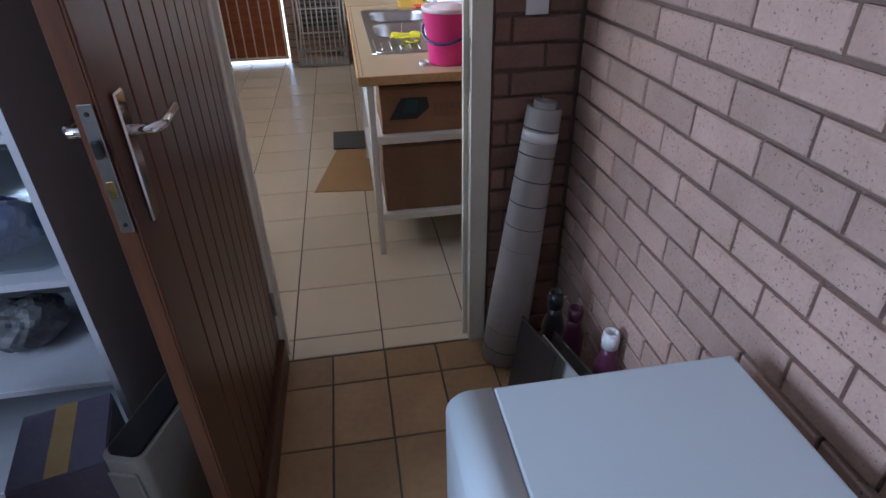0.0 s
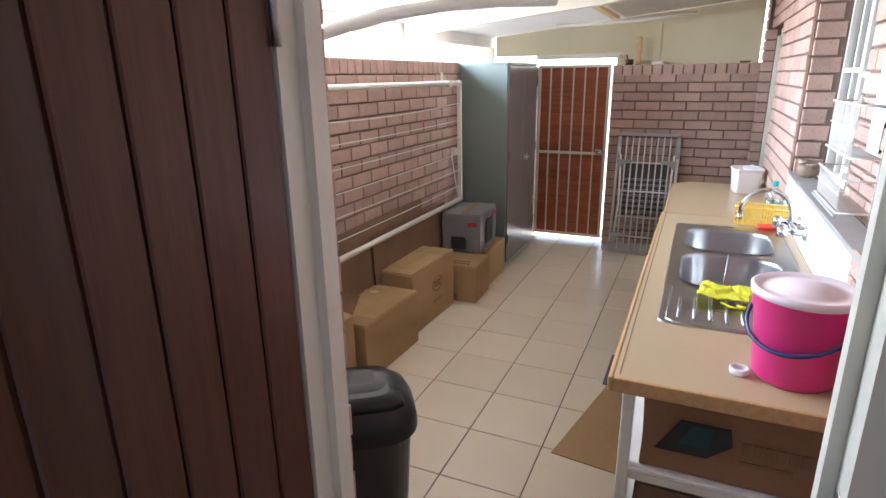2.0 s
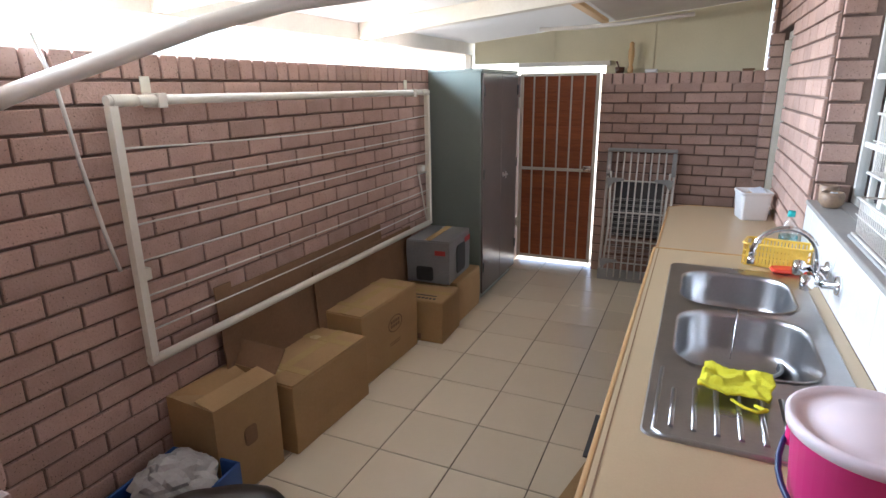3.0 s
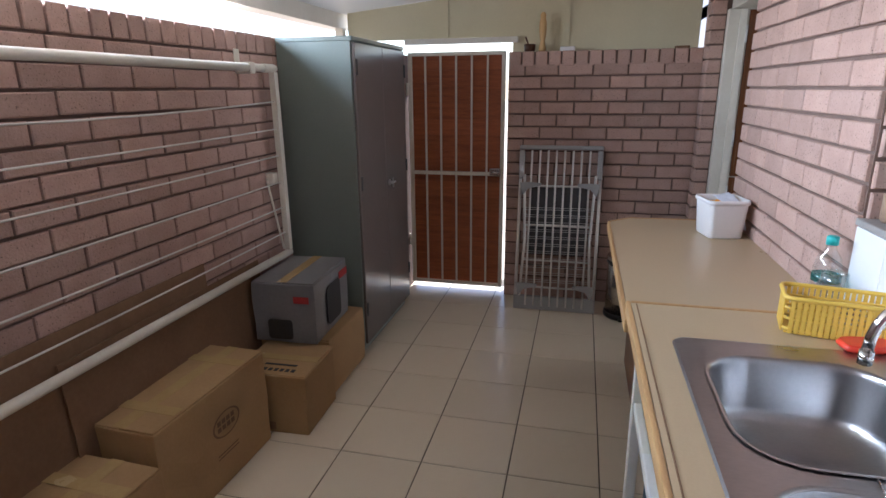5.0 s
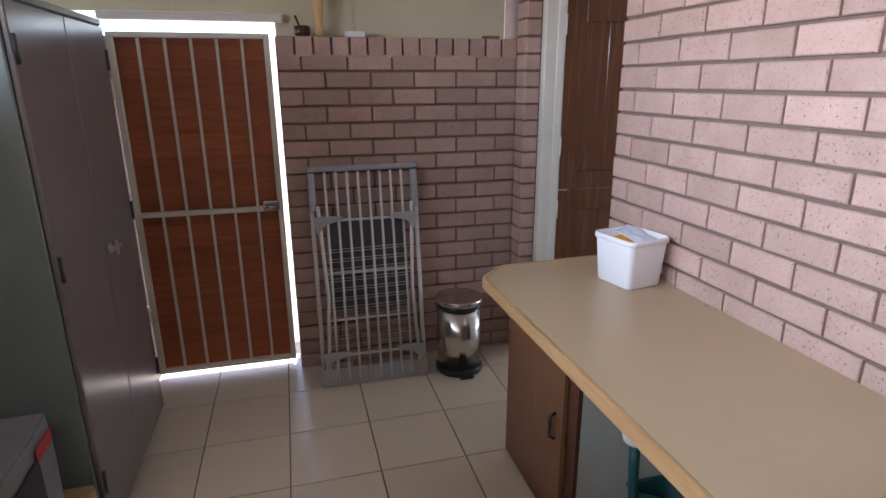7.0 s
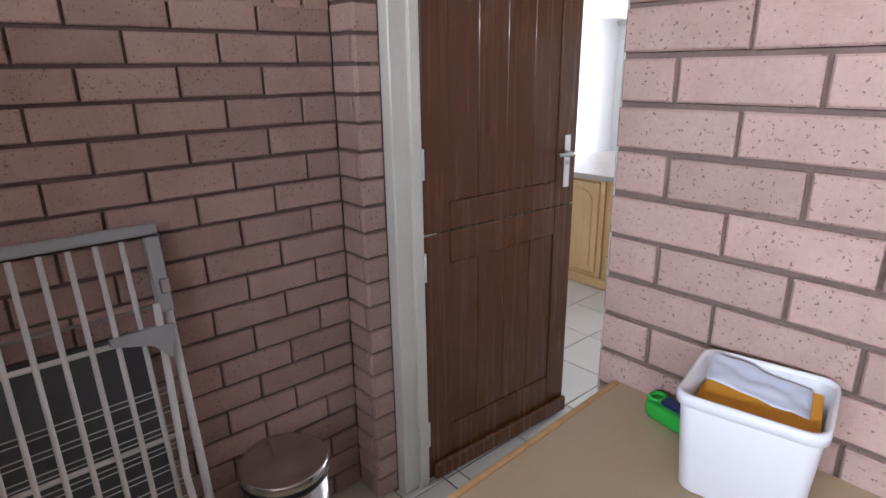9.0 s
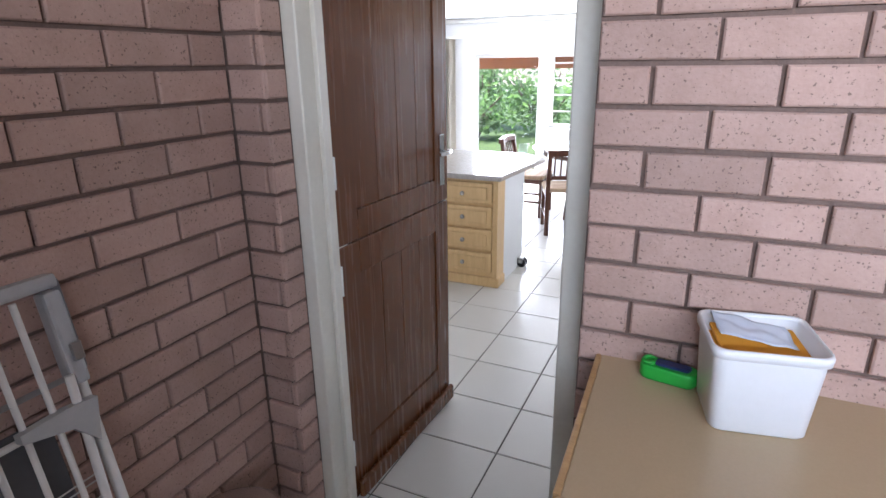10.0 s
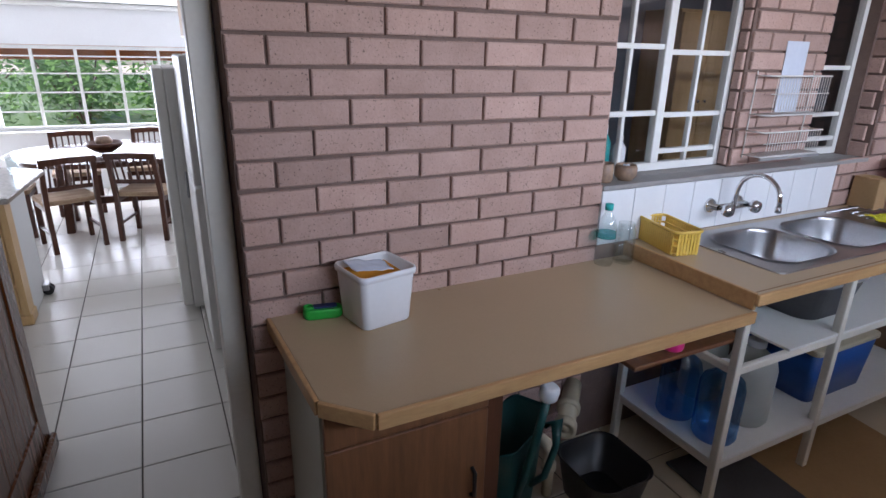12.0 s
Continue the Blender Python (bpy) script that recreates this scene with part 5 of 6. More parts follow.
# pots on the sill
single("clay_pot", lathe([(0.03, 0), (0.036, 0.01), (0.036, 0.075), (0.032, 0.078), (0.029, 0.012), (0, 0.01)], 20), CLAY, "brown stoneware pot on the window sill", "pot", pose(0.755, 4.63, 1.187))
single("clay_bowl", lathe([(0.028, 0), (0.045, 0.02), (0.047, 0.05), (0.04, 0.065), (0.036, 0.06), (0.03, 0.02), (0, 0.012)], 20), CLAY, "patterned stoneware bowl on the window sill", "pot", pose(0.75, 4.52, 1.187))
bm = bmesh.new()
bmesh.ops.create_icosphere(bm, subdivisions=3, radius=0.026)
for v in bm.verts:
    v.co += v.co.normalized() * 0.012 * noise.noise(v.co * 60)
single("paper_scrap", bm, PAPER, "crumpled white paper in the bowl", "paper", pose(0.75, 4.52, 1.225))
# wire dish rack on the pier, sheet of paper above
wr = thing("dish_rack", "white two-tier wire dish rack fixed to the brick pier", "rack", pose(0, 0, 0))
RY0, RY1 = 3.36, 3.78
for z, dp, hh in ((1.245, 0.105, 0.11), (1.43, 0.095, 0.17)):
    for dz in (0.0, hh):
        part("rim", tube([(PX - 0.004, RY0, z + dz), (PX - dp, RY0, z + dz), (PX - dp, RY1, z + dz), (PX - 0.004, RY1, z + dz)], 0.003, 6), WIRE_W, wr)
    part("rim", tube([(PX - dp, RY0, z + hh * 0.55), (PX - dp, RY1, z + hh * 0.55)], 0.002, 6), WIRE_W, wr)
    for k in range(21):
        y = RY0 + 0.01 + k * 0.019
        part("wire", tube([(PX - 0.006, y, z + 0.002), (PX - dp + 0.012, y, z + 0.001), (PX - dp + 0.003, y, z + 0.012), (PX - dp, y, z + hh)], 0.0014, 5), WIRE_W, wr)
for y in (RY0 + 0.003, RY1 - 0.003):
    part("upright", tube([(PX - 0.008, y, 1.23), (PX - 0.008, y, 1.62)], 0.003, 6), WIRE_W, wr)
part("drip_rail", tube([(PX - 0.108, RY0 - 0.01, 1.235), (PX - 0.108, RY1 + 0.01, 1.235)], 0.006, 8), GREYP, wr, "grey metal front rail")
single("paper_notice", box(PX - 0.003, 3.44, 1.43, PX - 0.001, 3.60, 1.75), PAPER, "plain white paper sheet on the brick pier", "paper")


# ---- store room ----
sd = tagged(new("door_store"), "open dark varnished plank door with a chrome lever handle", "door", "", "structure")
sd.matrix_world = pose(-0.338, SY - 0.014, 0, 0, 0, -90.2)
# local: x runs from the hinge to the free edge, y is thickness; the planked face looks to +y
DW, DT = 0.888, 0.04
part("core", box(0.002, -DT, 0.012, DW, -0.007, 1.99), WOOD_D, sd)
part("stile", box(DW - 0.145, -0.0068, 0.012, DW, 0.0, 1.99, 0.002), WOOD_D, sd)
n = 9
for k in range(n):
    a = 0.004 + k * (DW - 0.15) / n
    part("plank", box(a, -0.0068, 0.14, a + (DW - 0.15) / n - 0.0045, 0.0, 1.99, 0.003), WOOD_D, sd)
part("weather_board", box(0.004, -0.0068, 0.012, DW - 0.147, 0.022, 0.135, 0.006), WOOD_D, sd)
lk = part("lock_plate", box(DW + 0.0005, -0.031, 1.117, DW + 0.003, -0.009, 1.337, 0.001), STEEL, sd, "steel mortice lock plate")
part("latch", box(DW + 0.003, -0.027, 1.252, DW + 0.013, -0.013, 1.282, 0.003), BLACKP, lk)
part("bolt", box(DW + 0.003, -0.026, 1.182, DW + 0.006, -0.014, 1.212, 0.001), surface("brass", (0.6, 0.45, 0.18), None, 6, 0.3, 0, 1.0), lk)
for z in (1.132, 1.322):
    part("screw", lathe([(0.004, 0), (0.003, 0.002)], 10, m=pose(DW + 0.003, -0.02, z, 0, 90)), BLACKP, lk)
for s, y in ((1, 0.0005), (-1, -DT - 0.0005)):
    bp = part("handle_plate", box(DW - 0.088, min(y, y + s * 0.008), 1.107, DW - 0.048, max(y, y + s * 0.008), 1.337, 0.003), CHROME, sd, "chrome back plate")
    part("lever", tube([(DW - 0.068, y + s * 0.008, 1.272), (DW - 0.068, y + s * 0.045, 1.272), (DW - 0.085, y + s * 0.055, 1.273), (DW - 0.17, y + s * 0.055, 1.277)], 0.0085, 10), CHROME, bp)
    part("keyhole", box(DW - 0.071, y + s * 0.008 - 0.001, 1.167, DW - 0.065, y + s * 0.008 + 0.001, 1.192), BLACKP, bp)
for z in (0.25, 1.75):
    part("hinge", lathe([(0.007, z), (0.007, z + 0.1)], 10, m=pose(0.0, 0.006, 0)), STEEL, sd)

sw = thing("light_switch", "white square light switch on the dark brick wall", "switch", pose(0.632, SY - 0.001, 1.345))
part("plate", box(-0.037, -0.01, -0.062, 0.037, 0.0, 0.062, 0.004, 2), WHITEP, sw)
part("rocker", box(-0.008, -0.0135, -0.014, 0.008, -0.0105, 0.014, 0.002), WHITEP, sw)

fz = thing("washing_machine", "pale white washing machine with a rounded front edge", "washing machine", pose(0, 0, 0))
MX0, MX1, MY0, MY1, MZ = 0.145, 0.69, 0.07, 0.69, 0.85
part("body", box(MX0 + 0.055, MY0, 0.02, MX1, MY1, MZ - 0.026, 0.006, 2), FREEZER, fz)
part("lid", box(MX0 + 0.085, MY0, MZ - 0.025, MX1 + 0.004, MY1, MZ, 0.006, 2), FREEZER, fz)
bm = prism([(MX0 + 0.0835, 0.02), (MX0 + 0.0835, MZ)] + [(MX0 + 0.045 + 0.045 * math.cos(a), MZ - 0.045 + 0.045 * math.sin(a)) for a in [math.pi / 2 + math.pi / 2 * k / 8 for k in range(9)]] + [(MX0, 0.02)], MY0, MY1, 0.0, m=pose(0, 0, 0, 90) @ Matrix.Diagonal((1, 1, -1, 1)))
bmesh.ops.recalc_face_normals(bm, faces=bm.faces)
for f in bm.faces:
    f.smooth = abs(f.normal.y) < 0.5
part("front", bm, FREEZER, fz, "rounded front panel")
part("door_ring", lathe([(0.17, 0), (0.17, 0.012), (0.14, 0.02), (0.12, 0.012)], 32, m=pose(MX0 - 0.0005, (MY0 + MY1) / 2, 0.45, 0, -90)), GREYP, fz)
for x in (MX0 + 0.1, MX1 - 0.05):
    for y in (MY0 + 0.05, MY1 - 0.05):
        part("foot", lathe([(0.018, 0), (0.018, 0.019)], 12, m=pose(x, y, 0)), BLACKP, fz)

# rolled mesh leaning in the corner
ro = thing("plastic_mesh_roll", "tall roll of pale grey plastic mesh leaning in the corner", "roll", Matrix.Translation((0.535, 1.665, 0.01)) @ Vector((0.12, 0.055, 1.0)).to_track_quat("Z", "Y").to_matrix().to_4x4())
ROLL = surface("grey_plastic_mesh", (0.44, 0.42, 0.41), (0.36, 0.34, 0.33), 10, 0.5, 0.4, fine=220)
part("roll", lathe([(0.083, 0), (0.080, 0.3), (0.063, 0.8), (0.058, 1.01), (0.05, 1.012), (0.046, 0.99), (0.046, 0.6)], 28), ROLL, ro)
for k in range(11):
    z = 0.06 + k * 0.088
    r = 0.083 - (z / 1.01) * 0.025
    part("band", tube([((r + 0.0006) * math.cos(a), (r + 0.0006) * math.sin(a), z + 0.006 * math.sin(a)) for a in [2 * math.pi * j / 28 for j in range(28)]], 0.0022, 5, closed=True), DARKGREY, ro)
part("inner_roll", lathe([(0.036, 0.95), (0.038, 1.03), (0.033, 1.031), (0.031, 0.96)], 22), ROLL, ro)
part("tape", lathe([(0.0615, 0.90), (0.0600, 0.935)], 28), WHITEP, ro, "band of white tape")

# things standing between roll and machine
for k, (x, y, h, m, lab) in enumerate(((0.735, 1.20, 0.48, PURPLE, "tall purple plastic bottle with a white neck"), (0.72, 1.43, 0.40, PURPLE, "dark purple plastic bottle"), (0.63, 1.40, 0.50, BLACKP, "tall black plastic bottle"))):
    b = bottle("cleaning_bottle", lab + " on the store floor", [(0.034, 0), (0.038, 0.01), (0.038, h * 0.72), (0.024, h * 0.82), (0.023, h * 0.88)], m, pose(x, y, 0.0), WHITEP if k == 0 else m, [(0.025, h * 0.882), (0.027, h * 0.95), (0.022, h), (0.017, h), (0.017, h * 0.93)])
for x, y, m, tilt, ww, hh, lab in ((0.47, 1.24, BLACKP, 7, 0.20, 0.46, "black flat panel leaning"), (0.535, 1.20, GREYP, 8, 0.22, 0.40, "grey flat panel leaning"), (0.565, 1.19, CLEAR, 8, 0.22, 0.42, "sheet of glass leaning"), (0.60, 1.19, BLACKP, 9, 0.22, 0.37, "black flat panel leaning")):
    single("flat_panel", box(-0.004, -ww / 2, 0, 0.004, ww / 2, hh, 0.001), m, lab + " in the store corner", "panel", pose(x, y, 0.001, 0, tilt, 12))
bx = thing("tool_caddy", "low grey plastic caddy with bottles beside the brick wall", "caddy", pose(0.675, 1.02, 0))
for a, b2, c2, d2 in ((-0.10, -0.17, 0.10, -0.162), (-0.10, 0.162, 0.10, 0.17), (-0.10, -0.1615, -0.092, 0.1615), (0.092, -0.1615, 0.10, 0.1615)):
    part("side", box(a, b2, 0, c2, d2, 0.13, 0.003), GREYP, bx)
part("bottom", box(-0.0915, -0.1615, 0.0, 0.0915, 0.1615, 0.006), GREYP, bx)

BAND = surface("pale_grey_edge_band", (0.36, 0.36, 0.39), (0.31, 0.31, 0.34), 8, 0.45)
# shelf unit
su = thing("shelf_unit", "grey melamine shelf unit full of store goods", "shelf", pose(0, 0, 0))
UX0, UX1, UY0, UY1 = -1.66, -0.69, 1.285, 1.785
for x in (UX0, UX1 - 0.018):
    part("side_panel", box(x, UY0 + 0.003, 0.0, x + 0.018, UY1, 2.1), SHELF, su)
    part("edge_band", box(x, UY0, 0.0, x + 0.018, UY0 + 0.0028, 2.1), BAND, su, "pale edge band")
part("back_panel", box(UX0 + 0.018, UY1 - 0.012, 0.06, UX1 - 0.018, UY1, 2.1), DARKGREY, su)
LEV = (0.46, 0.80, 1.175, 1.55)
for z in (0.06, *LEV):
    part("shelf", box(UX0 + 0.0182, UY0 + 0.003, z - 0.018, UX1 - 0.0182, UY1 - 0.0122, z, 0.002), SHELF, su)
    part("edge_band", box(UX0 + 0.0182, UY0, z - 0.018, UX1 - 0.0182, UY0 + 0.0028, z), BAND, su, "pale edge band")
for x0, x1, z, lab in ((-1.08, -0.74, 0.80, "clear plastic storage box with tools"), (-1.50, -1.14, 0.80, "clear plastic storage box with bags")):
    t = thing("storage_box", lab, "box", pose((x0 + x1) / 2, 1.50, z + 0.001))
    w, d = x1 - x0, 0.36
    part("body", loft([[(x, y, zz) for x, y in rrect(-w / 2 * s, -d / 2 * s, w / 2 * s, d / 2 * s, 0.03, 4)] for s, zz in ((0.88, 0), (0.9, 0.005), (1, 0.20), (1.03, 0.203), (1.03, 0.212), (0.99, 0.21), (0.87, 0.01))]), CLEAR, t)
for x, y, z, m, lab in ((-0.90, 1.45, 0.80, NAVY, "dark bag bundle"), (-1.30, 1.48, 0.80, BLACKP, "black bag bundle"), (-0.86, 1.5, 1.175, BLUE, "blue bag bundle"), (-1.2, 1.5, 1.175, BLACKP, "dark bag bundle"), (-0.98, 1.5, 0.46, DARKGREY, "grey cloth bundle")):
    bm = bmesh.new()
    bmesh.ops.create_icosphere(bm, subdivisions=4, radius=0.10)
    for v in bm.verts:
        v.co += v.co.normalized() * (0.03 * noise.noise(v.co * 12 + Vector((x, 0, z))) + 0.012 * noise.noise(v.co * 40))
        v.co.z = max(v.co.z * 0.8, -0.07) + 0.082
        if abs(v.co.z - 0.012) < 0.001:
            v.co.z = 0.012
    single("stuffed_bag", bm, m, lab + " on a store shelf", "bag", pose(x, y, z))
for k, (x, m, mc) in enumerate(((-0.78, BLUE, YELLOW), (-0.85, BLACKP, YELLOWP), (-0.93, TEAL, BLACKP))):
    t = thing("spray_can", ("blue", "black", "teal")[k] + " can on the store shelf", "can", pose(x, 1.36, 1.176))
    part("body", lathe([(0.031, 0), (0.033, 0.004), (0.033, 0.15), (0.024, 0.165)], 20), m, t)
    part("cap", lathe([(0.027, 0.1655), (0.027, 0.20), (0.02, 0.205)], 18), mc, t)
    part("label", lathe([(0.0336, 0.05), (0.0336, 0.10)], 20), mc, t, "bright label band")
LILAC = surface("lilac_grey_carton", (0.17, 0.165, 0.24), (0.12, 0.115, 0.18), 6, 0.5)
HEATER = surface("grey_beige_heater_enamel", (0.34, 0.33, 0.30), (0.28, 0.27, 0.25), 6, 0.4)
# heater and cartons before the shelf unit
ht = thing("panel_heater", "pale upright heater with a dark grille on the floor", "heater", pose(-0.56, 1.17, 0, 0, 0, -18))
part("shell", loft([[(x, y, z) for x, y in rrect(-0.055, -0.17, 0.055, 0.17, 0.03, 5)] for z in (0.03, 0.44)]), HEATER, ht)
part("top_grille", prism(rrect(-0.045, -0.155, 0.045, 0.155, 0.02), 0.4402, 0.452, 0.002), BLACKP, ht, "black top grille")
part("front_grille", box(-0.04, -0.178, 0.08, 0.04, -0.1705, 0.40, 0.004), GREYP, ht)
for s in (-1, 1):
    part("foot", box(-0.07, s * 0.12 - 0.02, 0, 0.07, s * 0.12 + 0.02, 0.0295, 0.004), BLACKP, ht)
c, w, d = carton("printed_box", "white and lilac printed carton before the shelves", -0.90, 1.00, -0.68, 1.26, 0.42, turn=14, material=LILAC)
part("print", prism(rrect(-0.04, -0.03, 0.04, 0.03, 0.02), 0, 0.002, m=pose(w / 2 + 0.0065, 0.02, 0.27, 90, 0, 90)), PURPLE, c, "purple printed patch")
carton("cardboard_box", "tall dark cardboard box standing askew before the shelves", -1.29, 0.53, -0.82, 1.03, 0.72, turn=45, material=CARD_D)

# dim back room seen through the sink windows
cu2 = thing("pantry_cupboard", "honey pine pantry cupboard in the dim back room", "cupboard", pose(1.84, 3.02, 0))
part("body", box(-0.14, -0.26, 0.9, 0.158, 0.26, 1.95, 0.004), PINE, cu2)
for s in (-1, 1):
    d = part("door", box(-0.16, min(s * 0.002, s * 0.255), 0.92, -0.1405, max(s * 0.002, s * 0.255), 1.93, 0.004), PINE, cu2)
    part("knob", lathe([(0.008, 0), (0.012, 0.015), (0.0, 0.02)], 10, m=pose(-0.16, s * 0.03, 1.4, 0, -90)), CHROME, d)
part("plinth", box(-0.10, -0.24, 0.0, 0.15, 0.24, 0.8995), PINE, cu2)
structure("window_shelf", box(0.905, 3.80, 1.16, 1.02, 4.68, 1.18, 0.002), WHITE)
for x, y, h, m, lab in ((0.965, 4.46, 0.20, AQUA, "blue plastic bottle"), (0.97, 4.36, 0.15, WHITEP, "white plastic bottle"), (0.965, 4.55, 0.13, BLUE, "dark blue plastic bottle")):
    bottle("sill_bottle", lab + " on the inner window sill", [(0.028, 0), (0.032, 0.008), (0.032, h * 0.65), (0.014, h * 0.82)], m, pose(x, y, 1.181), WHITEP, [(0.016, h * 0.825), (0.016, h), (0.01, h * 1.01)])

# ---- kitchen ----
kd = tagged(new("door_kitchen"), "open dark mahogany stable door with panels", "door", "", "structure")
kd.matrix_world = pose(0.845, 6.868, 0, 0, 0, -2.5)
KWD, KT = 0.775, 0.042
for z0, z1, nm in ((0.012, 0.985, "lower_leaf"), (0.99, 1.985, "upper_leaf")):
    leaf = part(nm, box(0.008, -KT / 2 + 0.008, z0, KWD, KT / 2, z1), WOOD_K, kd)
    zb, zt = z0 + (0.20 if z0 < 0.5 else 0.10), z1 - (0.115 if z0 < 0.5 else 0.12)
    for x0, x1, a, b in ((0.008, 0.118, z0, z1), (KWD - 0.11, KWD, z0, z1), (0.1185, KWD - 0.1105, z0, zb), (0.1185, KWD - 0.1105, zt, z1)):
        part("rail", box(x0, -KT / 2 - 0.006, a, x1, -KT / 2 + 0.0078, b, 0.003), WOOD_K, leaf)
    for k in range(4):
        a = 0.1195 + k * (KWD - 0.23) / 4
        part("panel_board", box(a, -KT / 2 + 0.0005, zb + 0.001, a + (KWD - 0.23) / 4 - 0.0012, -KT / 2 + 0.0078, zt - 0.001, 0.002), WOOD_K, leaf)
part("weather_board", box(0.02, -KT / 2 - 0.032, 0.012, KWD, -KT / 2 - 0.0065, 0.085, 0.008), WOOD_K, kd)
for z in (0.17, 0.83, 1.18, 1.80):
    part("hinge", box(-0.028, -KT / 2 - 0.009, z, 0.0075, -KT / 2 - 0.0062, z + 0.10, 0.001), WHITE, kd, "white painted hinge leaf")
    part("hinge_pin", lathe([(0.007, z), (0.007, z + 0.1)], 10, m=pose(0.0, -KT / 2 - 0.013, 0)), WHITE, kd)
hp = part("handle_plate", box(KWD - 0.075, -KT / 2 - 0.013, 1.06, KWD - 0.04, -KT / 2 - 0.0062, 1.27, 0.003), CHROME, kd, "chrome back plate")
part("lever", tube([(KWD - 0.057, -KT / 2 - 0.013, 1.20), (KWD - 0.057, -KT / 2 - 0.05, 1.20), (KWD - 0.075, -KT / 2 - 0.056, 1.20), (KWD - 0.165, -KT / 2 - 0.056, 1.204)], 0.008, 10), CHROME, hp)

# drawer unit with a stone top
du = thing("drawer_unit", "honey pine drawer unit under a pale stone top", "drawers", pose(3.03, 7.07, 0))
part("carcass", box(0.02, 0, 0.075, 0.15, 1.15, 0.785), PINE, du)
part("plinth", box(0.0, -0.012, 0.0, 0.155, 1.15, 0.0745, 0.008), PINE, du)
for k in (0.50, 0.545):
    part("castor", lathe([(0.012, 0), (0.034, 0.004), (0.034, 0.022), (0.012, 0.026)], 16, m=pose(k, -0.03, 0.034, 0, 90)), BLACKP, du, "dark castor wheel")
part("castor_fork", box(0.49, -0.04, 0.036, 0.58, 0.0, 0.08, 0.004), STEEL, du)
for a, b in ((0.0, 0.48), (0.50, 1.14)):
    part("stile", box(0.0, a, 0.0755, 0.0195, a + 0.035, 0.785), PINE, du)
    if a == 0:
        for k in range(4):
            z0 = 0.11 + k * 0.168
            dr = part("drawer", box(-0.008, 0.04, z0, 0.0195, 0.46, z0 + 0.15, 0.012, 2), PINE, du)
            part("drawer_panel", box(-0.014, 0.075, z0 + 0.03, -0.0082, 0.425, z0 + 0.12, 0.004), PINE, dr)
            part("knob", lathe([(0.006, 0), (0.008, 0.012), (0.016, 0.02), (0.014, 0.03), (0, 0.032)], 14, m=pose(-0.0145, 0.25, z0 + 0.075, 0, -90)), STEEL, dr)
    else:
        for y0, y1 in ((0.54, 0.83), (0.84, 1.13)):
            dr = part("door", box(-0.008, y0, 0.11, 0.0195, y1, 0.765, 0.006), PINE, du)
            part("door_panel", prism([(y0 + 0.05, 0.16), (y1 - 0.05, 0.16), (y1 - 0.05, 0.62)] + [((y0 + y1) / 2 + 0.095 * math.cos(a), 0.62 + 0.09 * math.sin(a)) for a in [math.pi * k / 8 for k in range(1, 8)]] + [(y0 + 0.05, 0.62)], 0, 0.006, m=Matrix(((0, 0, -1, -0.0085), (1, 0, 0, 0), (0, 1, 0, 0), (0, 0, 0, 1)))), PINE, dr)
            part("knob", lathe([(0.006, 0), (0.008, 0.012), (0.016, 0.02), (0, 0.03)], 14, m=pose(-0.0082, y0 + 0.03 if y0 > 0.6 else y1 - 0.03, 0.55, 0, -90)), STEEL, dr)
part("back_panel", box(0.1505, 0.002, 0.0, 0.62, 1.15, 0.785), KWALL, du, "white plastered island body")
single("stone_top", prism([(-0.03, 1.2), (-0.03, -0.03), (0.85, -0.10), (1.05, 0.15), (1.05, 1.2)], 0, 0.035, 0.006, m=pose(3.03, 7.07, 0.786)), GRANITE, "pale polished stone top on the drawer unit", "worktop")
single("glass_tumbler", lathe([(0.03, 0), (0.036, 0.12), (0.033, 0.12), (0.028, 0.008), (0, 0.008)], 20), CLEAR, "clear glass standing on the stone top", "glass", pose(3.75, 7.12, 0.822))
fg = thing("fridge", "tall white fridge freezer with a split front", "fridge", pose(0, 0, 0))
part("body", box(2.12, 5.42, 0.04, 2.78, 6.03, 1.635, 0.008, 2), WHITE, fg)
part("door", box(2.12, 6.0305, 0.06, 2.78, 6.085, 0.985, 0.012, 2), WHITE, fg)
part("door", box(2.12, 6.0305, 1.0, 2.78, 6.085, 1.632, 0.012, 2), WHITE, fg)
part("handle", box(2.72, 6.0855, 0.80, 2.745, 6.10, 0.96, 0.004), GREYP, fg)
for x in (2.17, 2.73):
    part("foot", lathe([(0.02, 0), (0.02, 0.0395)], 12, m=pose(x, 6.0, 0)), BLACKP, fg)
fz2 = thing("chest_freezer", "white upright freezer beside the fridge", "freezer", pose(0, 0, 0))
part("body", box(2.83, 5.50, 0.03, 3.55, 6.14, 1.55, 0.008, 2), WHITE, fz2)
part("door", box(2.83, 6.1405, 0.05, 3.55, 6.20, 1.55, 0.012, 2), WHITE, fz2)
part("foot", box(2.9, 5.6, 0.0, 3.5, 6.1, 0.0295), BLACKP, fz2)
wu = thing("wall_cupboard", "honey pine cupboard above the fridge", "cupboard", pose(0, 0, 0))
part("carcass", box(2.3, 5.2, 1.72, 3.2, 5.98, 2.08, 0.003), PINE, wu)
part("door", box(2.31, 5.981, 1.73, 2.745, 6.0, 2.07, 0.004), PINE, wu)
part("door", box(2.755, 5.981, 1.73, 3.19, 6.0, 2.07, 0.004), PINE, wu)

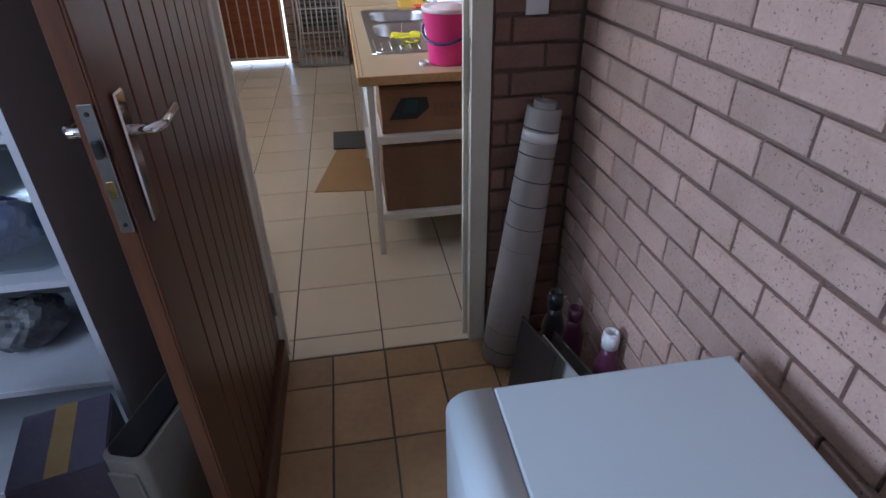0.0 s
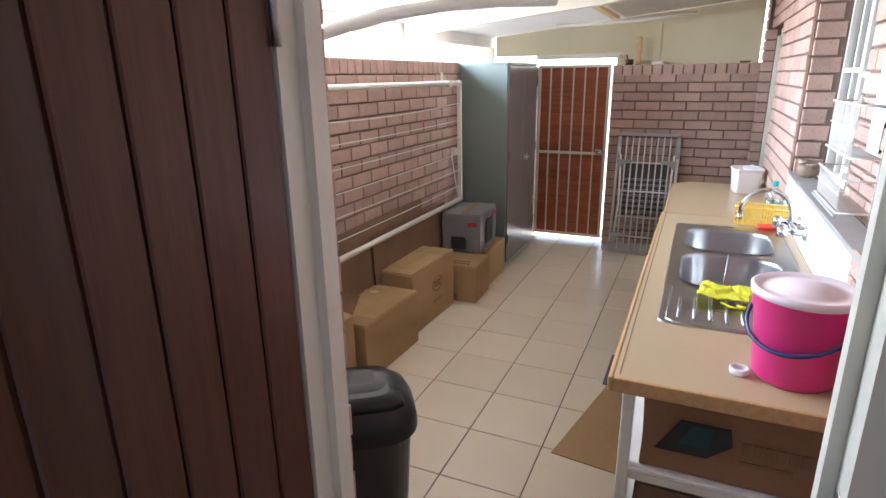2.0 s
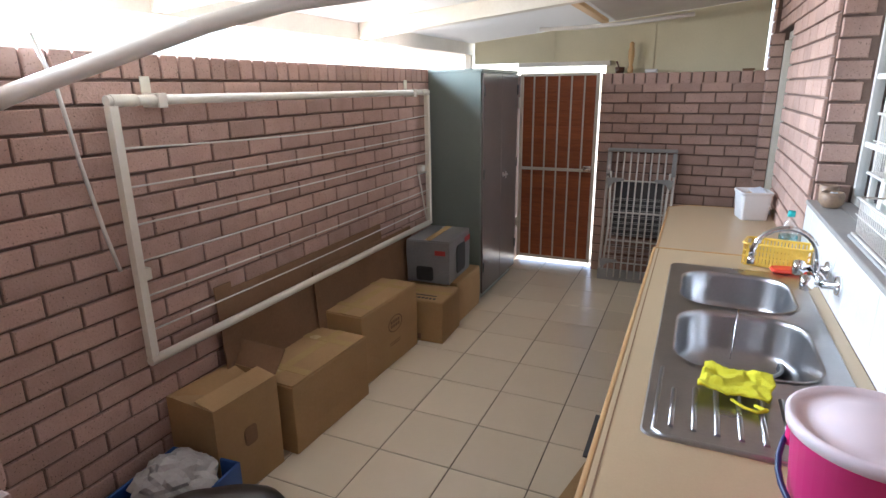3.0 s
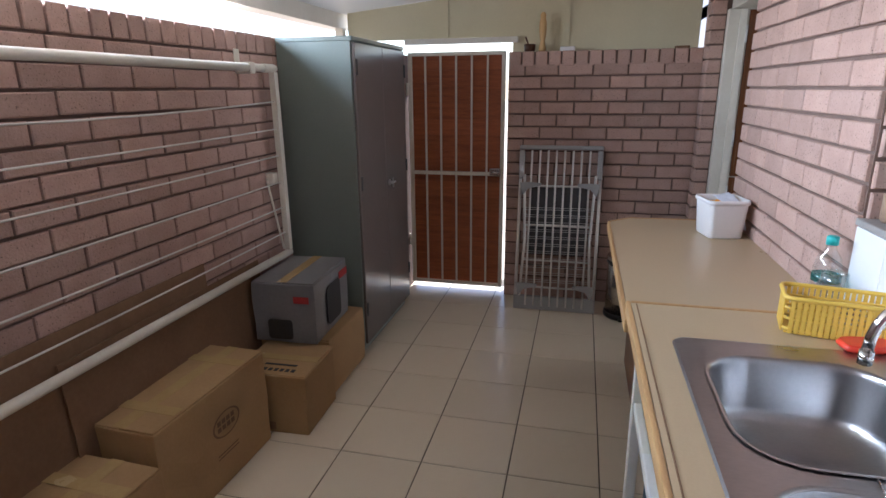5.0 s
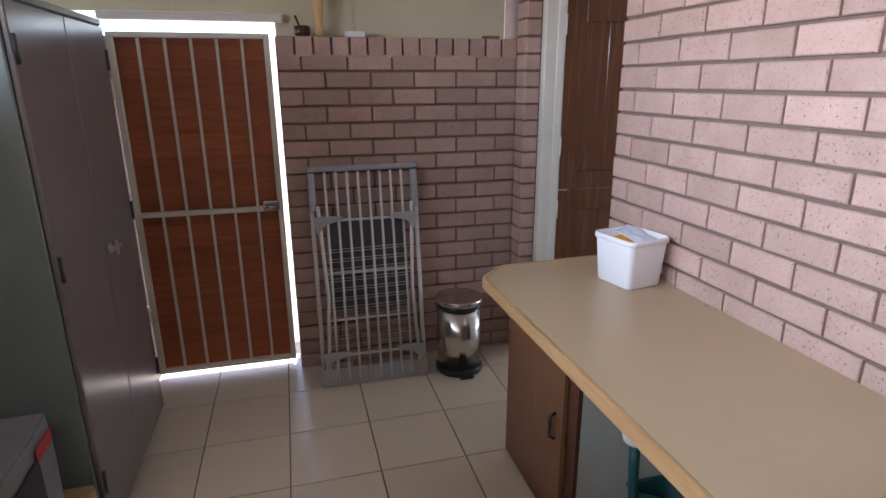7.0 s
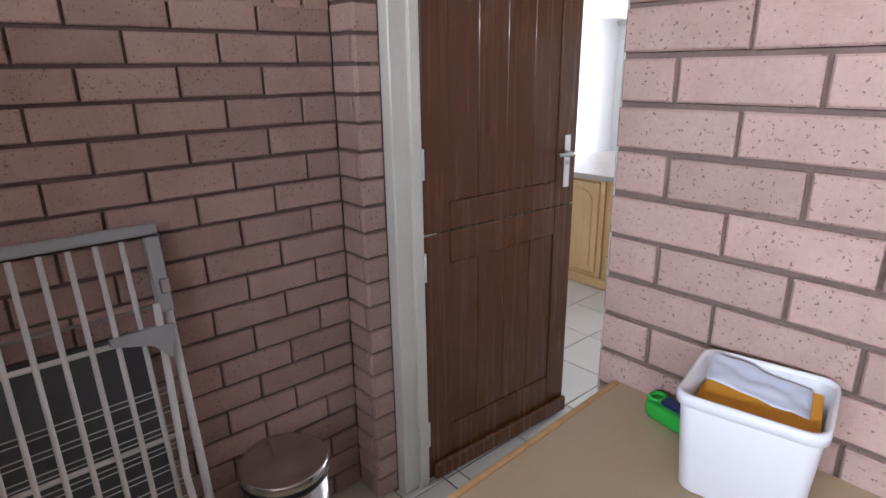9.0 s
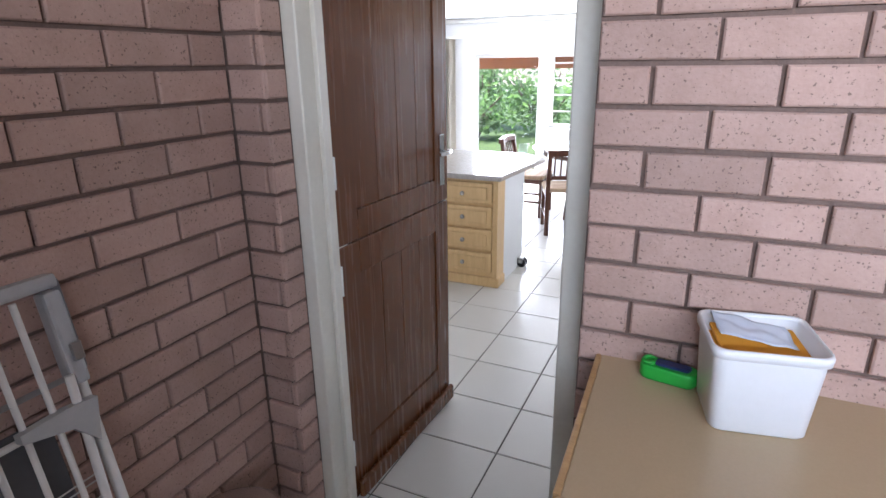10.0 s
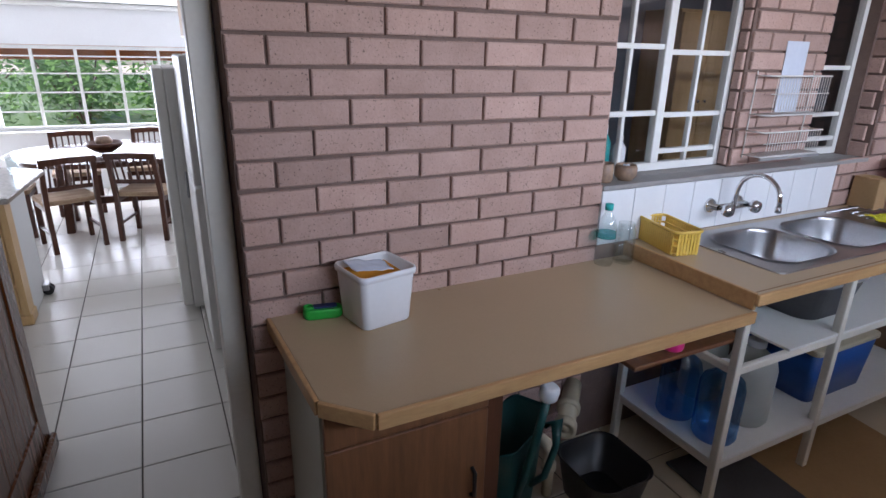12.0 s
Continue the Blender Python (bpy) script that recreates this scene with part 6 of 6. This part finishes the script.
# dining table and chairs
dt = thing("dining_table", "oval glass dining table on a dark wooden base", "table", pose(5.35, 6.62, 0))
part("glass_top", loft([[(0.66 * s * math.cos(a), 0.86 * s * math.sin(a), z) for a in [2 * math.pi * k / 40 for k in range(40)]] for s, z in ((0.99, 0.70), (1, 0.705), (1, 0.712), (0.99, 0.716))]), GLASS, dt)
part("under_top", loft([[(0.56 * math.cos(a), 0.76 * math.sin(a), z) for a in [2 * math.pi * k / 40 for k in range(40)]] for z in (0.64, 0.699)]), WOOD_D, dt)
for s in (-1, 1):
    part("trestle", prism([(-0.28, 0), (-0.16, 0.0), (-0.05, 0.30), (0.05, 0.30), (0.16, 0.0), (0.28, 0), (0.12, 0.36), (0.10, 0.639), (-0.10, 0.639), (-0.12, 0.36)], s * 0.42 - 0.035, s * 0.42 + 0.035, 0.004, m=Matrix(((1, 0, 0, 0), (0, 0, 1, 0), (0, 1, 0, 0), (0, 0, 0, 1)))), WOOD_D, dt)
part("stretcher", box(-0.03, -0.384, 0.20, 0.03, 0.384, 0.27, 0.005), WOOD_D, dt)
ch = thing("dining_chair", "dark wooden dining chair with a striped seat and slatted back", "chair", pose(4.72, 6.98, 0, 0, 0, -70), "chairs round the table")
for x in (-0.19, 0.19):
    part("front_leg", box(x - 0.019, 0.17, 0, x + 0.019, 0.208, 0.40, 0.004), WOOD_D, ch)
    part("back_leg", tube([(x, -0.20, 0.0), (x, -0.185, 0.42), (x * 0.97, -0.245, 0.80)], 0.019, 4, square=True), WOOD_D, ch)
    part("side_rail", box(x - 0.012, -0.165, 0.355, x + 0.012, 0.168, 0.398), WOOD_D, ch)
    part("stretcher", box(x - 0.009, -0.165, 0.15, x + 0.009, 0.168, 0.175), WOOD_D, ch)
part("front_rail", box(-0.17, 0.178, 0.355, 0.17, 0.20, 0.398), WOOD_D, ch)
part("seat", prism(rrect(-0.215, -0.17, 0.215, 0.215, 0.05), 0.402, 0.44, 0.01), FABRIC, ch, "striped woven seat pad")
part("top_rail", tube([(-0.205, -0.248, 0.775), (0, -0.27, 0.785), (0.205, -0.248, 0.775)], 0.026, 4, square=True), WOOD_D, ch)
part("low_rail", box(-0.165, -0.215, 0.53, 0.165, -0.195, 0.565, 0.003), WOOD_D, ch)
for k in range(6):
    x = -0.14 + k * 0.056
    part("slat", tube([(x, -0.206, 0.56), (x, -0.255, 0.755)], 0.009, 6), WOOD_D, ch)
for x, y, a in ((4.78, 6.36, -110), (5.25, 7.50, 180), (5.95, 7.0, 95), (6.02, 6.3, 80), (5.3, 5.62, 0)):
    copy_thing(ch, pose(x, y, 0, 0, 0, a))
bw = thing("wooden_bowl", "dark carved lidded bowl on the dining table", "bowl", pose(5.2, 6.66, 0.717))
part("bowl", lathe([(0.05, 0), (0.08, 0.01), (0.15, 0.06), (0.16, 0.09), (0.15, 0.10), (0.12, 0.06), (0, 0.03)], 26), WOOD_D, bw)
part("fruit", lathe([(0, 0.06), (0.06, 0.07), (0.075, 0.11), (0.05, 0.15), (0, 0.155)], 20), CLAY, bw)


def wide_window(name, y0, y1, z0, z1, cols, rows, label):
    wdw = tagged(new(name), label, "", "", "structure")
    f = 0.04
    part("window_frame", wall_boxes((y0, y1, z0, z1), [(y0 + f, y1 - f, z0 + f, z1 - f)], "y", 7.06, 7.11), WHITE, wdw)
    for k in range(1, cols):
        y = y0 + k * (y1 - y0) / cols
        part("mullion", box(7.065, y - 0.016, z0 + f, 7.105, y + 0.016, z1 - f), WHITE, wdw)
    for r in rows:
        for k in range(cols):
            a, b = y0 + k * (y1 - y0) / cols, y0 + (k + 1) * (y1 - y0) / cols
            part("glazing_bar", box(7.07, a + (0.0165 if k else f), r - 0.008, 7.10, b - (0.0165 if k < cols - 1 else f), r + 0.008), WHITE, wdw)
    p = part("pane", box(7.083, y0 + f, z0 + f, 7.087, y1 - f, z1 - f), GLASS, wdw)
    p.visible_shadow = False


wide_window("window_3", 5.204, 7.776, 0.724, 1.656, 6, (0.93, 1.14, 1.35, 1.54), "wide white steel window over the dining table")
wide_window("window_4", 7.904, 8.836, 0.004, 1.656, 1, (), "tall white glazed garden door")
structure("window_sill", box(6.93, 5.15, 0.69, 7.055, 7.8, 0.72, 0.004), WHITE)
cu = thing("curtain", "cream curtain gathered beside the garden door", "curtain", pose(0, 0, 0))
bm = bmesh.new()
pts = [(6.90 + 0.035 * math.sin(k * 1.15), 9.06 + k * 0.0205) for k in range(40)]
lo, hi = [bm.verts.new((x, y, 0.05)) for x, y in pts], [bm.verts.new((x + 0.004, y * 0.97 + 0.28, 1.86)) for x, y in pts]
for k in range(39):
    f = bm.faces.new((lo[k], lo[k + 1], hi[k + 1], hi[k]))
    f.smooth = True
bmesh.ops.solidify(bm, geom=bm.faces[:], thickness=0.004)
part("cloth", bm, CURTAIN, cu)
part("rail", tube([(6.90, 8.95, 1.88), (6.90, 10.0, 1.88)], 0.012, 10), WHITE, cu)

# ---- garden beyond the dining windows ----
structure("backdrop_lawn", box(7.25, -4, -0.05, 40, 26, -0.02), GRASS)
vs_roof = structure("veranda_roof", box(7.22, 4.0, 1.78, 9.6, 11.0, 1.84), surface("orange_timber_soffit", (0.62, 0.22, 0.05), (0.5, 0.16, 0.04), 4, 0.5), "orange timber veranda soffit")
structure("veranda_beam", box(9.5, 4.0, 1.45, 9.6, 11.0, 1.779), surface("orange_timber", (0.60, 0.20, 0.05), (0.5, 0.16, 0.04), 4, 0.5))


def shrub(label, x, y, r, h, leaves, seed):
    """Stems and a loose crown of small leaves."""
    rnd = random.Random(seed)
    t = thing("shrub", label, "shrub", pose(x, y, -0.02), "garden shrubs")
    bm = bmesh.new()
    tips = []
    for k in range(9):
        a = rnd.uniform(0, 6.28)
        tip = Vector((math.cos(a) * r * rnd.uniform(0.3, 0.8), math.sin(a) * r * rnd.uniform(0.3, 0.8), h * rnd.uniform(0.55, 0.95)))
        tips.append(tip)
        tube([(0, 0, 0), tip * 0.5 + Vector((rnd.uniform(-0.1, 0.1), rnd.uniform(-0.1, 0.1), 0.1)), tip], 0.018, 5, bm=bm)
    part("stems", bm, WOOD_D, t)
    verts, faces = [], []
    for k in range(leaves):
        c = rnd.choice(tips) * rnd.uniform(0.35, 1.0) + Vector((rnd.gauss(0, r * 0.28), rnd.gauss(0, r * 0.28), rnd.gauss(0, h * 0.12)))
        c.z = max(c.z, 0.05)
        u = Vector((rnd.gauss(0, 1), rnd.gauss(0, 1), rnd.gauss(0, 0.6))).normalized()
        v = u.cross(Vector((rnd.gauss(0, 1), rnd.gauss(0, 1), 1))).normalized()
        s = rnd.uniform(0.05, 0.11)
        b0 = len(verts)
        verts += [c - u * s, c + v * s * 0.4, c + u * s, c - v * s * 0.4]
        faces.append((b0, b0 + 1, b0 + 2, b0 + 3))
    me = bpy.data.meshes.new("leaves")
    me.from_pydata(verts, [], faces)
    me.materials.append(LEAF)
    o = new("leaves", me)
    o.parent = t
    tagged(o, "", "", "", "stuff")


for k, (x, y, r, h, lv) in enumerate(((12.0, 5.6, 1.1, 1.6, 1500), (12.6, 7.4, 1.2, 2.0, 1800), (12.2, 9.2, 1.1, 1.5, 1500), (13.5, 11.2, 1.3, 2.2, 1800), (14.5, 3.6, 1.4, 2.4, 1800), (11.2, 10.4, 0.8, 1.0, 900), (15.5, 8.2, 1.6, 3.0, 2200), (16, 13.5, 1.8, 3.2, 2200))):
    shrub("leafy green garden shrub in sunlight", x, y, r, h, lv, 11 + k)


# ---- bricks and tiles ----
brick_meshes = {}


def brick_mesh(w, h, d, material):
    """A brick's front: bevelled arris, one mesh for each size."""
    key = (round(w, 3), round(h, 3), round(d, 3), material.name)
    if key not in brick_meshes:
        c = 0.004
        f = [(-w / 2 + c, -d, c), (w / 2 - c, -d, c), (w / 2 - c, -d, h - c), (-w / 2 + c, -d, h - c)]
        s = [(-w / 2, -d + c, 0), (w / 2, -d + c, 0), (w / 2, -d + c, h), (-w / 2, -d + c, h)]
        k = [(-w / 2, 0, 0), (w / 2, 0, 0), (w / 2, 0, h), (-w / 2, 0, h)]
        faces = [(0, 1, 2, 3)]
        for a, b in ((0, 4), (4, 8)):
            for i in range(4):
                j = (i + 1) % 4
                faces.append((b + i, b + j, a + j, a + i))
        me = bpy.data.meshes.new("brick")
        me.from_pydata(f + s + k, [], faces)
        me.materials.append(material)
        brick_meshes[key] = me
    return brick_meshes[key]


def lay_bricks(wall, start, along, u0, u1, z0, z1, holes=(), bond=0.0, material=None, singles=None, joint=0.009, least=0.03):
    """Running bond on a wall face. start: a point of the face's mortar plane where u = 0; along: degrees that u runs to. singles(u, z) says which bricks
    are parts of their own; the rest are joined."""
    material = material or BRICK
    turn = Matrix.Translation((start[0], start[1], 0)) @ Matrix.Rotation(radians(along), 4, "Z")
    verts, faces = [], []
    count = 0
    rows = int(round((z1 - z0) / COURSE))
    for row in range(rows):
        z = z0 + row * COURSE
        u = u0 - LONG + ((row % 2) * LONG / 2 + bond) % LONG
        while u < u1:
            spans = [(max(u, u0), min(u + LONG, u1))]
            for h in holes:
                if h[2] < z + COURSE * 0.6 and z + COURSE * 0.4 < h[3]:
                    nxt = []
                    for a, b in spans:
                        if h[1] <= a or h[0] >= b:
                            nxt.append((a, b))
                        else:
                            nxt += [(a, h[0]), (h[1], b)]
                    spans = [s for s in nxt if s[1] - s[0] > 0]
            for a, b in spans:
                w = round((b - a - joint) / 0.01) * 0.01
                if w < least:
                    continue
                jit = random.uniform(-1, 1)
                hj = max(joint, 0.011)
                m = turn @ pose((a + b) / 2, 0, z + hj / 2 + jit * 0.0012, 0, jit * 0.35, random.uniform(-0.4, 0.4))
                me = brick_mesh(w, COURSE - hj, 0.014 + 0.001 * (row % 3), material)
                if count < 300 and (singles is None or singles((a + b) / 2, z)):
                    ob = new("brick", me)
                    ob.parent = wall
                    ob.matrix_world = m
                    count += 1
                else:
                    base = len(verts)
                    verts += [m @ v.co for v in me.vertices]
                    faces += [[base + i for i in p.vertices] for p in me.polygons]
            u += LONG
    if faces:
        me = bpy.data.meshes.new("bricks")
        me.from_pydata(verts, [], faces)
        me.materials.append(BRICK_FAR if material == BRICK else material)
        ob = new("bricks", me)
        ob.parent = wall
        tagged(ob, "", "", "", "stuff")


def lay_soldiers(wall, start, along, u0, u1, z0, h, material=None, pitch=0.0855):
    turn = Matrix.Translation((start[0], start[1], 0)) @ Matrix.Rotation(radians(along), 4, "Z")
    n = int((u1 - u0) / pitch)
    for k in range(n):
        u = u0 + (k + 0.5) * (u1 - u0) / n
        ob = new("soldier_brick", brick_mesh(round((u1 - u0) / n - 0.011, 3), h, 0.016, material or BRICK))
        ob.parent = wall
        ob.matrix_world = turn @ pose(u, random.uniform(-0.002, 0.002), z0, 0, random.uniform(-0.6, 0.6), 0)


# gate wall: faces -y, u runs along x
lay_bricks(north, (0, NY + 0.014), 0, -0.605, 0.656, 0.0, 1.68, bond=0.0)
lay_soldiers(north, (0, NY + 0.014), 0, -0.605, 0.656, 1.69, 0.098)
lay_bricks(north, (0, NY + 0.014), 0, -1.70, -1.37, 0.0, 1.68, bond=0.02, singles=lambda u, z: False)
# boundary wall: faces +x, u runs along y
lay_bricks(west, (LX - 0.014, 0), 90, 2.04, NY, 0.016, 1.71, bond=0.203, singles=lambda u, z: 3.0 < u < 5.8 and z > 0.62)
lay_soldiers(west, (LX - 0.014, 0), 90, 2.04, NY - 0.02, 1.731, 0.09)
# house wall: faces -x, u runs along -y
HO = [(-7.1, -6.9, 0.0, 2.3), (-D1[1], -D1[0], 0, 2.06), (-NICHE[1], -NICHE[0], NICHE[2], 2.36), (-4.685, -3.12, 0.0, 1.165)]
lay_bricks(east, (WX + 0.014, 0), -90, -7.005, -2.03, 0.0, 2.74, HO, bond=0.04, singles=lambda u, z: (-6.1 < u < -3.0 and 0.55 < z < 2.0) or (u < -6.8 and z < 2))
# reveals: kitchen door far side, window sides
lay_bricks(pier, (0.662, 0), -90, -7.017, -6.888, 0.0, 2.3, bond=0.1, singles=lambda u, z: z < 2, least=0.015)
lay_bricks(east, (0, D1[1] + 0.003), 0, 0.650, 0.736, 0.0, 2.06, singles=lambda u, z: False, joint=0.004)
lay_bricks(east, (0, NICHE[1]), 0, WX + 0.016, 0.846, 1.18, 2.35, singles=lambda u, z: False)
lay_bricks(east, (0, NICHE[0]), 180, -0.846, -WX - 0.016, 1.18, 2.35, singles=lambda u, z: False)
lay_bricks(niche, (PX + 0.014, 0), -90, -4.685, -2.865, 1.19, 2.35, [(-W1[1], -W1[0], 0, 2.1), (-W2[1], -W2[0], 0, 2.1)], bond=0.06, singles=lambda u, z: z < 2.1)
lay_bricks(niche, (0, W1[0]), 180, -0.846, -PX - 0.016, 1.19, 2.1, singles=lambda u, z: False, least=0.02)
lay_bricks(niche, (0, W2[1]), 0, PX + 0.016, 0.846, 1.19, 2.1, singles=lambda u, z: False, least=0.02)
# store room
lay_bricks(store_e, (SX + 0.014, 0), -90, -SY + 0.012, 1.0, 0.0, 2.4, bond=0.1, singles=lambda u, z: u < -0.1)
# door wall's inner face, darker and redder than the long wall's BRICK
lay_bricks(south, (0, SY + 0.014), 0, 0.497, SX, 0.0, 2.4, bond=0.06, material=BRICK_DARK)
lay_bricks(south, (D0[0], 0), 90, 1.905, 2.02, 0.0, 2.08, material=BRICK)
lay_bricks(south, (0, 2.006), 180, 0.41, 1.70, 0.0, 2.0, singles=lambda u, z: False)
lay_bricks(south, (0, 2.006), 180, -WX, -0.50, 0.0, 2.0, singles=lambda u, z: False)

tile_meshes = {}


def tile_mesh(w, d, material):
    key = (round(w, 3), round(d, 3), material.name)
    if key not in tile_meshes:
        c, t = 0.002, 0.008
        vs = [(sx * (w / 2 - i), sy * (d / 2 - i), z) for i, z in ((c, 0), (0, -c), (0, -t)) for sx, sy in ((-1, -1), (1, -1), (1, 1), (-1, 1))]
        fs = [(0, 1, 2, 3)] + [(b + i, b + (i + 1) % 4, a + (i + 1) % 4, a + i) for a, b in ((0, 4), (4, 8)) for i in range(4)]
        me = bpy.data.meshes.new("tile")
        me.from_pydata(vs, [], fs)
        me.materials.append(material)
        tile_meshes[key] = me
    return tile_meshes[key]


def lay_tiles(floor, x0, y0, x1, y1, px, py, sx, sy, material, joint=0.005):
    i0, j0 = math.floor((x0 - px) / sx), math.floor((y0 - py) / sy)
    for i in range(i0, math.ceil((x1 - px) / sx)):
        for j in range(j0, math.ceil((y1 - py) / sy)):
            a, b = max(px + i * sx, x0), min(px + (i + 1) * sx, x1)
            c, d = max(py + j * sy, y0), min(py + (j + 1) * sy, y1)
            if b - a < 0.02 or d - c < 0.02:
                continue
            ob = new("tile", tile_mesh(b - a - joint, d - c - joint, material))
            ob.parent = floor
            ob.matrix_world = pose((a + b) / 2, (c + d) / 2, random.uniform(-0.0004, 0.0004), random.uniform(-0.05, 0.05), random.uniform(-0.05, 0.05))


yard_floor, store_floor, kitchen_floor = (bpy.data.objects[n] for n in ("floor_yard", "floor_store", "floor_kitchen"))
lay_tiles(yard_floor, -1.80, SY + 0.002, 0.72, 7.22, -0.307, 6.02, 0.372, 0.372, TILE)
lay_tiles(yard_floor, 0.72, 6.065, 0.905, 6.895, 0.95, 6.46, 0.345, 0.355, TILE_K)
lay_tiles(kitchen_floor, 0.907, 5.0, 7.0, 8.9, 0.975, 6.46, 0.345, 0.355, TILE_K, 0.006)
lay_tiles(store_floor, -1.6, -0.6, SX, SY - 0.004, -0.145, 1.63, 0.212, 0.295, TILE_B, 0.007)
